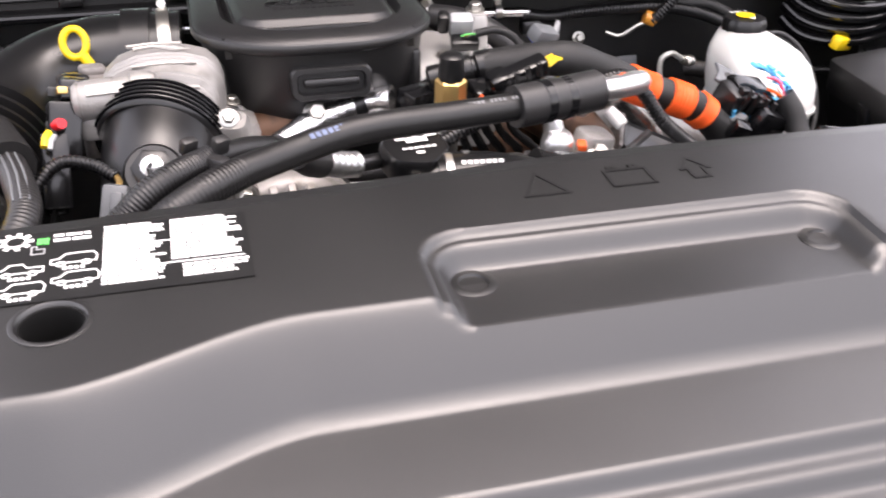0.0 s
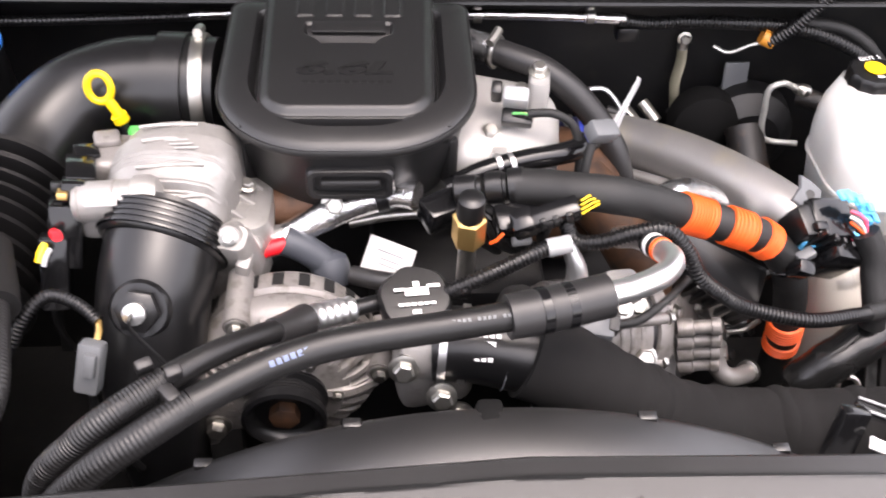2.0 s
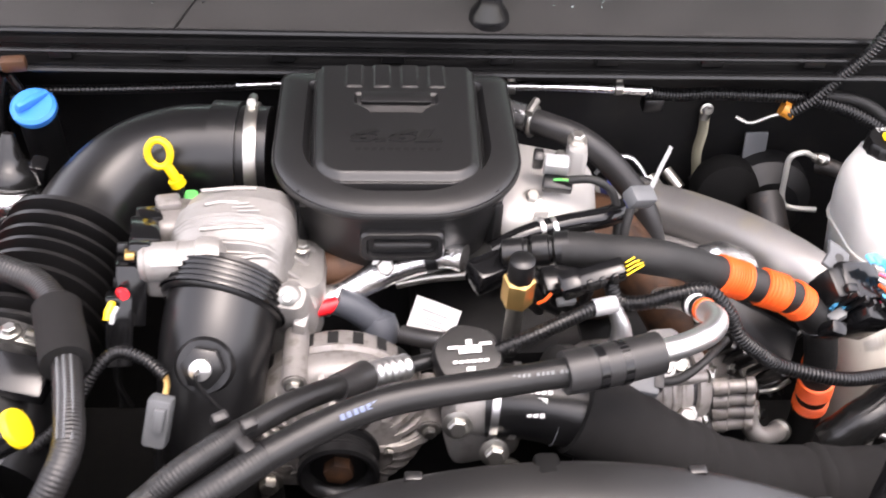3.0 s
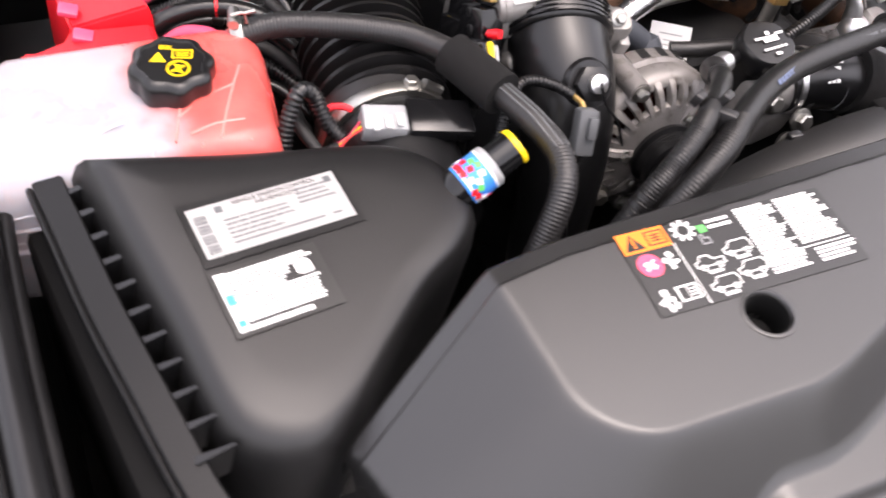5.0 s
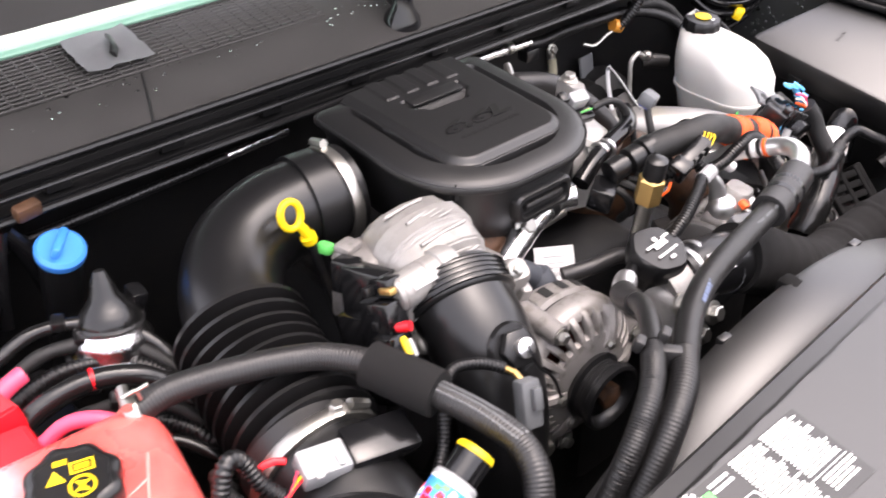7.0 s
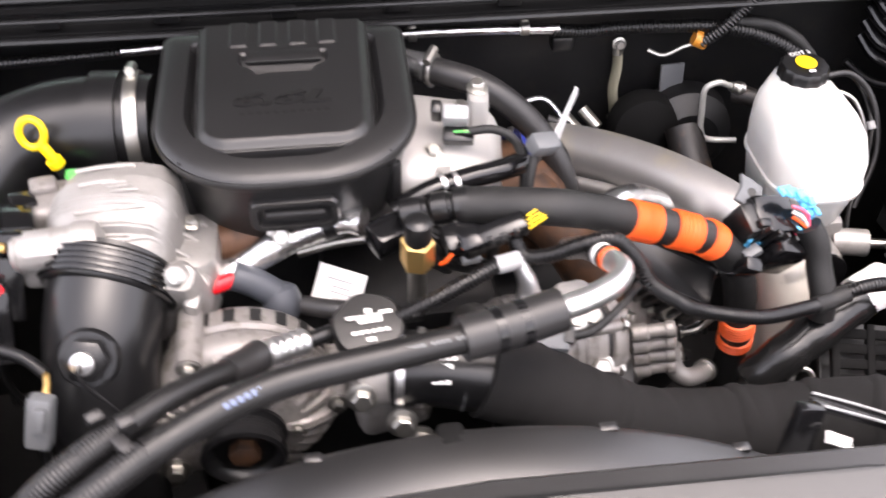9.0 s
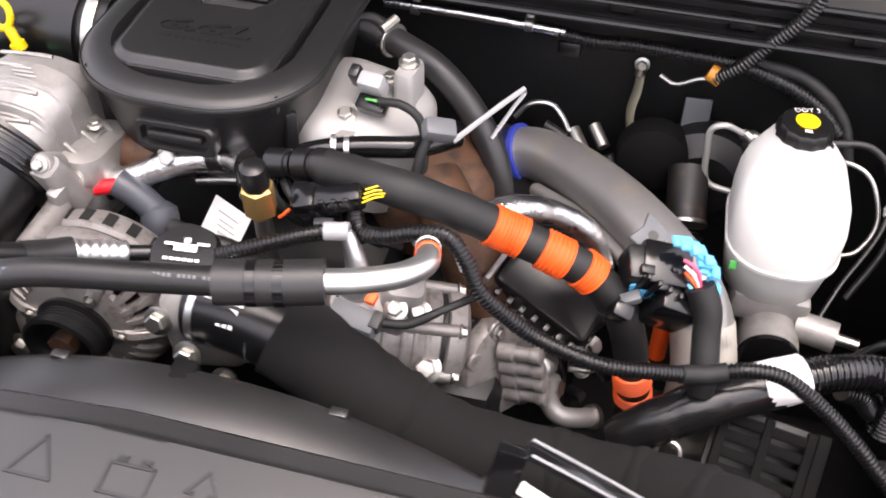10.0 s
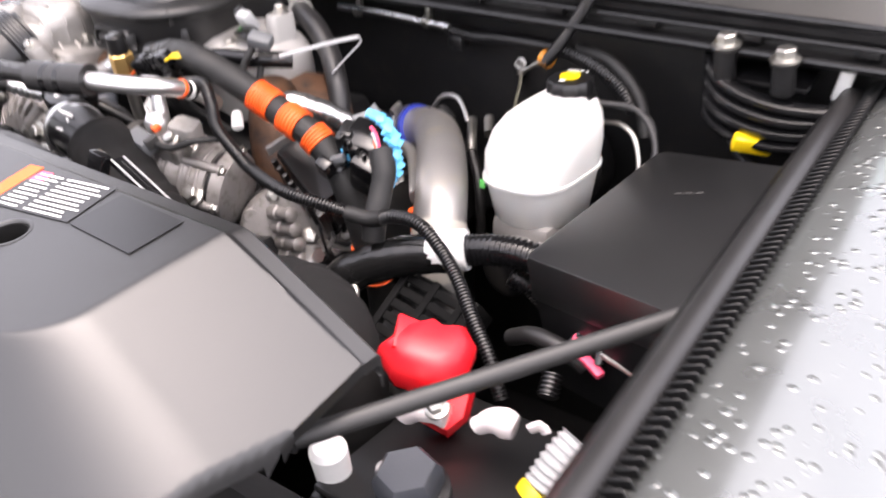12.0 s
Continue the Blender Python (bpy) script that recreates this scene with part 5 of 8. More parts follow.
    for k in range(6):
        box("plug_rib", (-0.409 - 0.0022 * k, 0.986 - 0.010 * k, 1.140 - 0.014 * k), (0.012, 0.008, 0.010), M_BLACK, t, rot=(-20, 10, 10), bevel=0.0015)
    box("brass_tab", (-0.399, 0.968, 1.146), (0.009, 0.016, 0.007), M_BRASS, t, rot=(-20, 10, 10), bevel=0.001)
    for k in range(4):
        tube("actuator_wire", [(-0.412, 0.930 + 0.006 * k, 1.060), (-0.424, 0.925 + 0.006 * k, 1.020), (-0.420 - 0.004 * k, 0.94, 0.96)], 0.0028, M_TAPE, t, seg=8)
    lathe("red_lock", (-0.403, 0.937, 1.123), (0.4, -0.6, 0.3), [(0.0045, -0.009), (0.0058, 0), (0.005, 0.006)], M_RED, t, seg=14)
    tube("lock_arm", [(-0.404, 0.945, 1.115), (-0.403, 0.940, 1.122)], 0.005, M_BLACK, t, seg=8)
    tube("yellow_wire", [(-0.412, 0.930, 1.118), (-0.4145, 0.922, 1.116), (-0.416, 0.914, 1.110)], 0.0036, M_YELLOW, t, seg=8)
    tube("pale_wire", [(-0.407, 0.926, 1.116), (-0.4095, 0.918, 1.114), (-0.411, 0.911, 1.108)], 0.0026, M_LGREY, t, seg=8)


throttle_body()


def charge_duct():
    t = thing("charge_duct", (-0.32, 0.9, 0.95), "black moulded charge air duct with a pressure sensor", "duct")
    tube("duct", [(-0.308, 0.982, 1.098), (-0.315, 0.950, 1.086), (-0.320, 0.912, 1.062), (-0.325, 0.884, 1.015), (-0.328, 0.870, 0.94), (-0.33, 0.865, 0.80)], 0.05, M_SATIN, t, seg=40, step=0.008, taper=(0.057, 0.040))
    d = Vector((-0.22, -0.86, -0.42)).normalized()
    c = Vector((-0.311, 0.974, 1.096))
    cuff = lathe("cuff", c, d, [(0.050, -0.010), (0.0600, -0.009), (0.0625, -0.006), (0.0625, 0.018), (0.0605, 0.022), (0.0575, 0.024)], M_SATIN, t, seg=56, open_start=True, open_end=True)
    for k in range(5):
        lathe("ridge", c + d * (-0.004 + 0.0056 * k), d, [(0.0615, -0.0016), (0.0642, -0.001), (0.0642, 0.001), (0.0615, 0.0016)], M_GLOSS, cuff, seg=56, open_start=True, open_end=True)
    d = Vector((-0.02, -0.75, 0.55))
    lathe("sensor_boss", (-0.321, 0.876, 1.088), d, [(0.030, -0.02), (0.028, 0.004), (0.025, 0.008)], M_SATIN, t, seg=28)
    lathe("hex_nut", (-0.321, 0.868, 1.094), d, [(0.020, 0), (0.020, 0.008), (0.017, 0.010)], M_BLACK, t, seg=6)
    lathe("sensor", (-0.321, 0.861, 1.099), d, [(0.009, 0), (0.010, 0.004), (0.010, 0.010), (0.006, 0.012), (0.003, 0.014)], M_ALU, t, "bright metal sensor")
    tube("tail_wire", [(-0.321, 0.852, 1.108), (-0.324, 0.842, 1.104), (-0.315, 0.84, 1.085), (-0.300, 0.835, 1.065), (-0.285, 0.835, 1.03)], 0.0018, M_BLACK, t, seg=6)
    tube("wire", [(-0.352, 0.852, 1.098), (-0.372, 0.866, 1.106), (-0.398, 0.874, 1.108), (-0.418, 0.862, 1.096), (-0.445, 0.835, 1.06), (-0.50, 0.80, 1.03)], 0.0052, M_BLACK, t, seg=10, rib=0.001, pitch=0.004)
    tube("copper_wire", [(-0.352, 0.852, 1.098), (-0.349, 0.842, 1.098), (-0.350, 0.829, 1.095)], 0.0030, M_BRASS, t, seg=8)
    box("plug", (-0.355, 0.816, 1.080), (0.022, 0.018, 0.048), M_GREY, t, rot=(-25, 8, -10), bevel=0.004, label="grey plug")
    box("plug_latch", (-0.352, 0.808, 1.090), (0.010, 0.008, 0.022), M_GREY, t, rot=(-25, 8, -10), bevel=0.002)
    tube("lower_wire", [(-0.358, 0.81, 1.055), (-0.36, 0.81, 1.0), (-0.34, 0.82, 0.92)], 0.004, M_BLACK, t)


charge_duct()


def dipstick():
    t = thing("dipstick", (-0.39, 1.13, 1.10), "yellow ring handle of an oil dipstick", "dipstick")
    c, r = Vector((-0.399, 1.136, 1.150)), 0.0145
    ring = [c + Vector((math.cos(a) * r * 0.85, 0.25 * math.sin(a) * r, math.sin(a) * r * 1.05)) for a in (2 * math.pi * k / 14 for k in range(15))]
    tube("ring", ring, 0.0042, M_YELLOW, t, seg=10, step=0.004)
    tube("stem", [(-0.392, 1.133, 1.137), (-0.386, 1.131, 1.126), (-0.382, 1.130, 1.116)], 0.006, M_YELLOW, t, seg=10)
    tube("flare", [(-0.384, 1.130, 1.120), (-0.381, 1.130, 1.112)], 0.009, M_YELLOW, t, seg=12, step=0.004)
    tube("guide", [(-0.381, 1.130, 1.113), (-0.37, 1.12, 1.05), (-0.36, 1.10, 0.95)], 0.005, M_DARK, t)


dipstick()


# ---- alternator ----
def alternator():
    t = thing("alternator", (-0.2, 0.92, 0.9), "weathered cast aluminium alternator with cooling slots and a black pulley", "alternator")
    c, d = Vector((-0.199, 0.947, 0.974)), Vector((0.0, -1, 0.0))
    lathe("rear_housing", c, d, [(0.060, -0.016), (0.080, -0.010), (0.088, 0.0), (0.089, 0.020), (0.085, 0.024)], M_DULL, t, seg=56)
    lathe("stator", c, d, [(0.084, 0.020), (0.084, 0.034)], M_GREYDARK, t, seg=48)
    lathe("winding", c, d, [(0.068, 0.034), (0.077, 0.038), (0.074, 0.056), (0.05, 0.060)], M_COPPER, t, "dark red copper winding", seg=32)
    lathe("front_ring", c, d, [(0.082, 0.030), (0.090, 0.030), (0.0915, 0.034), (0.0915, 0.048), (0.0890, 0.054), (0.0840, 0.060), (0.0795, 0.061), (0.0790, 0.052)], M_DULL, t, seg=56)
    lathe("front_plate", c, d, [(0.062, 0.066), (0.064, 0.069), (0.062, 0.075), (0.048, 0.079), (0.030, 0.081)], M_DULL, t, seg=40)
    x, y, z = axes(d)
    n = 29
    for k in range(n):                                    # flat curved ribs between the ring and the plate
        a = 2 * math.pi * k / n
        u, w = x * math.cos(a) + y * math.sin(a), y * math.cos(a) - x * math.sin(a)
        bm = bmesh.new()
        rows = [[bm.verts.new(c + z * (h + dz) + u * r + w * s) for s, dz in ((-wd, 0.0), (-wd * 0.7, 0.0045), (wd * 0.7, 0.0045), (wd, 0.0), (wd, -0.006), (-wd, -0.006))]
                for r, h, wd in ((0.088, 0.048, 0.0052), (0.0845, 0.058, 0.0050), (0.078, 0.064, 0.0046), (0.070, 0.069, 0.0042), (0.058, 0.073, 0.0040))]
        for p, q in zip(rows, rows[1:]):
            for i in range(6):
                bm.faces.new((p[i], p[(i + 1) % 6], q[(i + 1) % 6], q[i]))
        bm.faces.new(rows[0][::-1])
        bm.faces.new(rows[-1])
        part("fin", bm, M_DULL, t)
    # black plates on the closed housing stand for the shaded rear slots
    for k in range(22):
        a = 2 * math.pi * k / 22
        u = x * math.cos(a) + y * math.sin(a)
        q = Matrix.Translation(c + z * 0.009 + u * 0.0886) @ Matrix((u.cross(z), z, u)).transposed().to_4x4()
        plates("slot_shade", q, [(0, 0, 0.011, 0.016)], M_INK, t, h=0.0010)
    for a in (0.6, 2.5, 4.4):
        u = x * math.cos(a) + y * math.sin(a)
        bm = bmesh.new()
        tube_into(bm, [c + z * 0.00 + u * 0.094, c + z * 0.066 + u * 0.092], 0.013, seg=14, step=0.02)
        part("lug", bm, M_DULL, t)
        bolt(c + z * 0.066 + u * 0.092, d, 0.007, t)
    for a in (0.2, 1.3, 2.3, 3.4, 5.4):
        u = x * math.cos(a) + y * math.sin(a)
        bm = bmesh.new()
        tube_into(bm, [c + z * 0.074 + u * 0.040, c + z * 0.073 + u * 0.060, c + z * 0.058 + u * 0.086], 0.009, seg=8, step=0.01)
        part("spoke", bm, M_DULL, t)
        bolt(c + z * 0.080 + u * 0.050, d, 0.005, t)
    lathe("pulley", c, d, [(0.032, 0.080), (0.040, 0.081), (0.041, 0.086), (0.036, 0.089), (0.036, 0.103), (0.041, 0.106), (0.041, 0.113), (0.037, 0.115), (0.032, 0.111), (0.029, 0.102), (0.012, 0.100)], M_SATIN, t, seg=48)
    for h in (0.092, 0.0955, 0.099):
        lathe("belt_rib", c, d, [(0.035, h - 0.0012), (0.0375, h), (0.035, h + 0.0012)], M_RUBBER, t, seg=40)
    lathe("pulley_nut", c, d, [(0.015, 0.100), (0.015, 0.112), (0.010, 0.114)], M_RUST, t, "rusty pulley nut", seg=6)
    box("foot", (-0.262, 0.90, 0.93), (0.05, 0.05, 0.06), M_DULL, t, bevel=0.01)
    bolt((-0.272, 0.868, 0.925), d, 0.010, t)
    box("bracket", (-0.292, 0.905, 0.892), (0.040, 0.050, 0.050), M_DULL, t, rot=(0, 20, 10), bevel=0.010)
    bolt((-0.302, 0.880, 0.886), d, 0.011, t)


alternator()


# ---- air-conditioning hoses over the front of the engine ----
def ac_lines():
    t = thing("air_conditioning_hose", (-0.1, 0.78, 1.13), "thick black rubber air-conditioning hose with an aluminium elbow", "hose", "air-conditioning hoses")
    pts = [(-0.405, 0.690, 0.95), (-0.382, 0.676, 1.03), (-0.350, 0.678, 1.085), (-0.315, 0.687, 1.119), (-0.280, 0.704, 1.135), (-0.249, 0.727, 1.140), (-0.210, 0.752, 1.142), (-0.170, 0.770, 1.146), (-0.126, 0.782, 1.148), (-0.05, 0.798, 1.146), (0.02, 0.812, 1.146), (0.075, 0.826, 1.147)]
    tube("hose", pts[5:], 0.0128, M_HOSE, t, seg=20, step=0.006)
    tube("lower_hose", pts[:6], 0.0128, M_HOSE, t, seg=20, rib=0.0004, pitch=0.0036)
    tube("sleeve", [(0.000, 0.808, 1.145), (0.045, 0.818, 1.146), (0.088, 0.830, 1.147)], 0.0195, M_RUBBER, t, seg=26, step=0.008)
    for f in (0.030, 0.052):
        lathe("sleeve_band", (f, 0.8145 + 0.25 * (f - 0.03), 1.1455), (1, 0.26, 0.02), [(0.0190, -0.005), (0.0202, -0.004), (0.0202, 0.004), (0.0190, 0.005)], M_GLOSS, t)
    tube("aluminium_elbow", [(0.080, 0.828, 1.147), (0.115, 0.842, 1.144), (0.145, 0.862, 1.140), (0.159, 0.886, 1.134), (0.1555, 0.910, 1.124), (0.152, 0.926, 1.116), (0.144, 0.952, 1.101), (0.134, 0.975, 1.080)], 0.0112, M_ALU, t, seg=20, step=0.005)
    for k, mat in enumerate((M_INK, M_WHITE, M_INK, M_ORANGE)):
        p = Vector((0.1510 + 0.0015 * k, 0.9285 - 0.0063 * k, 1.1150 + 0.0030 * k))
        lathe("colour_band", p, (0.18, -0.88, 0.44), [(0.0108, -0.0026), (0.0121, -0.0022), (0.0121, 0.0022), (0.0108, 0.0026)], mat, t)
    u = thing("air_conditioning_hose", (-0.25, 0.75, 1.12), "thin black braided air-conditioning hose with a crimped aluminium end", "hose", "air-conditioning hoses")
    low = [(-0.270, 0.747, 1.146), (-0.305, 0.719, 1.142), (-0.332, 0.705, 1.126), (-0.367, 0.697, 1.085), (-0.400, 0.712, 0.97)]
    tube("hose", [(-0.186, 0.840, 1.100), (-0.205, 0.812, 1.122), (-0.235, 0.780, 1.139), low[0]], 0.0105, M_HOSE, u, seg=18, step=0.006)
    tube("braided_hose", low, 0.0108, M_HOSE, u, seg=20, rib=0.0006, pitch=0.0030)
    tube("boot", [(-0.172, 0.858, 1.091), (-0.184, 0.843, 1.099), (-0.197, 0.823, 1.113)], 0.0165, M_RUBBER, u, seg=20, step=0.005, taper=(0.0150, 0.0125))
    tube("crimp", [(-0.172, 0.858, 1.091), (-0.150, 0.875, 1.080), (-0.132, 0.886, 1.074)], 0.0115, M_ALU, u, seg=20, rib=0.0015, pitch=0.009)
    tube("pipe", [(-0.135, 0.884, 1.075), (-0.10, 0.90, 1.07), (-0.06, 0.92, 1.06), (-0.02, 0.95, 1.03)], 0.008, M_BLACK, u)
    # clip that ties the two hoses together, with its two upright tabs
    box("double_clip", (-0.268, 0.735, 1.142), (0.012, 0.030, 0.022), M_RUBBER, u, rot=(0, 0, 40), bevel=0.003)
    for p in ((-0.262, 0.743, 1.158), (-0.286, 0.752, 1.156)):
        box("clip_tab", p, (0.013, 0.009, 0.014), M_RUBBER, u, rot=(20, 0, 30), bevel=0.002)
    plates("faded_print", pose(-0.178, 0.7585, 1.1552, 38, -4, 24), [(k * 0.0058 - 0.012, 0, 0.0040, 0.0050) for k in range(6)], M_PRINT, t)
    plates("print", pose(-0.05, 0.7925, 1.1568, 40, 0, 8), [(k * 0.0042, 0, 0.0026, 0.0030) for k in range(-16, 18) if k % 5], M_GREY, t)


ac_lines()


def oil_cap():
    t = thing("oil_filler_cap", (-0.074, 0.885, 1.05), "black oil filler cap with a white oil-can sign", "cap")
    d = Vector((0, -0.28, 1)).normalized()
    lathe("neck", (-0.074, 0.912, 1.00), d, [(0.026, 0), (0.024, 0.07)], M_BLACK, t)
    lathe("cap", (-0.074, 0.895, 1.063), d, [(0.033, 0), (0.034, 0.004), (0.034, 0.022), (0.031, 0.027), (0.01, 0.028)], M_BLACK, t, seg=48, wave=6, depth=0.03)
    q = pose(-0.074, 0.887, 1.0915, 16, 0, 6)
    plates("oil_sign", q, [(0.002, 0.003, 0.022, 0.008), (0.018, 0.008, 0.012, 0.003), (-0.014, 0.006, 0.010, 0.003), (0.002, 0.011, 0.006, 0.005)] + [(-0.014 + 0.006 * k, -0.010, 0.0045, 0.003) for k in range(6)] + [(0.0, -0.018, 0.008, 0.004)], M_WHITE, t)


oil_cap()


# ---- charge hose across the front right of the engine ----
def charge_hose():
    t = thing("charge_hose", (0.2, 0.83, 0.95), "wide black fabric-sleeved charge hose with a glossy coupler", "hose")
    tube("coupler", [(-0.055, 0.868, 1.045), (-0.01, 0.862, 1.046), (0.070, 0.850, 1.030)], 0.036, M_SATIN, t, seg=36, step=0.01)
    tube("sleeve", [(0.030, 0.856, 1.042), (0.066, 0.850, 1.028), (0.120, 0.840, 0.995), (0.180, 0.835, 0.962), (0.250, 0.845, 0.932), (0.330, 0.845, 0.927), (0.410, 0.830, 0.945), (0.460, 0.812, 0.958), (0.505, 0.795, 0.950), (0.528, 0.785, 0.905), (0.530, 0.78, 0.82)], 0.043, M_FOAM, t, seg=48, step=0.006, wobble=0.05)
    for x, y, z, ax in ((0.145, 0.837, 0.981, (0.87, -0.08, -0.48)), (0.300, 0.847, 0.927, (1, -0.02, -0.04)), (0.380, 0.838, 0.936, (0.96, -0.17, 0.2)), (0.435, 0.822, 0.952, (0.92, -0.35, 0.2)), (0.478, 0.806, 0.957, (0.9, -0.4, 0.0))):
        bm = bmesh.new()
        lathe_into(bm, (x, y, z), ax, [(0.0420, -0.010), (0.0445, -0.004), (0.0452, 0.0), (0.0440, 0.005), (0.0420, 0.010)], seg=40, wave=5, depth=0.018)
        part("fold", bm, M_FOAM, t)
    for x in (-0.047, -0.028):
        lathe("band_clamp", (x, 0.8668, 1.045), (1, -0.12, -0.03), [(0.035, -0.004), (0.0378, -0.0035), (0.0378, 0.0035), (0.035, 0.004)], M_ALU, t, seg=40)
    m = pose(-0.018, 0.8395, 1.0715, 48, 0, -7)
    plates("label", m, [(-0.004, 0, 0.040, 0.011)], M_WHITE, t, "white label")
    plates("label_print", m @ pose(0, 0, 0.0005), [(-0.018 + 0.006 * k, 0.011, 0.0045, 0.004) for k in range(7)] + [(0.000 + 0.006 * k, -0.011, 0.0045, 0.004) for k in range(3)], M_WHITE, t)
    lathe("groove_ring", (0.012, 0.859, 1.0405), (1, -0.14, -0.12), [(0.035, -0.001), (0.0368, -0.0005), (0.0368, 0.0005), (0.035, 0.001)], M_GREY, t)
    b = thing("support_bracket", (0.33, 0.72, 1.09), "black support bracket with bright edges and a white tag", "bracket")
    a, e = Vector((0.2805, 0.7193, 1.1270)), Vector((0.3745, 0.7210, 1.0776))
    u = (e - a).normalized()
    v = Vector((0.10, 0.85, -0.25))
    v = (v - u * v.dot(u)).normalized()
    q = Matrix.Translation(a) @ Matrix((u, v, u.cross(v))).transposed().to_4x4()
    L = (e - a).length
    box("web", q @ Vector((L / 2, 0.008, -0.004)), (L, 0.016, 0.005), M_GLOSS, b, rot=[math.degrees(w) for w in q.to_euler()], bevel=0.001)
    for y in (0.0, 0.0165):
        tube("bright_edge", [q @ Vector((0.002, y, 0.0)), q @ Vector((L * 0.5, y, 0.0006)), q @ Vector((L - 0.002, y, 0.0))], 0.0012, M_LGREY, b, seg=6)
    box("arm", q @ Vector((-0.004, -0.004, -0.030)), (0.022, 0.014, 0.060), M_GLOSS, b, rot=(-16, 10, 0), bevel=0.002)
    box("tag", (0.2890, 0.6960, 1.1105), (0.026, 0.010, 0.003), M_WHITE, b, rot=(30, 28, -4), bevel=0.0008, label="white tag")


charge_hose()


def engine_bits():
    """Castings that fill the engine's front and valley."""
    t = thing("engine_block", (0, 1.1, 0.6), "dark cast engine block and heads", "engine")
    box("block", (-0.02, 1.17, 0.74), (0.50, 0.50, 0.36), M_DARK, t, bevel=0.03)
    for sx in (-1, 1):
        box("head", (-0.02 + sx * 0.23, 1.20, 0.82), (0.16, 0.42, 0.12), M_DARK, t, rot=(0, -sx * 35, 0), bevel=0.02)
    box("valley", (-0.02, 1.17, 0.93), (0.20, 0.34, 0.09), M_DARK, t, bevel=0.02)
    box("front_cover", (-0.05, 0.93, 0.86), (0.22, 0.06, 0.24), M_DARK, t, bevel=0.02)
    w = thing("water_outlet", (-0.05, 0.85, 1.0), "cast aluminium water outlet with bolts", "water outlet")
    box("casting", (-0.055, 0.880, 1.005), (0.075, 0.06, 0.085), M_CAST, w, rot=(10, 0, 12), bevel=0.014, seg=3)
    tube("port", [(-0.075, 0.875, 1.035), (-0.045, 0.868, 1.043)], 0.034, M_CAST, w, seg=24, step=0.01)
    for p in ((-0.050, 0.823, 1.022), (-0.085, 0.842, 1.04), (-0.03, 0.845, 0.965)):
        bolt(p, (0, -0.9, 0.35), 0.010, w)
    c = thing("air_compressor", (0.12, 0.94, 0.9), "dull cast aluminium air-conditioning compressor with moulded bands", "compressor")
    a, b = Vector((0.050, 0.918, 0.996)), Vector((0.186, 0.958, 0.972))
    d = (b - a).normalized()
    lathe("body", a, d, [(0.040, -0.006), (0.050, 0.0), (0.053, 0.012), (0.053, 0.062), (0.0505, 0.066), (0.0505, 0.110), (0.046, 0.112)], M_DULL, c, seg=48)
    # dark ring for the shade in the crevice before the end cap
    lathe("gap_shade", a, d, [(0.046, 0.110), (0.0475, 0.112), (0.0475, 0.117), (0.046, 0.118)], M_DARK, c, seg=40)
    lathe("end_cap", a, d, [(0.048, 0.117), (0.0515, 0.119), (0.0515, 0.128), (0.048, 0.136), (0.036, 0.142), (0.014, 0.144)], M_DULL, c, seg=40)
    for s, r in ((0.018, 0.0555), (0.030, 0.0560), (0.042, 0.0555), (0.054, 0.0550), (0.074, 0.0525), (0.086, 0.0525), (0.098, 0.0520)):
        lathe("band", a + d * s, d, [(r - 0.005, -0.0035), (r - 0.001, -0.0030), (r, -0.0015), (r, 0.0015), (r - 0.001, 0.0030), (r - 0.005, 0.0035)], M_DULL, c, seg=44)
    x, y, z = axes(d)
    for k in range(6):
        th = 2 * math.pi * k / 6 + 0.4
        u = x * math.cos(th) + y * math.sin(th)
        tube("through_bolt", [a + d * 0.010 + u * 0.052, a + d * 0.060 + u * 0.052, a + d * 0.126 + u * 0.050], 0.0065, M_DULL, c, seg=10, step=0.02)
        bolt(a + d * 0.128 + u * 0.050, d, 0.0055, c)
    box("manifold", (0.100, 0.915, 1.036), (0.070, 0.050, 0.030), M_DULL, c, rot=(20, 8, 14), bevel=0.008)
    stack("port_block", pose(0.128, 0.925, 1.050, 12, 10, 16), rounded(0.040, 0.034, 0.010), [(-0.02, 1.05, 1.05), (0.016, 1, 1), (0.020, 0.9, 0.9)], M_CAST, c)
    for p in ((0.086, 0.893, 1.040), (0.128, 0.902, 1.052), (0.148, 0.915, 1.040)):
        bolt(p, (0, -0.6, 0.8), 0.008, c)
    lathe("clutch_ring", (0.047, 0.910, 0.998), d, [(0.054, -0.020), (0.058, -0.018), (0.058, -0.006), (0.054, -0.004), (0.030, -0.003)], M_GREYDARK, c, seg=40)
    box("grey_plug", (0.093, 0.882, 1.050), (0.048, 0.024, 0.022), M_GREY, c, rot=(20, 5, -10), bevel=0.004)
    box("plug_lock", (0.116, 0.880, 1.054), (0.010, 0.018, 0.016), M_GREYDARK, c, rot=(20, 5, -10), bevel=0.002)
    box("orange_lock", (0.106, 0.897, 1.066), (0.010, 0.012, 0.008), M_ORANGE, c, rot=(20, 5, -10), bevel=0.002)
    tube("green_wire", [(0.068, 0.882, 1.052), (0.050, 0.880, 1.044), (0.040, 0.878, 1.024)], 0.003, M_GREEN, c, seg=6)
    tube("black_wire", [(0.116, 0.882, 1.052), (0.142, 0.890, 1.048), (0.170, 0.905, 1.058), (0.200, 0.935, 1.058)], 0.0042, M_TAPE, c, wobble=0.2)
    k = thing("mount_bracket", (0.16, 0.93, 0.94), "cast mounting bracket with rows of bolt heads", "bracket")
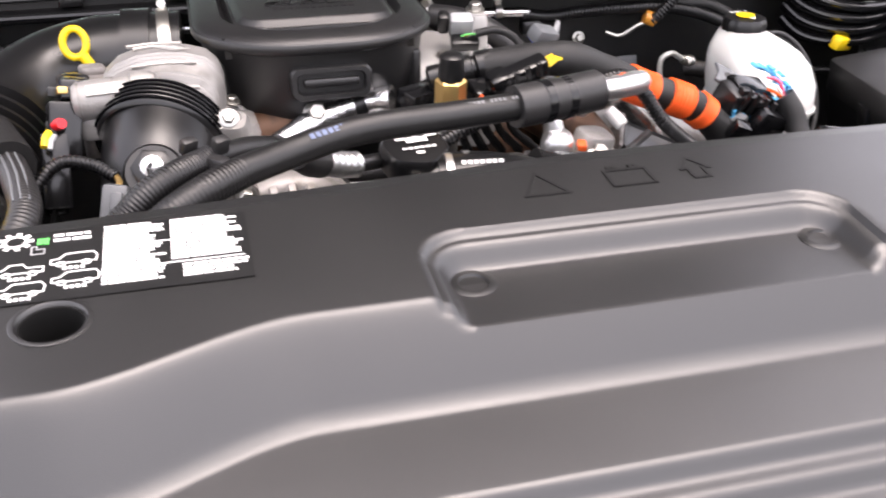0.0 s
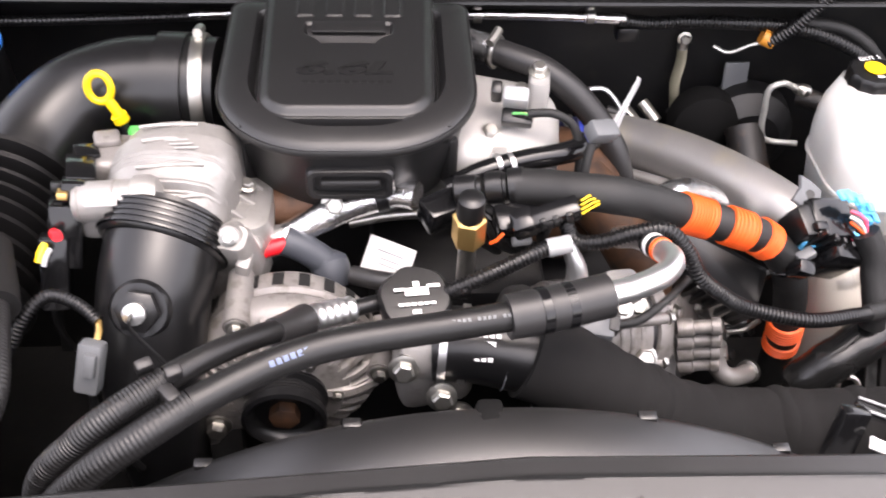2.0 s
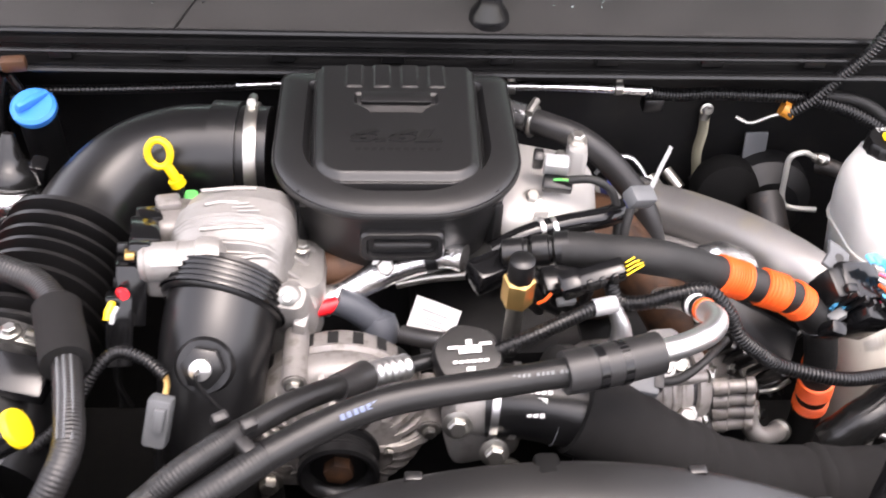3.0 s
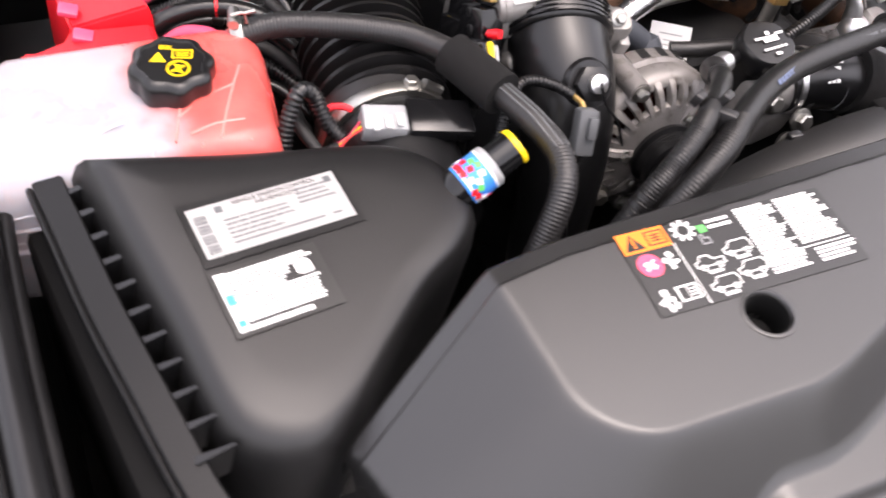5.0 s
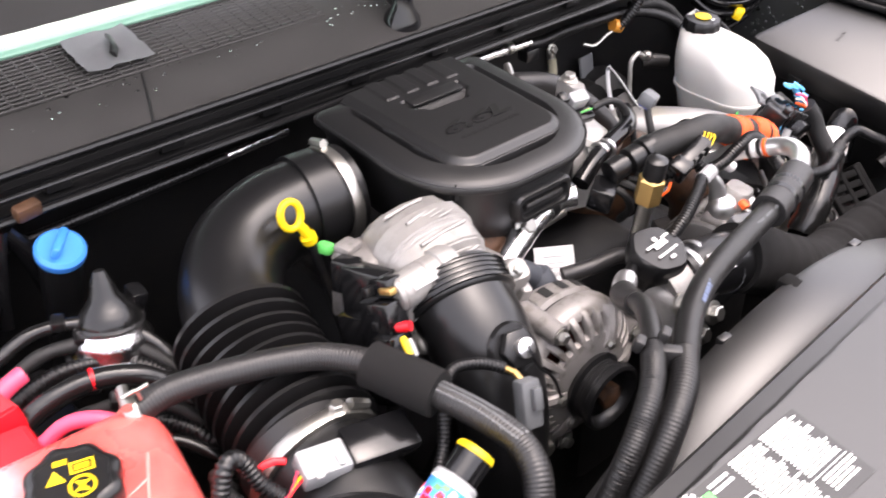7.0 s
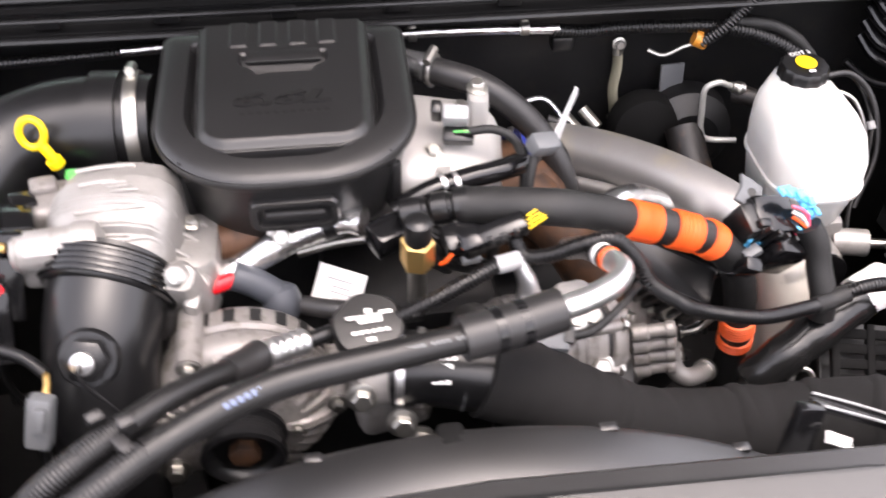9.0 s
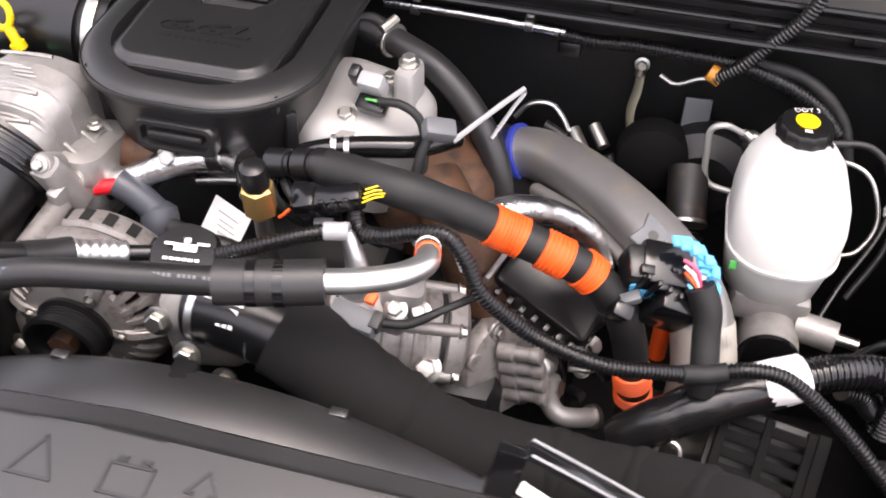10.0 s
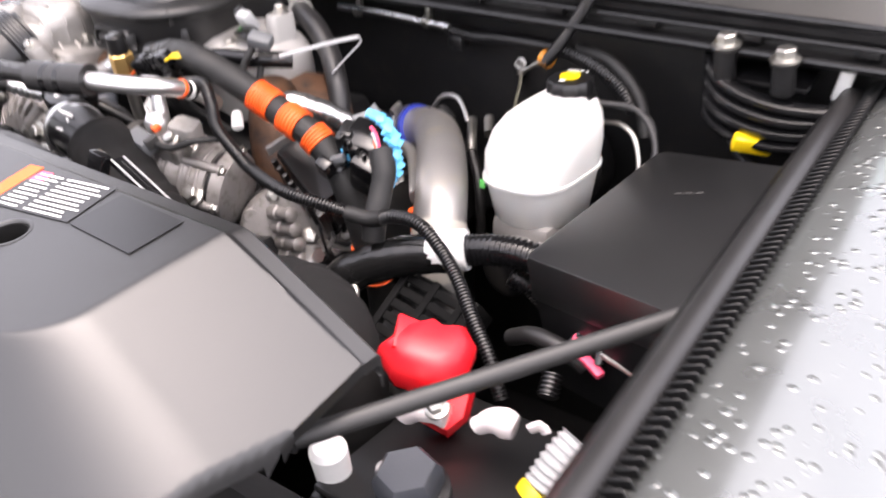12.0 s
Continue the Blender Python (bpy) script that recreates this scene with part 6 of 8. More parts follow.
    stack("casting", pose(0.146, 0.952, 0.916, 42, 10, -20), [(-0.024, -0.036), (0.022, -0.030), (0.014, 0.036), (-0.010, 0.036)], [(-0.012, 1, 1), (0.006, 1, 1), (0.010, 0.88, 0.92)], M_DULL, k)
    q = pose(0.146, 0.952, 0.916, 42, 10, -20)
    for px, py in ((0.003, 0.028), (-0.014, -0.024), (0.013, -0.022), (-0.006, -0.002), (0.009, 0.006)):
        lathe("boss", q @ Vector((px, py, 0.006)), q.to_3x3() @ Vector((0, 0, 1)), [(0.009, 0), (0.009, 0.006), (0.007, 0.008)], M_DULL, k, seg=14)
        bolt(q @ Vector((px, py, 0.013)), q.to_3x3() @ Vector((0, 0, 1)), 0.005, k)
    bolt((0.1593, 0.8978, 0.9821), (0.1, -0.7, 0.7), 0.011, k)
    tube("post", [(0.162, 0.912, 0.968), (0.160, 0.925, 0.945), (0.158, 0.94, 0.925)], 0.013, M_DULL, k, seg=14)
    p = thing("injection_pump", (0.23, 1.03, 0.8), "dull cast pump with short stubs and a steel elbow", "pump")
    d = Vector((0.75, -0.55, 0.25)).normalized()
    c0 = Vector((0.200, 1.006, 0.902))
    lathe("body", c0, d, [(0.036, -0.065), (0.053, -0.055), (0.056, 0), (0.056, 0.010), (0.062, 0.012), (0.062, 0.019)], M_DULL, p, seg=40)
    # black ring painted in as the shade of the crevice at the flange
    lathe("seam", c0, d, [(0.056, 0.018), (0.0635, 0.0185), (0.0635, 0.0225), (0.056, 0.023)], M_INK, p, seg=40)
    lathe("face", c0, d, [(0.060, 0.022), (0.062, 0.023), (0.062, 0.034), (0.058, 0.040), (0.036, 0.044), (0.014, 0.042)], M_DULL, p, seg=40)
    x, y, z = axes(d)
    for i in range(8):
        th = 2 * math.pi * i / 8 + 0.2
        u = x * math.cos(th) + y * math.sin(th)
        lathe("boss", c0 + d * 0.030 + u * 0.052, d, [(0.011, -0.03), (0.011, 0.010), (0.009, 0.012)], M_DULL, p, seg=14)
        if i % 2:
            bolt(c0 + d * 0.042 + u * 0.052, d, 0.006, p)
    for i in range(4):
        q = c0 + d * 0.040 + Vector((0.004 * i, -0.012, 0.034 - 0.021 * i))
        lathe("stub", q, (0.95, -0.14, 0.22), [(0.0105, -0.01), (0.0105, 0.006), (0.0080, 0.008), (0.0080, 0.026), (0.0098, 0.027), (0.0098, 0.036), (0.006, 0.038)], M_DULL, p, seg=14)
        box("web", q + Vector((0.0, 0.004, -0.0105)), (0.030, 0.012, 0.004), M_DULL, p, rot=(0, -18, -12), bevel=0.001)
    lathe("nut", (0.268, 0.990, 0.912), (0.4, -0.6, 0.6), [(0.011, -0.010), (0.011, 0.008), (0.007, 0.010)], M_STEEL, p, seg=6)
    lathe("nut", (0.286, 0.982, 0.892), (1, -0.3, 0.4), [(0.010, -0.006), (0.010, 0.006)], M_STEEL, p, seg=6)
    tube("elbow_pipe", [(0.278, 0.985, 0.905), (0.279, 0.978, 0.888), (0.284, 0.970, 0.874), (0.296, 0.966, 0.866), (0.314, 0.974, 0.858), (0.332, 0.990, 0.846)], 0.0110, M_PIPE, p, "dull steel elbow", seg=16)
    lathe("elbow_end", (0.330, 0.988, 0.848), (0.6, 0.55, -0.4), [(0.011, -0.004), (0.014, -0.003), (0.014, 0.004), (0.011, 0.005)], M_STEEL, p)
    tube("thin_pipe", [(0.295, 1.005, 0.900), (0.318, 1.010, 0.898), (0.334, 1.012, 0.912)], 0.0032, M_STEEL, p, seg=8)
    tube("loop_wire", [(0.295, 1.01, 0.90), (0.325, 1.02, 0.90), (0.340, 1.03, 0.87)], 0.004, M_BLACK, p, seg=8)
    v = thing("valley_castings", (0.20, 0.98, 0.93), "jumble of small cast lugs, bolts and dark wires", "castings")
    rng = random.Random(12)
    for k in range(22):
        at = (0.235 + 0.09 * rng.random(), 1.010 + 0.05 * rng.random(), 0.850 + 0.05 * rng.random())
        ax = (rng.uniform(-0.6, 0.6), -0.6, rng.uniform(0.1, 0.9))
        rr = 0.006 + 0.007 * rng.random()
        if k % 3 == 0:
            lathe("lug", at, ax, [(rr, -0.02), (rr, 0.006), (rr * 0.8, 0.008)], (M_DULL, M_DARK)[k % 2], v, seg=14)
        elif k % 3 == 1:
            box("web", at, (0.030 + 0.02 * rng.random(), 0.018, 0.005), (M_DARK, M_DULL)[k % 2], v, rot=(rng.uniform(-40, 40), rng.uniform(-60, 60), rng.uniform(-40, 40)), bevel=0.0015)
        else:
            bolt(at, ax, rr * 0.7, v)
    for k in range(5):
        x0 = 0.225 + 0.020 * k
        tube("dark_wire", [(x0, 1.04, 0.90), (x0 + 0.008, 1.03, 0.94), (x0 + 0.02, 1.025, 0.965), (x0 + 0.040, 1.035, 0.955 + 0.006 * k)], 0.0036, M_BLACK, v, seg=8)
    e = thing("cream_plug", (0.272, 1.02, 0.93), "small cream plastic plug on thin wires", "plug")
    box("plug", (0.276, 1.000, 0.945), (0.012, 0.014, 0.024), M_SLEEVE, e, rot=(20, 20, 10), bevel=0.002)
    tube("wire", [(0.270, 1.002, 0.958), (0.262, 1.005, 0.985), (0.250, 1.01, 1.00)], 0.0020, M_BLACK, e, seg=6)
    tube("wire", [(0.281, 0.998, 0.932), (0.290, 0.995, 0.905), (0.294, 1.0, 0.88)], 0.0020, M_BLACK, e, seg=6)
    g = thing("ribbed_cover", (0.27, 1.03, 0.95), "black ribbed plastic cover beside the harness", "cover")
    mm = pose(0.262, 1.018, 0.992, 24, 22, -16)
    stack("shell", mm, rounded(0.120, 0.052, 0.008), [(-0.03, 1, 1), (0.010, 0.97, 0.97), (0.014, 0.93, 0.90), (0.011, 0.86, 0.80)], M_BLACK, g)
    for k in range(7):
        box("rib", mm @ Vector((-0.046 + 0.0155 * k, -0.033, -0.008)), (0.006, 0.008, 0.044), M_BLACK, g, rot=(24, 22, -16), bevel=0.001)
    box("end_plate", mm @ Vector((-0.063, -0.004, -0.004)), (0.006, 0.058, 0.054), M_DULL, g, rot=(24, 22, -16), bevel=0.002)
    for k in range(3):
        box("tooth", mm @ Vector((0.055, -0.026 + 0.018 * k, -0.022)), (0.016, 0.012, 0.044), M_BLACK, g, rot=(24, 22, -16), bevel=0.002)


engine_bits()


def turbo():
    t = thing("turbo_shield", (0.1, 1.14, 0.95), "heat-browned iron turbo housing", "turbo housing")
    lathe("dome", (0.105, 1.15, 1.0), (0.1, -0.35, 1), [(0.075, -0.04), (0.078, 0.0), (0.068, 0.03), (0.045, 0.048), (0.015, 0.055)], M_RUST, t, seg=32)
    tube("down_pipe", [(0.115, 1.095, 1.055), (0.155, 1.050, 1.030), (0.186, 1.025, 0.985), (0.202, 1.030, 0.920), (0.215, 1.05, 0.82)], 0.033, M_RUST, t, seg=24)
    tube("foil_pipe", [(0.185, 1.035, 1.070), (0.214, 1.059, 1.066), (0.249, 1.097, 1.036), (0.288, 1.117, 1.0), (0.31, 1.12, 0.95)], 0.016, M_FOIL, t, "foil-wrapped pipe", seg=16, wobble=0.12)
    tube("cross_tube", [(-0.26, 1.045, 1.055), (-0.20, 1.05, 1.06), (-0.14, 1.055, 1.06)], 0.022, M_RUST, t, seg=20)
    bolt((-0.152, 1.026, 1.082), (0, -0.8, 0.5), 0.010, t)
    m = thing("intake_manifold", (0.04, 1.15, 1.05), "smooth pale cast aluminium intake manifold beside the lid", "manifold")
    stack("casting", pose(0.022, 1.148, 1.080, 8, 8, -6), rounded(0.150, 0.150, 0.045, 8), [(-0.06, 1, 1), (-0.010, 1, 1), (0.012, 0.97, 0.97), (0.026, 0.88, 0.86), (0.034, 0.70, 0.66)], M_PALE, m)
    stack("boss", pose(0.070, 1.164, 1.06, 0, 0, -8), rounded(0.024, 0.044, 0.008), [(0, 1, 1), (0.082, 0.96, 0.96), (0.088, 0.85, 0.9)], M_PALE, m)
    bolt((0.069, 1.168, 1.150), (0, -0.2, 1), 0.008, m)
    bolt((0.050, 1.160, 1.132), (0, -0.2, 1), 0.006, m)
    bolt((0.014, 1.112, 1.108), (0, -0.4, 1), 0.008, m)
    box("pressure_sensor", (0.040, 1.128, 1.142), (0.028, 0.018, 0.030), M_LGREY, m, rot=(30, 0, -10), bevel=0.004, label="light grey pressure sensor")
    box("sensor_window", (0.040, 1.120, 1.148), (0.014, 0.004, 0.008), M_WHITE, m, rot=(30, 0, -10), bevel=0.001)
    box("sensor_plug", (0.042, 1.118, 1.124), (0.034, 0.018, 0.014), M_BLACK, m, rot=(30, 0, -10), bevel=0.003)
    box("side_plug", (0.020, 1.136, 1.146), (0.012, 0.016, 0.026), M_BLACK, m, rot=(30, 0, -10), bevel=0.003)
    for k, mat in enumerate((M_GREEN, M_ORANGE, M_WHITE)):
        tube("core", [(0.036 + 0.004 * k, 1.114, 1.133), (0.044 + 0.004 * k, 1.110, 1.136), (0.054, 1.108, 1.136)], 0.0014, mat, m, seg=6)
    tube("sensor_wire", [(0.052, 1.109, 1.136), (0.078, 1.104, 1.140), (0.100, 1.098, 1.128), (0.108, 1.085, 1.10), (0.108, 1.07, 1.06)], 0.0048, M_TAPE, m)
    h = thing("breather_hose", (0.05, 1.07, 1.1), "black pipe held by a steel clip", "hose")
    tube("pipe", [(-0.035, 1.045, 1.085), (0.0, 1.055, 1.10), (0.045, 1.068, 1.105), (0.10, 1.085, 1.105), (0.135, 1.12, 1.10)], 0.012, M_GLOSS, h, seg=16)
    for dx in (-0.007, 0.007):
        lathe("clip_band", (0.024 + dx, 1.0622, 1.1035), (1, 0.28, 0.05), [(0.0115, -0.003), (0.0138, -0.0025), (0.0138, 0.0025), (0.0115, 0.003)], M_ALU, h)
    box("clip_tab", (0.020, 1.080, 1.106), (0.016, 0.030, 0.002), M_PALE, h, rot=(-10, 0, -14), bevel=0.001)
    v = thing("vacuum_hose", (0.12, 1.2, 1.08), "black rubber hose curving down behind the manifold", "hose")
    tube("hose", [(0.0, 1.265, 1.125), (0.045, 1.235, 1.128), (0.09, 1.215, 1.118), (0.135, 1.195, 1.085), (0.17, 1.17, 1.04), (0.185, 1.15, 0.98), (0.185, 1.14, 0.90)], 0.016, M_RUBBER, v, seg=18)
    tube("foil_end", [(-0.012, 1.275, 1.122), (0.008, 1.26, 1.126), (0.026, 1.247, 1.128)], 0.0185, M_FOIL, v, "foil-wrapped end", seg=18, wobble=0.1)
    hose_clamp("spring_clamp", (0.03, 1.244, 1.128), (1, -0.6, 0.05), 0.018, 0.004, v)


turbo()


def charge_pipe():
    t = thing("charge_pipe", (0.33, 1.15, 0.9), "dull aluminium charge pipe with pale stains and a blue coupling", "pipe")
    pts = [(0.160, 1.330, 0.925), (0.195, 1.328, 0.938), (0.240, 1.300, 0.950), (0.290, 1.248, 0.964), (0.340, 1.190, 0.972), (0.388, 1.130, 0.970), (0.424, 1.078, 0.948), (0.440, 1.045, 0.890), (0.442, 1.035, 0.80), (0.44, 1.03, 0.70)]
    tube("pipe", pts, 0.035, M_PIPE, t, seg=40)
    tube("blue_coupling", [(0.105, 1.335, 0.90), (0.140, 1.332, 0.915), (0.176, 1.330, 0.931)], 0.038, M_NAVY, t, "blue silicone coupling", seg=32)
    hose_clamp("band_clamp", (0.165, 1.331, 0.927), (0.85, -0.05, 0.4), 0.040, 0.008, t)
    tube("clamp_band", [(0.180, 1.330, 0.933), (0.186, 1.329, 0.936)], 0.0405, M_DEEPBLUE, t, seg=32, step=0.004)
    tube("pale_sleeve", [(0.428, 1.072, 0.942), (0.436, 1.055, 0.915), (0.440, 1.045, 0.890), (0.442, 1.035, 0.80)], 0.0358, M_SLEEVE, t, seg=36)
    tube("lower_rail", [(0.215, 1.262, 0.930), (0.270, 1.215, 0.942), (0.325, 1.155, 0.948), (0.368, 1.105, 0.945)], 0.017, M_PIPE, t, seg=20, flat=0.6)
    s = thing("fuel_lines", (0.28, 1.38, 1.0), "small steel and rubber lines behind the pipe", "lines")
    tube("steel_loop", [(0.160, 1.395, 0.945), (0.178, 1.398, 0.968), (0.206, 1.400, 0.972), (0.224, 1.395, 0.958), (0.236, 1.388, 0.940)], 0.0036, M_ALU, s, seg=8)
    tube("fitting", [(0.242, 1.395, 0.940), (0.262, 1.365, 0.925), (0.276, 1.345, 0.910)], 0.009, M_STEEL, s, seg=10)
    tube("fitting", [(0.268, 1.405, 0.945), (0.286, 1.380, 0.930)], 0.009, M_STEEL, s, seg=10)
    for k in range(3):
        tube("rubber_line", [(0.276 + 0.018 * k, 1.345 + 0.03 * k, 0.910 + 0.012 * k), (0.300 + 0.018 * k, 1.325 + 0.03 * k, 0.88), (0.315 + 0.016 * k, 1.31 + 0.03 * k, 0.84), (0.322 + 0.014 * k, 1.30 + 0.03 * k, 0.77)], 0.008, M_RUBBER, s)
    tube("fitting", [(0.205, 1.36, 0.965), (0.235, 1.352, 0.955)], 0.007, M_DARK, s, seg=10)


charge_pipe()


# ---- wiring ----
def harness():
    t = thing("main_harness", (0.2, 0.99, 1.0), "tape-wrapped wiring harness with bands of orange conduit", "wiring harness")
    pts = [(0.030, 0.998, 1.128), (0.060, 0.990, 1.132), (0.085, 0.980, 1.137), (0.120, 0.975, 1.136), (0.162, 0.984, 1.118), (0.217, 0.995, 1.090), (0.262, 0.994, 1.074), (0.298, 0.998, 1.054), (0.332, 0.998, 1.018), (0.352, 1.000, 0.965), (0.362, 1.004, 0.915), (0.370, 1.011, 0.865), (0.372, 1.01, 0.78)]
    tube("wrapped_loom", pts, 0.0185, M_TAPE, t, seg=22, step=0.007, wobble=0.05)
    path, _ = spline(pts, 0.004)

    def band(a, b):
        sec = [p for p in path if a(p) and b(p)]
        bm = bmesh.new()
        tube_into(bm, [sec[0], sec[len(sec) // 2], sec[-1]], 0.0198, seg=24, rib=0.0016, pitch=0.0042)
        part("orange_band", bm, M_ORANGE, t, "orange convoluted conduit")
    band(lambda p: 0.195 < p.x < 0.232, lambda p: p.z > 1.0)
    band(lambda p: 0.246 < p.x < 0.278, lambda p: p.z > 1.0)
    band(lambda p: 0.288 < p.x < 0.306, lambda p: p.z > 1.0)
    band(lambda p: p.x > 0.3, lambda p: 0.898 < p.z < 0.926)
    band(lambda p: p.x > 0.3, lambda p: 0.868 < p.z < 0.888)
    b = thing("harness_clip", (0.325, 0.985, 1.03), "black plastic harness clip", "clip")
    box("clip", (0.334, 0.972, 1.035), (0.020, 0.016, 0.026), M_GLOSS, b, rot=(30, 20, 0), bevel=0.003)
    lathe("strap", (0.330, 0.997, 1.022), (0.45, 0.0, -0.9), [(0.019, -0.003), (0.0205, -0.002), (0.0205, 0.002), (0.019, 0.003)], M_GLOSS, b)
    c = thing("harness_connectors", (0.05, 0.98, 1.12), "row of black plugs with yellow wires", "connectors")
    for at, size, rot in (((0.052, 0.950, 1.130), (0.066, 0.020, 0.022), (20, -18, 6)), ((0.030, 0.948, 1.124), (0.022, 0.024, 0.026), (20, -18, 6)), ((0.030, 0.972, 1.108), (0.05, 0.03, 0.022), (20, 0, 10)), ((-0.045, 1.000, 1.095), (0.04, 0.03, 0.03), (10, 0, 30))):
        box("plug", at, size, M_GLOSS, c, rot=rot, bevel=0.004)
    for k in range(4):
        box("plug_rib", (0.036 + 0.012 * k, 0.940, 1.126 + 0.004 * k), (0.006, 0.004, 0.018), M_BLACK, c, rot=(20, -18, 6), bevel=0.001)
    d = Vector((1, -0.12, 0.22))
    for x, ln, rr in ((-0.030, 0.026, 0.015), (0.0, 0.020, 0.0165), (0.022, 0.018, 0.018)):
        lathe("round_connector", (x, 1.002 - 0.12 * x, 1.116 + 0.22 * (x + 0.03)), d, [(rr * 0.7, -0.002), (rr, 0), (rr, ln * 0.8), (rr * 0.86, ln * 0.85), (rr * 0.86, ln)], M_BLACK, c, seg=22)
    for k in range(4):
        tube("yellow_wire", [(0.084, 0.944 + 0.004 * k, 1.139 + 0.002 * k), (0.092, 0.946 + 0.005 * k, 1.144 + 0.001 * k), (0.102, 0.954 + 0.004 * k, 1.143)], 0.0010, M_YELLOW, c, seg=6)
    tube("copper_wire", [(0.012, 0.945, 1.114), (0.006, 0.942, 1.108), (0.0, 0.946, 1.10)], 0.0018, M_ORANGE, c, seg=6)
    for k in range(5):
        tube("wire", [(-0.03 + 0.015 * k, 1.0, 1.10), (-0.02 + 0.02 * k, 0.985, 1.09), (0.0 + 0.015 * k, 0.99, 1.06), (0.02 + 0.02 * k, 1.02, 1.02)], 0.005, M_TAPE, c, seg=8, wobble=0.2)
    w = thing("corrugated_conduit", (0.3, 0.92, 1.05), "thin black corrugated conduit winding over the engine", "conduit")
    tube("conduit", [(-0.045, 0.895, 1.085), (-0.01, 0.902, 1.098), (0.03, 0.917, 1.108), (0.055, 0.93, 1.110)], 0.0065, M_BLACK, w, seg=12, rib=0.0014, pitch=0.0042)
    tube("conduit", [(0.072, 0.958, 1.118), (0.082, 0.945, 1.104), (0.105, 0.938, 1.108), (0.135, 0.937, 1.120), (0.166, 0.937, 1.124), (0.188, 0.928, 1.105), (0.204, 0.918, 1.080), (0.232, 0.917, 1.055), (0.262, 0.916, 1.036), (0.323, 0.908, 1.026), (0.380, 0.924, 1.014), (0.425, 0.945, 1.000), (0.460, 0.951, 1.010), (0.497, 0.953, 1.008), (0.535, 0.945, 0.988), (0.570, 0.928, 0.968), (0.605, 0.905, 0.945), (0.640, 0.885, 0.920), (0.665, 0.870, 0.885)],
         0.0068, M_BLACK, w, seg=12, rib=0.0014, pitch=0.0042)
    tube("tape_joint", [(0.400, 0.933, 1.007), (0.425, 0.945, 1.000), (0.445, 0.949, 1.005)], 0.0095, M_TAPE, w, wobble=0.15)
    tube("tee", [(0.052, 0.928, 1.110), (0.075, 0.932, 1.112)], 0.009, M_LGREY, w, seg=12)
    tube("tee_leg", [(0.072, 0.932, 1.110), (0.082, 0.925, 1.09), (0.085, 0.922, 1.07)], 0.011, M_ALU, w, seg=12, taper=(0.007, 0.012))
    lathe("tee_dome", (0.086, 0.914, 1.066), (0.1, -0.3, 1), [(0.016, -0.02), (0.0175, -0.006), (0.0175, 0.002), (0.013, 0.010), (0.006, 0.013)], M_ALU, w, seg=24)
    lathe("white_end", (0.176, 0.974, 1.066), (0.5, -0.5, -0.6), [(0.007, -0.010), (0.008, 0.0), (0.008, 0.012), (0.006, 0.014)], M_WHITE, w, seg=14)


harness()


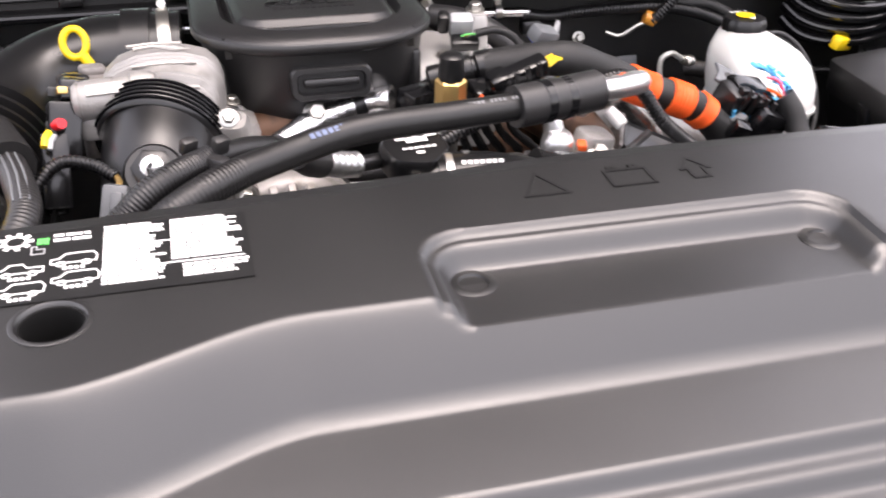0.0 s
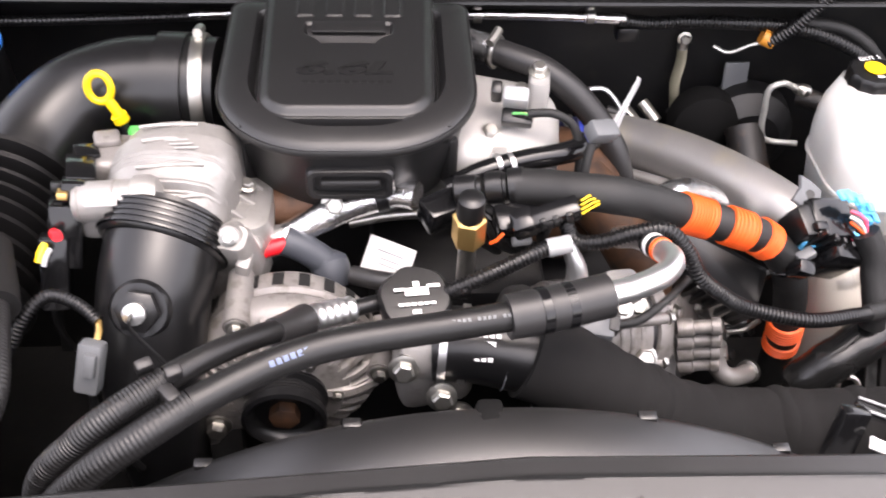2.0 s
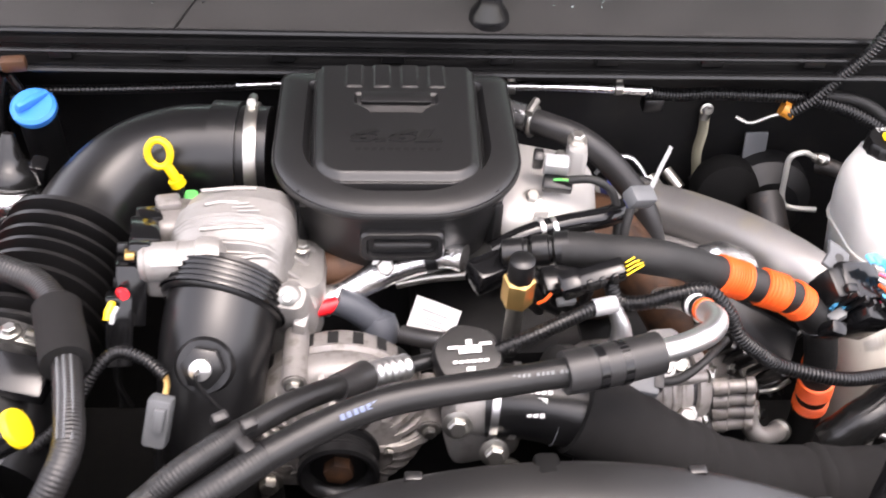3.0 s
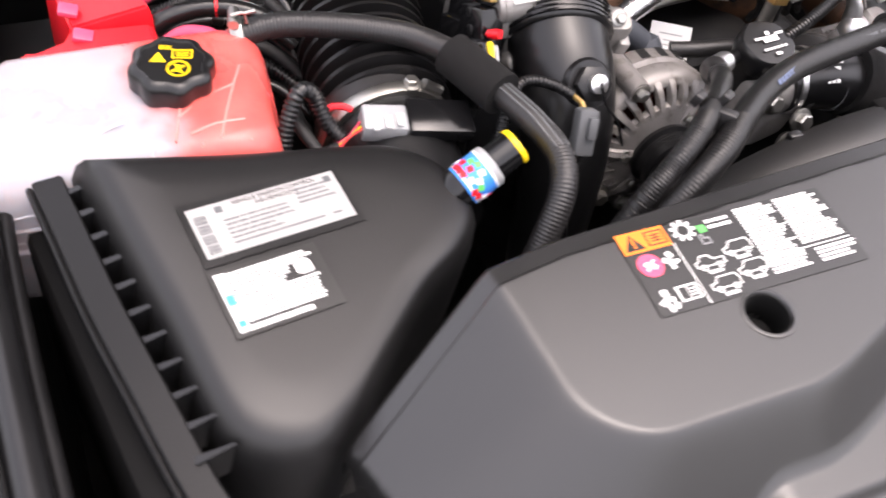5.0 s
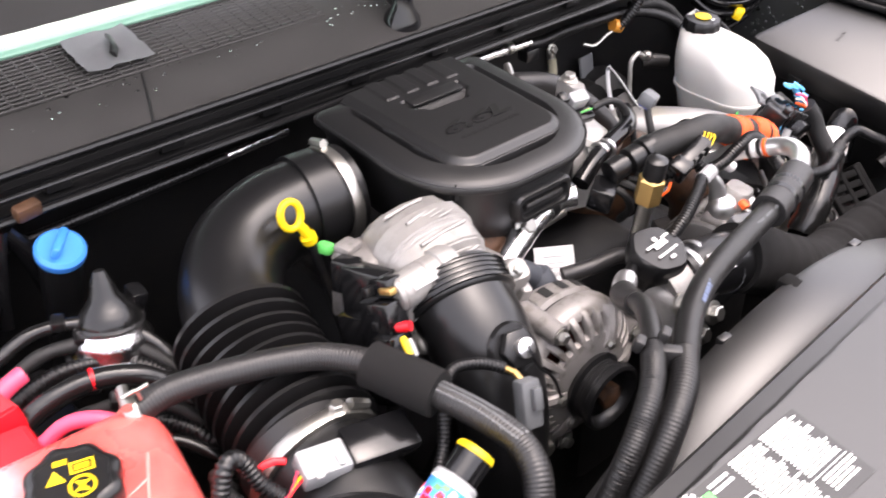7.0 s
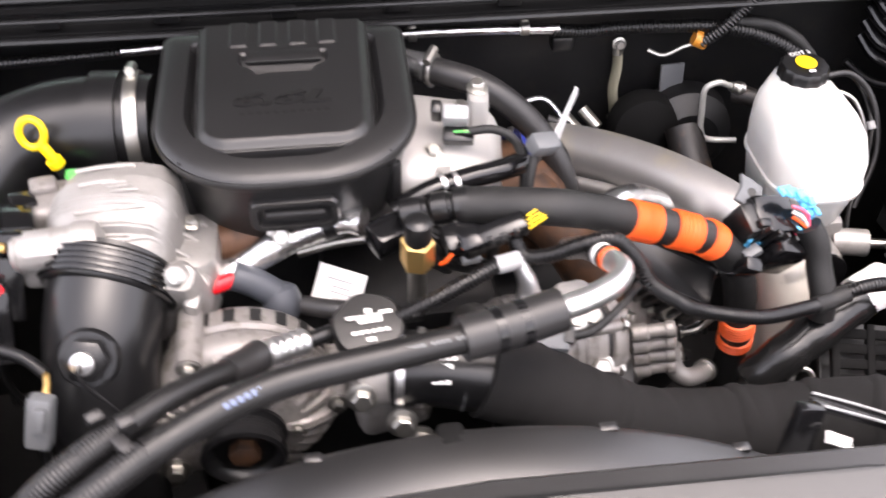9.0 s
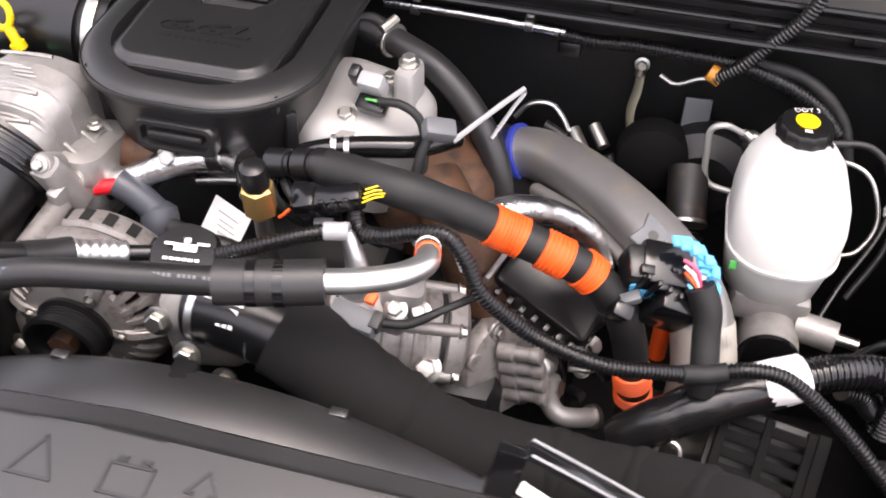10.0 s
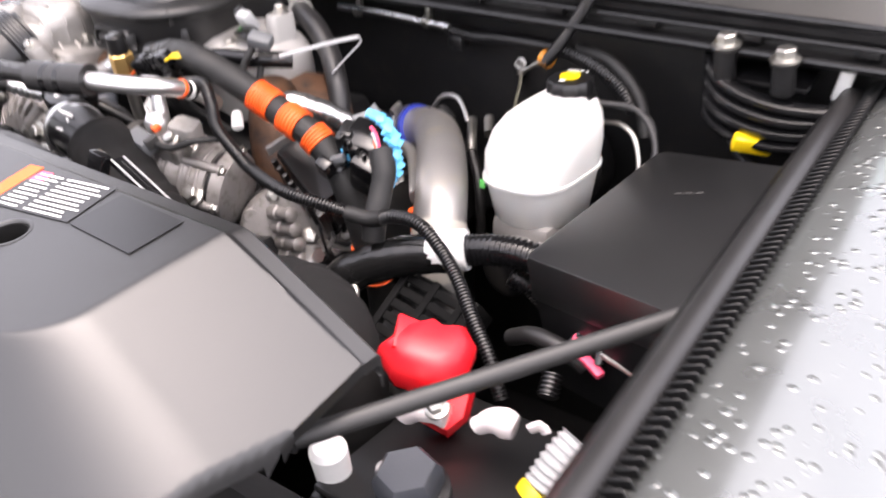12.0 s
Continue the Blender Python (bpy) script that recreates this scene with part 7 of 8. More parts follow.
def big_connector():
    t = thing("engine_connector", (0.37, 1.02, 1.04), "large black engine connector with pale blue locks", "connector")
    box("shell", (0.366, 1.020, 1.054), (0.052, 0.046, 0.046), M_GLOSS, t, rot=(25, 12, 12), bevel=0.005)
    box("lower_shell", (0.382, 1.004, 1.026), (0.048, 0.036, 0.058), M_GLOSS, t, rot=(25, 22, 12), bevel=0.005)
    box("side_shell", (0.344, 1.014, 1.058), (0.030, 0.036, 0.040), M_BLACK, t, rot=(25, 6, 16), bevel=0.004)
    for k in range(4):
        box("shell_rib", (0.350 + 0.011 * k, 0.992, 1.060 - 0.006 * k), (0.004, 0.006, 0.040), M_BLACK, t, rot=(25, 12, 12), bevel=0.001)
    for k in range(3):
        box("latch", (0.352 + 0.016 * k, 0.996 - 0.004 * k, 1.074 - 0.014 * k), (0.014, 0.010, 0.009), M_BLACK, t, rot=(25, 12, 12), bevel=0.002)
    plate = stack("bracket", pose(0.348, 1.040, 1.080, 34, 12, 14), [(-0.020, -0.006), (-0.008, -0.015), (0.014, -0.014), (0.022, 0.004), (0.010, 0.015), (-0.002, 0.022), (-0.006, 0.008)], [(-0.0015, 1, 1), (0.0015, 1, 1), (0.0025, 0.94, 0.92)], M_GREY, t, "grey slotted metal bracket")
    # black disc on the solid plate stands for the dark of its hole
    lathe("hole_shade", pose(0.348, 1.040, 1.080, 34, 12, 14) @ Vector((0.004, -0.001, 0.002)), (0.1, -0.55, 0.8), [(0.0055, 0.0), (0.0055, 0.0015)], M_INK, plate, seg=16)
    rng = random.Random(5)
    arc, _ = spline([(0.380, 1.020, 1.096), (0.398, 1.018, 1.088), (0.413, 1.014, 1.066), (0.416, 1.008, 1.042), (0.405, 1.002, 1.018)], 0.0078)
    for k, v in enumerate(arc):
        box("blue_lock", v, (0.020 + 0.006 * rng.random(), 0.012, 0.0048), M_CYAN, t, rot=(20, 40 * rng.random() - 10 + 6 * k, 12 + 24 * rng.random()), bevel=0.0015, label="pale blue lock")
        if k % 2:
            box("blue_tooth", v + Vector((0.006, -0.006, 0.002)), (0.010, 0.010, 0.004), M_CYAN, t, rot=(30, 8 * k, 30), bevel=0.001)
    for k, mat in enumerate((M_PINK, M_WHITE, M_ORANGE, M_CYAN, M_PINK, M_LGREY, M_WHITE, M_ORANGE)):
        z = 1.086 - 0.0075 * k
        tube("wire", [(0.384 + 0.002 * (k % 3), 1.006, z), (0.398, 0.999 - 0.001 * k, z - 0.004), (0.405, 0.996, 1.062 - 0.002 * k)], 0.0021, mat, t, seg=6)
    box("blue_clip", (0.352, 1.002, 1.041), (0.024, 0.008, 0.018), M_CYAN, t, rot=(20, 30, 12), bevel=0.003, label="pale blue clip")
    box("blue_tab", (0.344, 1.000, 1.050), (0.012, 0.008, 0.008), M_CYAN, t, rot=(20, 0, 12), bevel=0.002)
    box("grey_stub", (0.342, 0.986, 1.042), (0.020, 0.012, 0.010), M_GREY, t, rot=(10, -20, 20), bevel=0.002)
    tube("wrapped_cable", [(0.404, 0.998, 1.064), (0.416, 0.988, 1.042), (0.420, 0.974, 1.018), (0.424, 0.957, 0.994), (0.425, 0.950, 0.970)], 0.0140, M_TAPE, t, seg=14, wobble=0.1)


big_connector()


def lower_right_hose():
    t = thing("taped_loom", (0.5, 0.98, 0.95), "thick black taped loom with a white tape joint", "wiring loom")
    tube("loom", [(0.362, 0.934, 0.888), (0.378, 0.937, 0.908), (0.405, 0.945, 0.928), (0.452, 0.966, 0.948), (0.508, 0.992, 0.958)], 0.0245, M_WRAP, t, seg=24, wobble=0.09)
    tube("white_tape", [(0.487, 0.984, 0.956), (0.508, 0.992, 0.960), (0.527, 1.001, 0.963)], 0.0252, M_WHITE, t, "white tape", seg=20, wobble=0.06)
    tube("corrugated_end", [(0.525, 1.0, 0.962), (0.560, 1.012, 0.967), (0.602, 1.026, 0.962), (0.632, 1.034, 0.938), (0.640, 1.035, 0.87)], 0.0175, M_GLOSS, t, seg=18, rib=0.0018, pitch=0.006)
    tube("branch", [(0.575, 1.02, 0.935), (0.60, 1.03, 0.92), (0.62, 1.04, 0.89)], 0.011, M_BLACK, t, seg=14, rib=0.0015, pitch=0.005)
    lathe("band", (0.388, 0.939, 0.915), (0.45, 0.15, 0.8), [(0.020, -0.003), (0.023, -0.002), (0.023, 0.002), (0.020, 0.003)], M_BLACK, t)
    r = thing("lifting_ring", (0.408, 0.915, 0.9), "small steel ring bolt", "ring")
    c = Vector((0.408, 0.917, 0.905))
    tube("ring", [c + Vector((math.cos(a) * 0.012, math.sin(a) * 0.007, math.sin(a) * 0.010)) for a in (2 * math.pi * k / 12 for k in range(13))], 0.003, M_STEEL, r, seg=8, step=0.004)
    s = thing("slotted_tray", (0.52, 0.88, 0.85), "black slotted plastic battery tray wall", "tray")
    m = pose(0.496, 0.915, 0.880, 38, 8, -4)
    for k in range(8):
        for dx in (-0.022, 0.022):
            box("slat", m @ Vector((dx, -0.062 + 0.0175 * k, 0)), (0.036, 0.0115, 0.008), M_MATT, s, rot=(38, 8, -4), bevel=0.002)
    for dx in (-0.044, 0.0, 0.044):
        box("rail", m @ Vector((dx, 0, 0.001)), (0.010, 0.145, 0.009), M_MATT, s, rot=(38, 8, -4), bevel=0.002)
    box("backing", m @ Vector((0, 0, -0.025)), (0.10, 0.15, 0.006), M_INK, s, rot=(38, 8, -4), bevel=0.002)
    box("side_wall", m @ Vector((0.056, 0, -0.02)), (0.014, 0.15, 0.05), M_MATT, s, rot=(38, 8, -4), bevel=0.003)


lower_right_hose()


def brake_reservoir():
    t = thing("brake_reservoir", (0.505, 1.2, 0.93), "milky white brake fluid reservoir with a black and yellow cap", "reservoir")
    m = Matrix.Translation((0.503, 1.200, 0.99))
    o = rounded(0.136, 0.174, 0.058, 8)
    bm = bmesh.new()
    lv = [(-0.066, 0.70, 0.68, 0), (-0.060, 0.78, 0.76, 0), (-0.014, 0.86, 0.90, 0), (-0.004, 0.88, 0.93, 0), (-0.003, 0.93, 0.98, 0), (0.001, 0.93, 0.98, 0), (0.002, 0.90, 0.95, 0), (0.030, 0.92, 0.96, 0.004), (0.052, 0.89, 0.87, 0.013), (0.066, 0.80, 0.74, 0.025), (0.076, 0.64, 0.58, 0.040), (0.083, 0.48, 0.43, 0.056), (0.086, 0.40, 0.36, 0.062)]
    rings = [[bm.verts.new(m @ Vector((x * sx, y * sy + off, h))) for x, y in o] for h, sx, sy, off in lv]
    for a, b in zip(rings, rings[1:]):
        for k in range(len(o)):
            bm.faces.new((a[k], a[(k + 1) % len(o)], b[(k + 1) % len(o)], b[k]))
    bm.faces.new(rings[0][::-1])
    bm.faces.new(rings[-1])
    part("bowl", bm, M_RESERVOIR, t)
    box("green_mark", (0.452, 1.135, 0.978), (0.008, 0.002, 0.012), M_GREEN, t, bevel=0.0005)
    d = Vector((0, -0.05, 1))
    cap = lathe("cap", (0.505, 1.264, 1.068), d, [(0.035, 0), (0.035, 0.004), (0.031, 0.006), (0.031, 0.020), (0.028, 0.025), (0.01, 0.0265)], M_BLACK, t, "black screw cap", seg=56, wave=12, depth=0.03)
    lathe("yellow_disc", (0.505, 1.2625, 1.0955), d, [(0.0135, 0), (0.0135, 0.001), (0.010, 0.0012)], M_YELLOW, cap, seg=24)
    text("fluid_grade", "DOT 3", pose(0.505, 1.283, 1.0965, 3, 0, 12), 0.010, M_WHITE, cap, 0.0002)
    box("white_sign", (0.505, 1.243, 1.0958), (0.008, 0.004, 0.001), M_WHITE, cap, bevel=0.0002, rot=(3, 0, 0))
    c = thing("master_cylinder", (0.51, 1.15, 0.88), "cast aluminium brake master cylinder", "master cylinder")
    tube("body", [(0.515, 1.25, 0.885), (0.515, 1.18, 0.885), (0.513, 1.10, 0.883)], 0.034, M_CAST, c, seg=28)
    lathe("end_plug", (0.513, 1.10, 0.883), (0, -1, 0), [(0.034, 0), (0.034, 0.006), (0.026, 0.008)], M_GLOSS, c)
    box("saddle", (0.507, 1.17, 0.915), (0.09, 0.07, 0.04), M_CAST, c, bevel=0.01)
    tube("side_port", [(0.54, 1.14, 0.90), (0.585, 1.13, 0.90)], 0.018, M_CAST, c, seg=20)
    tube("bleeder", [(0.585, 1.13, 0.90), (0.61, 1.125, 0.90)], 0.007, M_STEEL, c, seg=10)


brake_reservoir()


def brake_booster():
    t = thing("brake_booster", (0.44, 1.4, 0.9), "dark hydraulic brake booster with an accumulator", "brake booster")
    lathe("housing", (0.42, 1.42, 0.90), (0, -1, 0.1), [(0.07, 0), (0.075, 0.01), (0.07, 0.04), (0.045, 0.06)], M_DARK, t)
    box("plate", (0.398, 1.412, 0.962), (0.036, 0.006, 0.085), M_GREY, t, rot=(-12, 0, 4), bevel=0.003, label="grey steel plate")
    tube("accumulator", [(0.399, 1.345, 0.945), (0.403, 1.315, 0.92), (0.407, 1.285, 0.898)], 0.026, M_ACC, t, seg=24)
    lathe("accumulator_ring", (0.4065, 1.287, 0.8995), (0.1, -0.78, -0.6), [(0.0265, -0.003), (0.0275, -0.002), (0.0275, 0.002), (0.0265, 0.003)], M_STEEL, t)
    lathe("dark_drum", (0.352, 1.40, 0.93), (0, -1, 0.1), [(0.045, 0), (0.05, 0.01), (0.046, 0.04), (0.02, 0.05)], M_MATT, t)
    lathe("end_label", (0.4085, 1.2665, 0.8957), (0.05, -0.85, -0.5), [(0.022, 0), (0.022, 0.002), (0.018, 0.002)], M_BLACK, t)
    plates("end_print", pose(0.4088, 1.262, 0.8945, 118, 0, 0), [(0.0, 0.013, 0.014, 0.002), (0.0, -0.012, 0.012, 0.002), (0.004, 0.0, 0.004, 0.008)], M_YELLOW, t)
    for pts in ([(0.462, 1.340, 1.010), (0.444, 1.335, 1.020), (0.428, 1.330, 1.028), (0.412, 1.330, 1.018), (0.414, 1.330, 0.985), (0.419, 1.330, 0.950), (0.432, 1.330, 0.934), (0.470, 1.320, 0.936)],
                [(0.54, 1.29, 1.03), (0.575, 1.28, 1.035), (0.60, 1.27, 1.02), (0.615, 1.25, 0.98), (0.60, 1.23, 0.95), (0.575, 1.22, 0.945)]):
        tube("brake_line", pts, 0.0042 if pts[0][0] < 0.5 else 0.0030, M_LINE if pts[0][0] < 0.5 else M_STEEL, t, seg=10, step=0.005)
    lathe("line_nut", (0.455, 1.337, 1.014), (1, 0.1, -0.4), [(0.007, -0.004), (0.008, 0.004), (0.010, 0.006), (0.010, 0.014)], M_STEEL, t, seg=10)
    tube("valve", [(0.462, 1.345, 0.998), (0.475, 1.335, 1.0), (0.50, 1.32, 0.995)], 0.013, M_ACC, t, seg=16)
    tube("return_hose", [(0.54, 1.28, 1.06), (0.59, 1.29, 1.055), (0.625, 1.275, 1.02), (0.632, 1.24, 0.96), (0.600, 1.20, 0.90)], 0.0042, M_RUBBER, t)
    tube("clip_wire", [(0.548, 1.285, 1.058), (0.605, 1.300, 1.040), (0.625, 1.255, 0.985), (0.585, 1.190, 0.925), (0.565, 1.150, 0.905)], 0.0030, M_BLACK, t, seg=8)
    lathe("wire_clip", (0.626, 1.262, 0.990), (0.1, -0.7, -0.7), [(0.004, -0.006), (0.0065, -0.005), (0.0065, 0.005), (0.004, 0.006)], M_LGREY, t, seg=14)
    tube("small_loop", [(0.60, 1.10, 0.90), (0.63, 1.10, 0.935), (0.655, 1.09, 0.93), (0.665, 1.07, 0.89), (0.66, 1.05, 0.83)], 0.006, M_BLACK, t)
    s = thing("ground_strap", (0.31, 1.43, 1.0), "flat braided ground strap on the firewall", "strap")
    tube("braid", [(0.316, 1.428, 1.022), (0.316, 1.422, 1.0), (0.312, 1.415, 0.97), (0.318, 1.41, 0.93), (0.322, 1.40, 0.88)], 0.008, M_STRAP, s, seg=12, flat=0.3)
    tube("lug", [(0.316, 1.430, 1.036), (0.316, 1.428, 1.020)], 0.0075, M_STEEL, s, seg=12, step=0.004)
    bolt((0.316, 1.428, 1.036), (0, -1, 0.2), 0.007, s)


brake_booster()


# ---- along the firewall ----
def firewall_lines():
    t = thing("heat_shielded_pipe", (0.1, 1.39, 1.1), "foil-shielded pipe clipped along the firewall", "pipe")
    tube("foil", [(-0.02, 1.380, 1.099), (0.07, 1.382, 1.098), (0.14, 1.384, 1.095), (0.214, 1.384, 1.092)], 0.0075, M_FOIL, t, wobble=0.08)
    tube("foil", [(-0.345, 1.374, 1.099), (-0.29, 1.376, 1.101), (-0.25, 1.378, 1.102)], 0.0075, M_FOIL, t, wobble=0.06)
    for x in (0.02, 0.168):
        lathe("clip", (x, 1.383, 1.096), (1, 0, 0), [(0.007, -0.006), (0.010, -0.005), (0.010, 0.005), (0.007, 0.006)], M_STEEL, t)
        box("clip_stud", (x, 1.388, 1.110), (0.010, 0.010, 0.016), M_STEEL, t, bevel=0.002)
    w = thing("firewall_loom", (0.35, 1.38, 1.08), "black corrugated wiring loom along the firewall", "wiring loom")
    tube("conduit", [(0.205, 1.384, 1.090), (0.25, 1.390, 1.082), (0.30, 1.388, 1.086), (0.36, 1.378, 1.090), (0.42, 1.372, 1.090), (0.48, 1.362, 1.080), (0.53, 1.350, 1.060), (0.56, 1.335, 1.035)], 0.0085, M_BLACK, w, seg=12, rib=0.0012, pitch=0.005)
    tube("conduit", [(-0.34, 1.374, 1.098), (-0.45, 1.376, 1.092), (-0.60, 1.38, 1.085), (-0.85, 1.385, 1.08)], 0.006, M_BLACK, w, seg=10, rib=0.001, pitch=0.006)
    tube("tape_wrap", [(0.45, 1.375, 1.095), (0.51, 1.362, 1.088), (0.56, 1.35, 1.05), (0.58, 1.335, 1.0)], 0.008, M_TAPE, w, wobble=0.2)
    box("plug", (0.222, 1.392, 1.068), (0.03, 0.024, 0.022), M_BLACK, w, bevel=0.005)
    o = thing("amber_clip", (0.41, 1.365, 1.08), "amber plastic clip on the loom", "clip")
    tube("collar", [(0.396, 1.366, 1.078), (0.412, 1.362, 1.072)], 0.011, material("amber_plastic", (0.55, 0.22, 0.03), 0.35), o, seg=16, step=0.006)
    tube("steel_hook", [(0.34, 1.378, 1.055), (0.36, 1.37, 1.05), (0.385, 1.365, 1.065), (0.40, 1.362, 1.070)], 0.003, M_STEEL, o, seg=8)
    c = thing("hood_cable", (0.47, 1.37, 1.15), "black corrugated cable rising to the hood", "cable")
    tube("cable", [(0.405, 1.360, 1.072), (0.43, 1.352, 1.10), (0.455, 1.350, 1.135), (0.485, 1.345, 1.18), (0.505, 1.35, 1.25), (0.51, 1.37, 1.34)], 0.0075, M_BLACK, c, seg=12, rib=0.0012, pitch=0.005)
    b = thing("washer_bottle", (-0.591, 1.312, 1.1), "black washer bottle neck with a bright blue cap", "washer bottle")
    lathe("cap", (-0.591, 1.318, 1.090), (0.05, -0.45, 1), [(0.026, 0), (0.028, 0.004), (0.028, 0.012), (0.024, 0.016)], M_BLUE, b)
    box("grip", (-0.590, 1.311, 1.110), (0.046, 0.009, 0.014), M_BLUE, b, rot=(24, 0, 55), bevel=0.003)
    tube("neck", [(-0.591, 1.32, 1.09), (-0.595, 1.34, 1.0), (-0.60, 1.36, 0.9)], 0.024, M_BLACK, b)
    f = thing("foil_shield", (-0.55, 1.22, 1.0), "glossy black peaked shield with a crumpled foil skirt", "heat shield")
    tube("hood", [(-0.594, 1.196, 1.050), (-0.592, 1.200, 1.075), (-0.590, 1.205, 1.100), (-0.587, 1.212, 1.126)], 0.03, M_WRAP, f, "glossy black peaked hood", seg=22, step=0.006, wobble=0.18, taper=(0.042, 0.006))
    tube("foil", [(-0.600, 1.190, 1.036), (-0.597, 1.192, 1.052), (-0.594, 1.196, 1.072)], 0.03, M_FOIL, f, "crumpled foil skirt", seg=26, step=0.004, wobble=0.30, taper=(0.050, 0.036))
    tube("foil_fold", [(-0.612, 1.176, 1.060), (-0.608, 1.182, 1.078), (-0.602, 1.190, 1.094)], 0.005, M_FOIL, f, seg=10, wobble=0.3, flat=0.5)
    box("sensor_body", (-0.562, 1.205, 1.070), (0.020, 0.026, 0.050), M_GLOSS, f, rot=(8, 14, 0), bevel=0.005)
    # hood hinges at both ends of the cowl
    for sx in (-1, 1):
        h = thing("hinge_assembly", (sx * 0.72, 1.42, 1.05), "glossy black hood hinge arms with zinc nuts", "hinge", "hood hinges")
        for k in range(4):
            tube("arm", [(sx * 0.648, 1.385, 1.120 - 0.022 * k), (sx * 0.662, 1.360, 1.102 - 0.022 * k), (sx * 0.697, 1.344, 1.086 - 0.020 * k), (sx * 0.755, 1.339, 1.076 - 0.018 * k), (sx * 0.815, 1.350, 1.076 - 0.015 * k), (sx * 0.845, 1.362, 1.082 - 0.013 * k)],
                 0.014, M_GLOSS, h, seg=14, flat=0.6)
        box("plate", (sx * 0.715, 1.385, 1.095), (0.13, 0.05, 0.012), M_GLOSS, h, rot=(14, 0, 0), bevel=0.004)
        for x, y, z in ((0.678, 1.348, 1.138), (0.757, 1.338, 1.134)):
            lathe("stud", (sx * x, y, z - 0.012), (0, -0.1, 1), [(0.014, -0.030), (0.014, 0.006), (0.017, 0.007), (0.017, 0.010)], M_DARK, h, seg=16)
            bolt((sx * x, y, z), (0, -0.1, 1), 0.0125, h, M_STEEL, "nut")
        box("white_tab", (sx * 0.812, 1.395, 1.095), (0.018, 0.014, 0.045), M_WHITE, h, rot=(10, sx * 14, 0), bevel=0.005)
    for a, b, c in (((-0.640, 1.362, 1.122), (-0.652, 1.358, 1.080), (-0.664, 1.360, 1.000)), ((-0.632, 1.362, 1.118), (-0.612, 1.358, 1.075), (-0.590, 1.358, 0.965))):
        k = thing("drain_hose", b, "glossy black flat hose hanging on the firewall", "hose", "drain hoses")
        tube("hose", [a, b, c], 0.015, M_GLOSS, k, seg=16, flat=0.55)
    y = thing("yellow_tag", (0.697, 1.422, 0.98), "yellow plastic tag on a cable", "tag")
    box("tag", (0.729, 1.335, 1.022), (0.050, 0.018, 0.022), M_YELLOW, y, rot=(20, 10, 30), bevel=0.004)
    tube("cable", [(0.66, 1.42, 0.99), (0.70, 1.40, 0.965), (0.76, 1.38, 0.965), (0.80, 1.36, 0.99)], 0.006, M_BLACK, y)


firewall_lines()


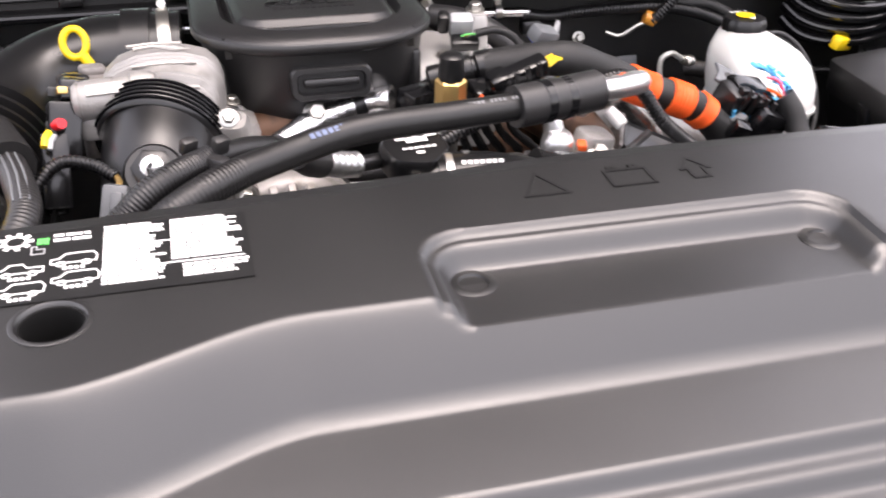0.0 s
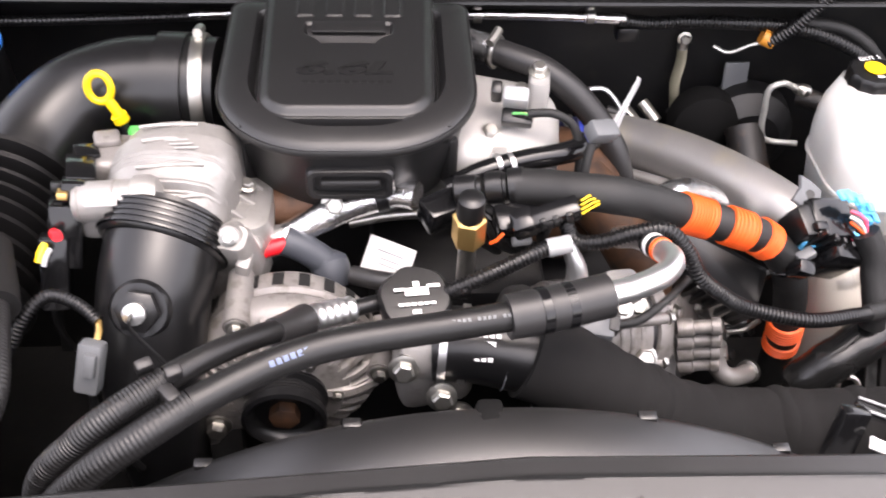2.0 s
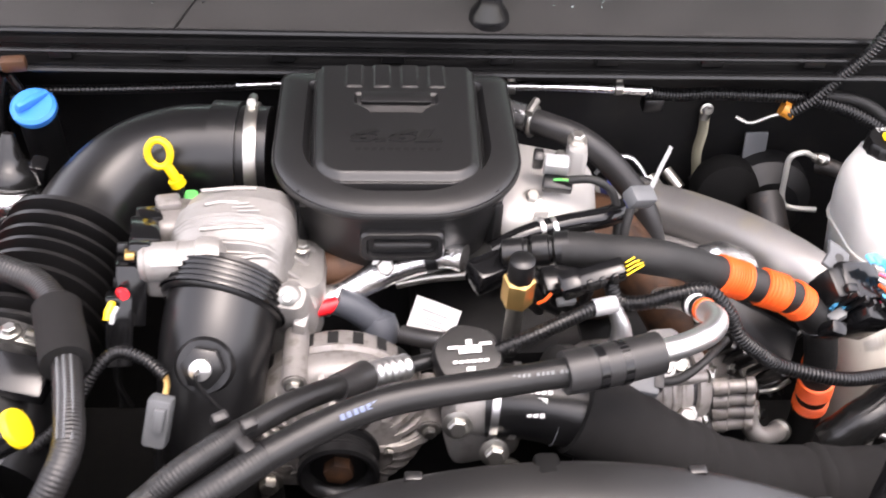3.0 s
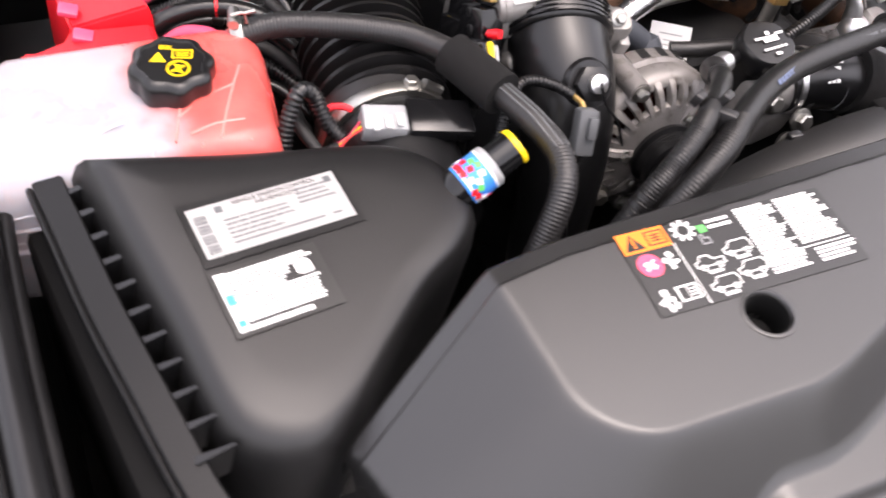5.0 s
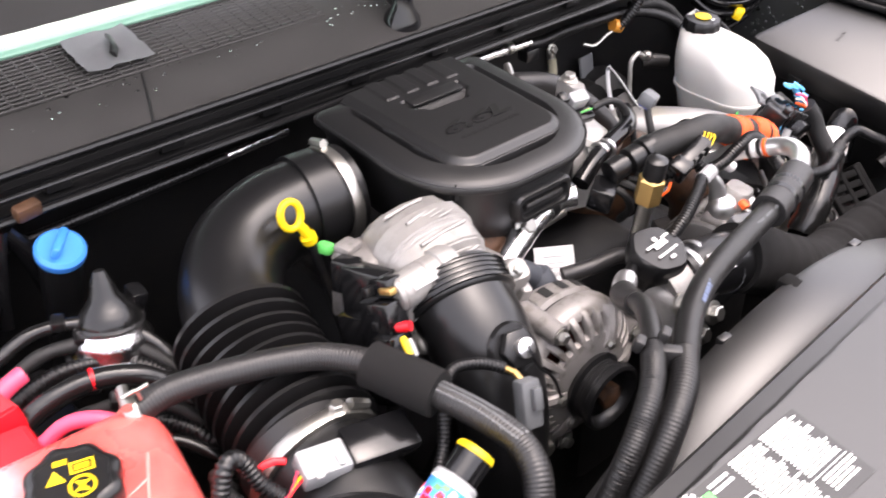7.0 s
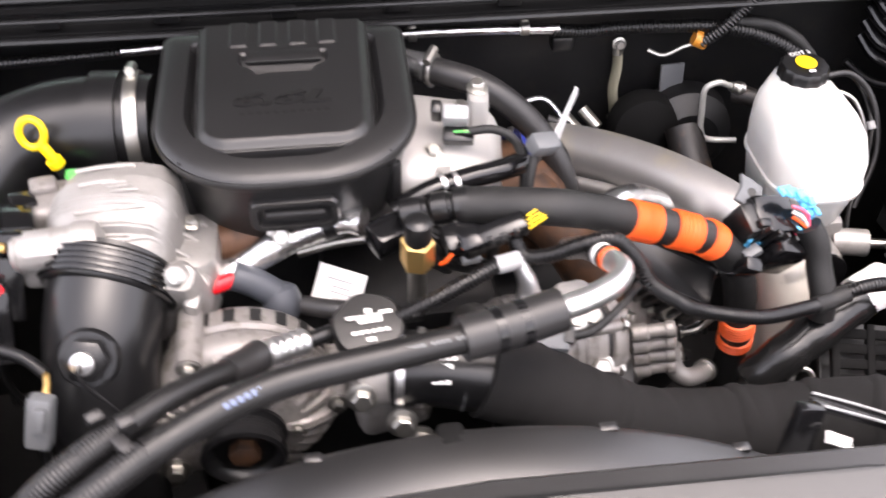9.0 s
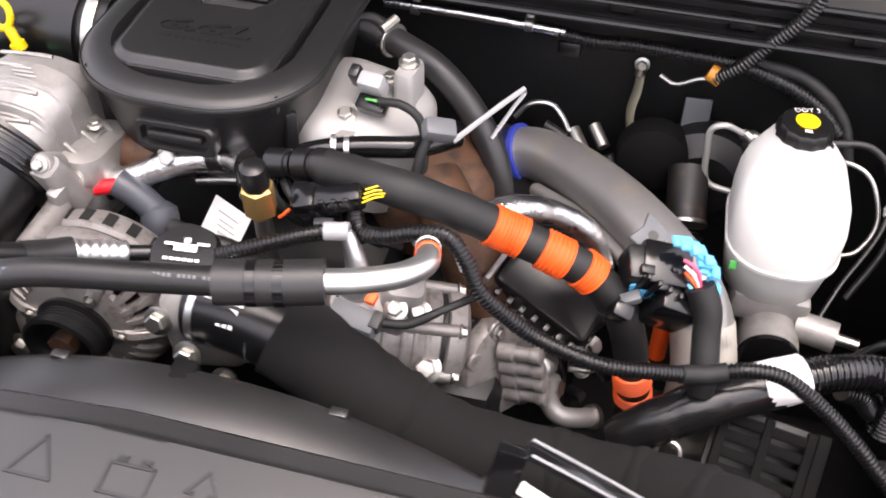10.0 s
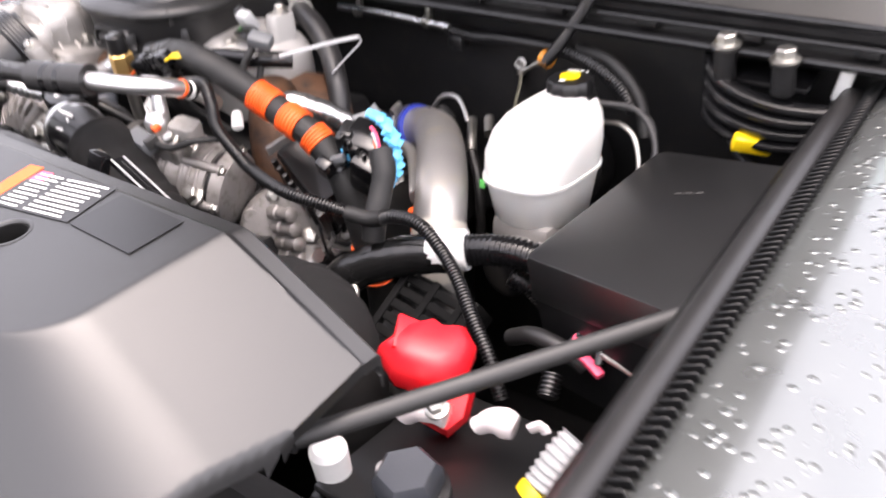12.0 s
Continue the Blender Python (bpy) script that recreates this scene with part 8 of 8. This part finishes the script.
# ---- fuse box and second battery ----
def right_side():
    t = thing("fuse_box", (0.76, 1.08, 0.95), "black plastic fuse box cover, slightly dusty", "fuse box")
    mm = pose(0.748, 1.075, 1.034, 4.4, -12, 0)
    plan = [(-0.126, -0.102), (-0.122, -0.111), (-0.113, -0.115), (0.092, -0.187), (0.104, -0.185), (0.110, -0.174), (0.118, 0.116), (0.112, 0.126), (0.102, 0.130), (-0.092, 0.177), (-0.102, 0.176), (-0.107, 0.167)]
    stack("base", mm, plan, [(-0.16, 1.0, 1.0), (-0.052, 0.985, 0.985)], M_BLACK, t)
    stack("lid", mm, plan, [(-0.050, 1.0, 1.0), (-0.048, 1.005, 1.005), (-0.028, 0.99, 0.99), (-0.006, 0.98, 0.98), (-0.001, 0.965, 0.97), (0.0, 0.945, 0.955)], M_COVER, t)
    for dy in (-0.07, 0.07):
        box("latch", mm @ Vector((-0.113, dy, -0.05)), (0.010, 0.03, 0.035), M_BLACK, t, rot=(5, -9, -12), bevel=0.003)
    plates("faint_print", mm @ pose(-0.02, 0.055, 0.0005, 0, 0, 8), [(0.012 * k, 0, 0.008, 0.006) for k in range(3)], M_GREYDARK, t, h=0.0003)
    b = thing("battery", (0.72, 0.75, 0.85), "black car battery at the front of the bay", "battery", "batteries")
    box("case", (0.74, 0.745, 0.805), (0.27, 0.20, 0.18), M_BLACK, b, bevel=0.008)
    box("lid", (0.74, 0.745, 0.900), (0.26, 0.19, 0.010), M_BLACK, b, bevel=0.004)
    for k in range(2):
        lathe("terminal", (0.66 + 0.13 * k, 0.70, 0.900), (0, 0, 1), [(0.014, 0), (0.012, 0.014)], M_LGREY, b)
    c = thing("terminal_cover", (0.625, 0.83, 0.95), "bright red plastic battery terminal cover, flipped up", "terminal cover", "terminal covers")
    m = pose(0.626, 0.806, 0.968, 18, 12, 28)
    outline = [(-0.050, -0.012), (-0.030, -0.034), (0.020, -0.040), (0.042, -0.022), (0.046, 0.014), (0.030, 0.036), (0.010, 0.030), (-0.004, 0.038), (-0.030, 0.022)]
    stack("hood", m, outline, [(-0.030, 0.85, 0.85), (-0.012, 1, 1), (0.006, 0.96, 0.95), (0.018, 0.72, 0.70), (0.021, 0.45, 0.4)], M_RED, c)
    stack("neck", m @ pose(0.030, -0.048, -0.012, 30, 0, -10), [(-0.020, -0.024), (0.012, -0.028), (0.024, -0.006), (0.020, 0.024), (-0.018, 0.026)], [(-0.02, 0.9, 0.9), (0.0, 1, 1), (0.010, 0.8, 0.8)], M_RED, c)
    box("flap", m @ Vector((-0.022, 0.004, 0.012)), (0.030, 0.040, 0.006), M_RED, c, rot=(24, 30, 40), bevel=0.002)
    k = thing("battery_clamp", (0.66, 0.74, 0.94), "crumpled steel battery clamp with a bolt", "clamp")
    tube("clamp", [(0.652, 0.738, 0.950), (0.672, 0.742, 0.958), (0.692, 0.748, 0.955)], 0.017, M_GLINTSTEEL, k, "crumpled clamp metal with its glints painted white", seg=12, step=0.005, flat=0.7, wobble=0.35)
    bolt((0.690, 0.738, 0.968), (0, -0.4, 1), 0.008, k)
    p = thing("pull_tag", (0.76, 0.86, 0.97), "pink plastic pull tag", "tag")
    box("tag", (0.732, 0.930, 0.925), (0.045, 0.010, 0.008), M_PINK, p, rot=(10, 15, -20), bevel=0.002)
    box("tag_fork", (0.710, 0.940, 0.932), (0.010, 0.024, 0.008), M_PINK, p, rot=(30, 15, 10), bevel=0.002)
    r = thing("support_rod", (0.75, 0.78, 1.05), "dark grey steel brace rod across the corner of the bay", "rod")
    tube("rod", [(0.665, 0.593, 1.021), (0.74, 0.704, 1.034), (0.852, 0.871, 1.053), (0.875, 0.905, 1.057)], 0.0085, M_ROD, r, seg=12, flat=0.7)
    lathe('end_eye', (0.663, 0.590, 1.021), (1, 0.5, 0), [(0.010, -0.006), (0.010, 0.006)], M_DARK, r)


right_side()


def corner_bits():
    w = thing("white_plug", (0.608, 0.676, 0.93), "round white plastic plug by the battery", "plug")
    lathe("plug", (0.616, 0.670, 0.926), (0.1, -0.2, 1), [(0.017, -0.03), (0.018, 0), (0.018, 0.010), (0.013, 0.015)], M_WHITE, w)
    h = thing("grey_hex_cap", (0.683, 0.70, 0.92), "blue-grey hexagonal plastic cap", "cap")
    lathe("cap", (0.692, 0.692, 0.912), (0.05, -0.2, 1), [(0.032, 0), (0.032, 0.018), (0.026, 0.026)], M_BOOT, h, seg=6)
    lathe("skirt", (0.692, 0.694, 0.904), (0.05, -0.2, 1), [(0.036, -0.02), (0.036, 0.006), (0.030, 0.008)], M_BLACK, h)
    s = thing("ribbed_plug", (0.80, 0.757, 0.94), "white ribbed plug with a yellow base", "plug")
    tube("plug", [(0.797, 0.745, 0.925), (0.804, 0.762, 0.945), (0.812, 0.780, 0.960)], 0.017, M_LGREY, s, seg=18, rib=0.002, pitch=0.007)
    lathe("base", (0.795, 0.741, 0.921), (0.4, 0.7, 0.7), [(0.018, -0.008), (0.019, 0.0), (0.017, 0.004)], M_YELLOW, s, "yellow base")
    f = thing("steel_strap", (0.735, 0.775, 0.94), "crumpled steel strap with its glints painted white", "strap")
    tube("strap", [(0.712, 0.768, 0.940), (0.728, 0.774, 0.949), (0.746, 0.779, 0.946)], 0.017, M_GLINTSTEEL, f, seg=14, step=0.005, flat=0.7, wobble=0.5)
    tube("torn_end", [(0.758, 0.784, 0.946), (0.766, 0.790, 0.950), (0.772, 0.790, 0.944)], 0.008, M_GLINTSTEEL, f, seg=10, step=0.004, flat=0.5, wobble=0.5)
    b = thing("rod_bolt", (0.83, 0.80, 0.98), "round zinc bolt on the inner fender", "bolt")
    bolt((0.845, 0.815, 0.985), (-1, -0.4, 0.4), 0.011, b)
    c = thing("battery_cable", (0.72, 0.93, 0.93), "black cable and thin steel rod behind the battery", "cable")
    tube("cable", [(0.62, 0.955, 0.90), (0.66, 0.94, 0.925), (0.70, 0.935, 0.925), (0.725, 0.94, 0.91)], 0.010, M_RUBBER, c)
    tube("ring", [(0.705, 0.945, 0.93), (0.72, 0.955, 0.945), (0.74, 0.945, 0.94), (0.745, 0.93, 0.925)], 0.006, M_GLOSS, c)
    tube("spring", [(0.70, 0.915, 0.905), (0.705, 0.895, 0.89)], 0.010, M_BLACK, c, rib=0.002, pitch=0.005)
    tube("steel_rod", [(0.745, 0.935, 0.935), (0.83, 0.915, 0.93)], 0.003, M_STEEL, c, seg=8)


corner_bits()


# ---- small fittings in the valley ----
def small_fittings():
    t = thing("brass_fitting", (-0.02, 0.945, 1.1), "brass hex fitting with a black cap on a steel stem", "fitting")
    lathe("hex", (-0.021, 0.952, 1.103), (0, -0.12, 1), [(0.0165, -0.004), (0.0165, 0.028), (0.0125, 0.032)], M_BRASS, t, seg=6)
    lathe("cap", (-0.021, 0.948, 1.132), (0, -0.12, 1), [(0.0125, 0), (0.0135, 0.004), (0.0125, 0.026), (0.008, 0.029)], M_BLACK, t)
    lathe("stem", (-0.021, 0.958, 1.05), (0, -0.12, 1), [(0.009, -0.03), (0.009, 0.055)], M_STEEL, t)
    b = thing("cable_boot", (-0.19, 1.0, 1.03), "grey rubber cable boot on a red and foil-wrapped cable", "cable")
    tube("boot", [(-0.204, 0.998, 1.058), (-0.188, 0.997, 1.050), (-0.172, 0.995, 1.038), (-0.158, 0.992, 1.026)], 0.0165, M_BOOT, b, seg=20, taper=(0.0155, 0.0155))
    lathe("boot_end", (-0.158, 0.990, 1.022), (0.15, -0.5, -0.85), [(0.010, -0.020), (0.0185, -0.014), (0.0205, -0.004), (0.0205, 0.010), (0.017, 0.016), (0.006, 0.018)], M_BOOT, b, seg=24)
    tube("red_sleeve", [(-0.272, 0.978, 1.026), (-0.235, 0.984, 1.051), (-0.202, 0.993, 1.058)], 0.0082, M_RED, b, seg=14)
    tube("black_cable", [(-0.30, 0.96, 1.01), (-0.285, 0.98, 1.03), (-0.258, 0.992, 1.041)], 0.009, M_BLACK, b)
    f = thing("foil_pipe", (-0.16, 1.03, 1.06), "bright foil-wrapped pipe under the intake box", "pipe")
    tube("pipe", [(-0.25, 0.998, 1.032), (-0.20, 1.012, 1.052), (-0.15, 1.026, 1.074), (-0.112, 1.034, 1.084)], 0.0160, M_FOIL, f, seg=16, wobble=0.1)
    tube("pipe_end", [(-0.098, 1.036, 1.086), (-0.085, 1.034, 1.090), (-0.068, 1.026, 1.092)], 0.0155, M_FOIL, f, seg=16, wobble=0.15)
    lathe("black_band", (-0.1045, 1.036, 1.085), (1, 0.1, 0.25), [(0.013, -0.007), (0.0172, -0.006), (0.0172, 0.006), (0.013, 0.007)], M_BLACK, f)
    tube("copper_pipe", [(-0.14, 1.05, 1.035), (-0.10, 1.055, 1.04), (-0.05, 1.055, 1.045)], 0.006, M_STEEL, f)
    g = thing("paper_tag", (-0.1, 1.02, 1.0), "white paper tag with a printed code", "tag")
    m = pose(-0.099, 1.020, 1.004, 52, 6, -24)
    plates("sheet", m, [(0, 0, 0.054, 0.046)], M_WHITE, g, h=0.0008)
    plates("print", m @ pose(0, 0, 0.001), [(-0.004 + 0.0026 * k, -0.012, 0.0012, 0.006) for k in range(8)] + [(0.004, -0.004, 0.026, 0.0012), (0.002, 0.002, 0.022, 0.0012), (0.0, 0.010, 0.030, 0.0014)], M_LGREY, g)
    p = thing("sensor_plug", (0.125, 1.07, 1.13), "grey sensor plug with a violet-blue clip", "plug")
    box("plug", (0.125, 1.075, 1.138), (0.034, 0.022, 0.020), M_GREY, p, rot=(25, 15, 25), bevel=0.005)
    box("clip", (0.113, 1.070, 1.138), (0.007, 0.016, 0.014), M_DEEPBLUE, p, rot=(25, 15, 25), bevel=0.003)
    tube("wire", [(0.115, 1.068, 1.13), (0.108, 1.05, 1.10), (0.112, 1.04, 1.06)], 0.005, M_TAPE, p)
    o = thing("orange_tube", (0.262, 1.05, 0.92), "short orange plastic tube deep in the engine valley", "tube")
    tube("tube", [(0.388, 1.072, 0.950), (0.389, 1.073, 0.92), (0.390, 1.074, 0.875)], 0.010, M_ORANGE, o, seg=14)
    y = thing("loom_clip", (-0.608, 1.33, 1.15), "dull red plastic clip on the firewall loom", "clip")
    box("clip", (-0.608, 1.332, 1.150), (0.030, 0.016, 0.018), M_RUST, y, rot=(10, 0, 10), bevel=0.004)
    z = thing("zip_tie", (0.17, 1.13, 1.13), "pale zip tie loop standing up over the manifold", "zip tie")
    tube("strip", [(0.136, 1.095, 1.112), (0.155, 1.130, 1.116), (0.176, 1.168, 1.120), (0.192, 1.199, 1.121)], 0.0030, M_LGREY, z, seg=8, flat=0.4)
    tube("tail", [(0.192, 1.200, 1.121), (0.193, 1.203, 1.114), (0.182, 1.190, 1.098), (0.165, 1.165, 1.072)], 0.0030, M_LGREY, z, seg=8, flat=0.4)
    s = thing("small_white_clip", (0.03, 0.98, 1.08), "small white cable clip", "clip")
    box("clip", (0.035, 0.972, 1.080), (0.020, 0.010, 0.010), M_LGREY, s, rot=(20, 0, 10), bevel=0.002)
    c = thing("cooling_hose", (0.0, 0.93, 1.02), "small black hose beside the oil cap", "hose")
    tube("hose", [(-0.135, 0.975, 1.03), (-0.10, 0.96, 1.035), (-0.06, 0.955, 1.035), (-0.03, 0.95, 1.02)], 0.010, M_RUBBER, c)


small_fittings()
